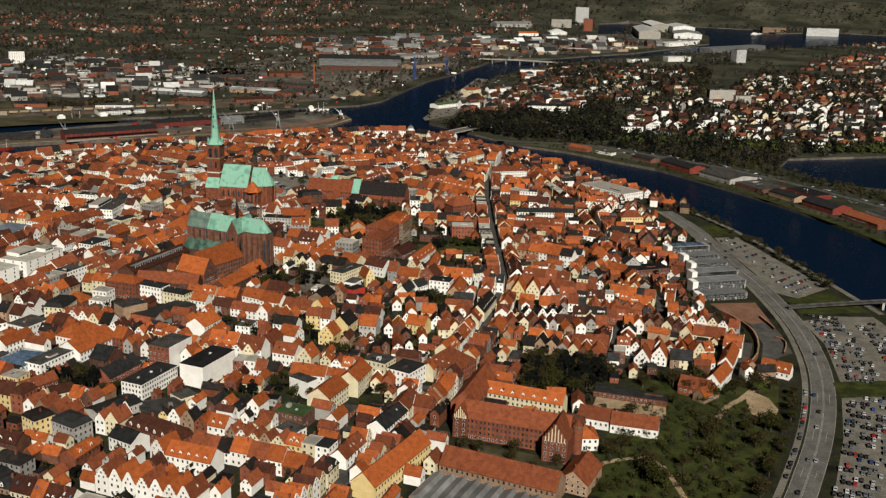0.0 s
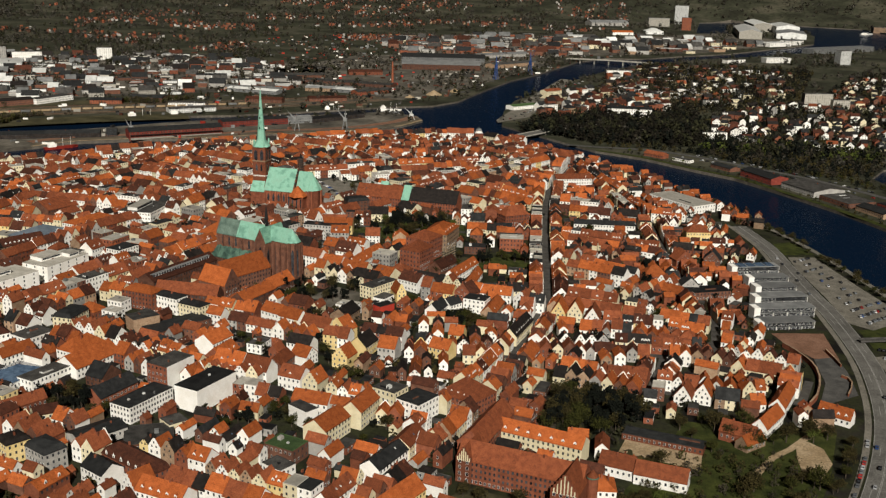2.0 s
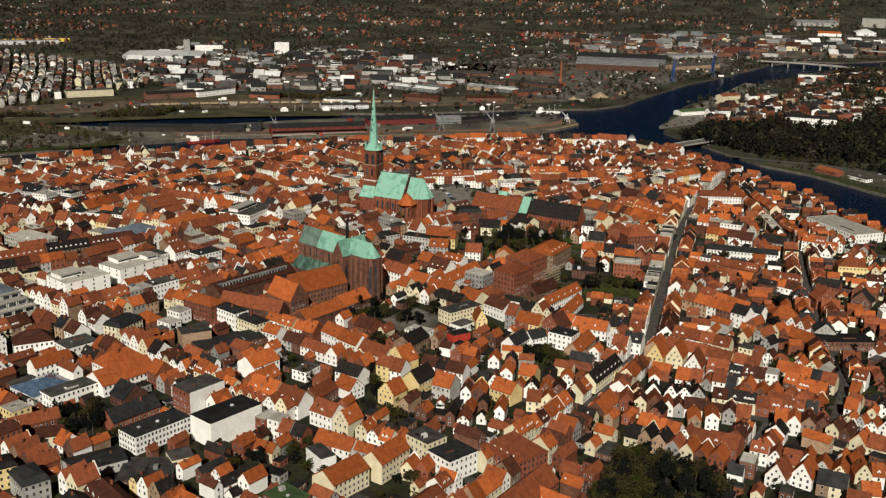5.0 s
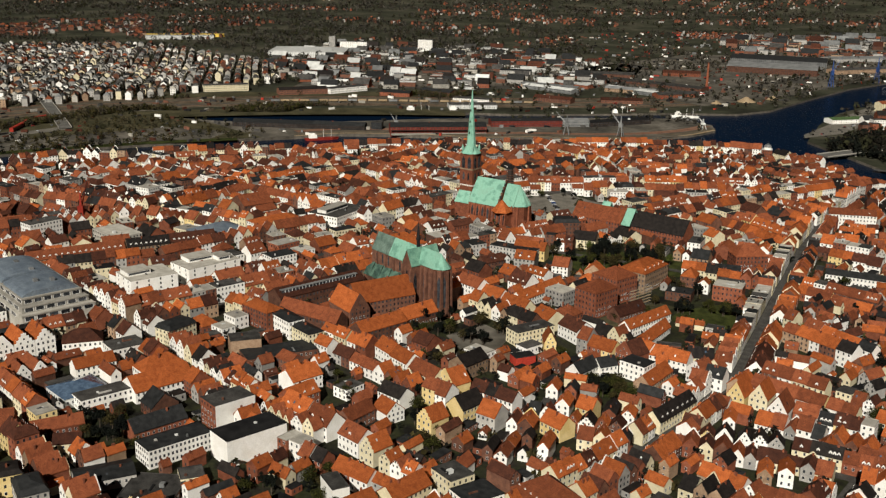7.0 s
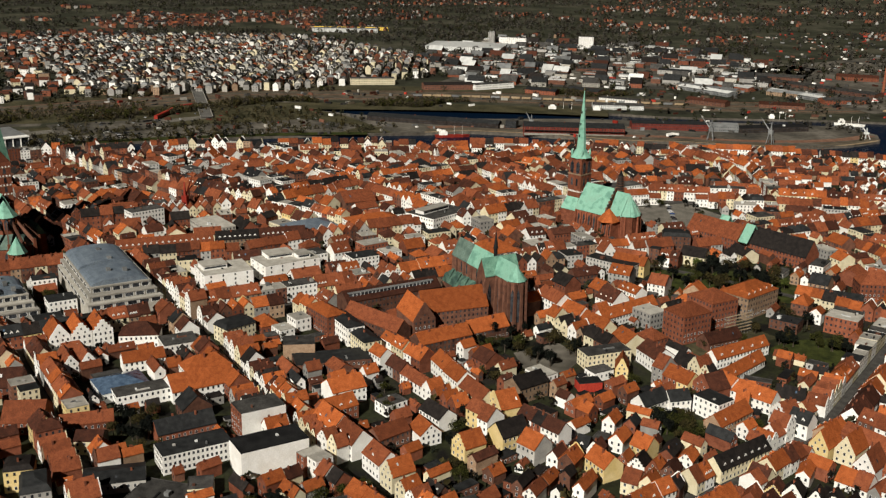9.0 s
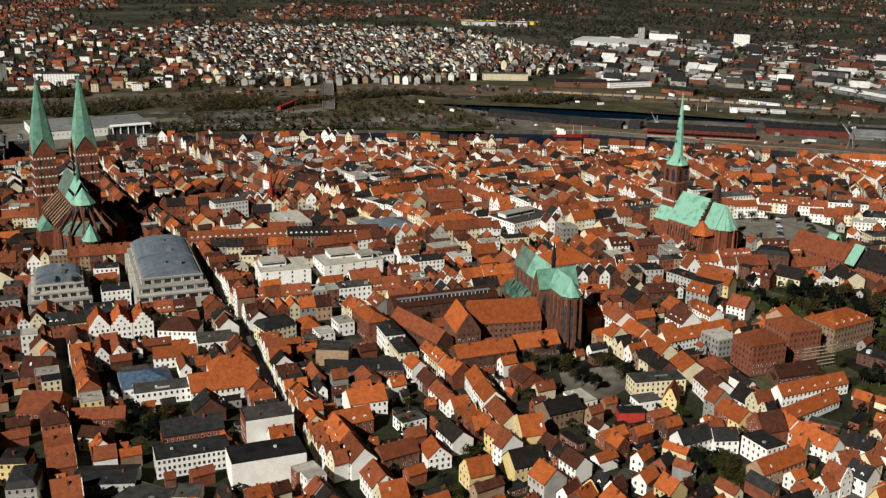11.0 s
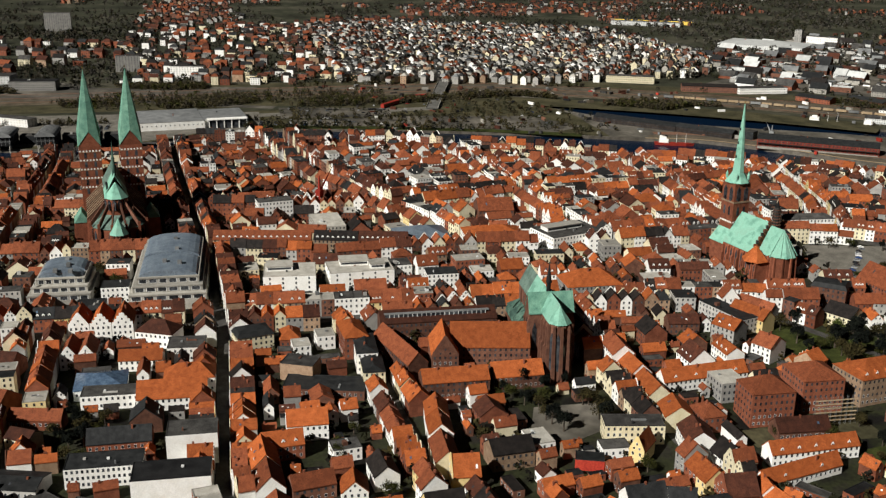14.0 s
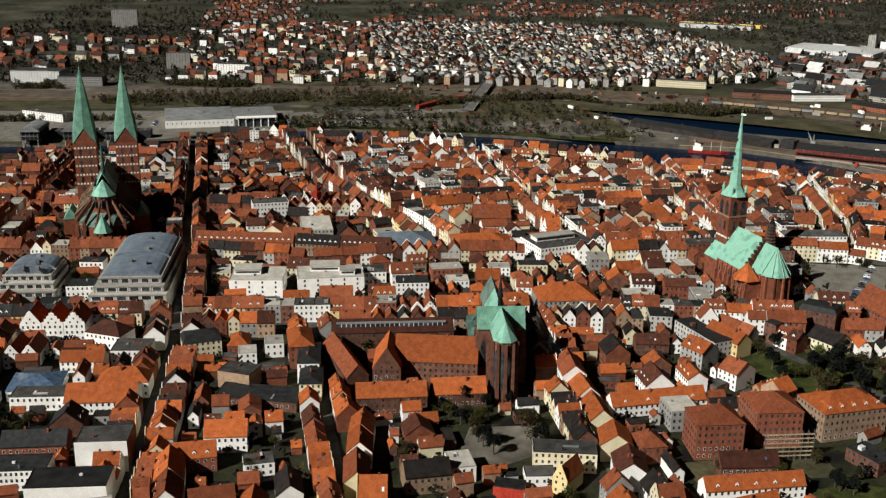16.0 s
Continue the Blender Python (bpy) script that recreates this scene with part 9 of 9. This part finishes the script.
for row in range(14):
    for k in range(24):
        x, y = -122 + 7.0 * row + 1.0 * k, 945 - 11.5 * row + 2.2 * k - (k // 12) * 2
        if inside(x, y, LOT) and rr.random() < 0.33 + 0.4 * (row > 8) and not 11 <= k <= 13:
            (car if row > 6 and cars < 170 else car_far)(x + rr.uniform(-.3, .3), y, 118 + rr.uniform(-4, 4))
for k in range(34):
    y = 440 + 5.4 * k
    if rr.random() < 0.65:
        car_far(float(np.interp(y, RY, RX)) - 9.5, y, 90)
for k in range(12):
    y = rr.uniform(460, 960)
    q = float(np.interp(y, RY, RX))
    dg = math.degrees(math.atan2(6, float(np.interp(y + 6, RY, RX)) - q))
    lane = rr.choice((-5, -1.8, 1.8, 5))
    car_far(q + lane, y, dg)
for k in range(120):
    q, o = rr.random(), rr.uniform(6, 40)
    x, y = -655 - 130 * q + 0.9 * o, 1490 + 580 * q + 0.25 * o
    if not is_water(x, y) and not is_water(x - 8, y - 3):
        car_far(x, y, 105 if k % 3 else 15)
BANK = [(-330, 1368), (-245, 1340), (-166, 1304), (-58, 1230), (60, 1126), (140, 1040)]
for k in range(150):
    q = rr.random() * 4.99
    (xa, ya), (xb, yb) = BANK[int(q)], BANK[int(q) + 1]
    x, y = xa + (xb - xa) * (q % 1), ya + (yb - ya) * (q % 1) + rr.choice((-4, -1, 22, 26))
    if not is_water(x, y):
        car_far(x, y, rr.choice((-38, 52)) + rr.uniform(-4, 4))
for k in range(16):
    car(-600 + 4.6 * k, 958 - 3.4 * k + rr.uniform(-1, 1) - 18, 60)
for k in range(160):
    x, y = -1165 - 3.2 * (k % 9) - 0.0, 330 + 2.9 * (k // 9) * 6 + rr.uniform(-1, 1)
    if inside(x, y, PENINSULA) and rr.random() < 0.7:
        car_far(x, y, 90)
for k in range(60):
    x, y = rr.uniform(-1300, -1140), rr.uniform(540, 900)
    if inside(x, y, PENINSULA) and not is_water(x, y):
        car(x, y, rr.choice((10, 100)))
for cn, bm in MORE_CARS.items():
    put("parked_cars", bm, label="rows of parked %s cars" % cn, category="cars", kind="stuff")
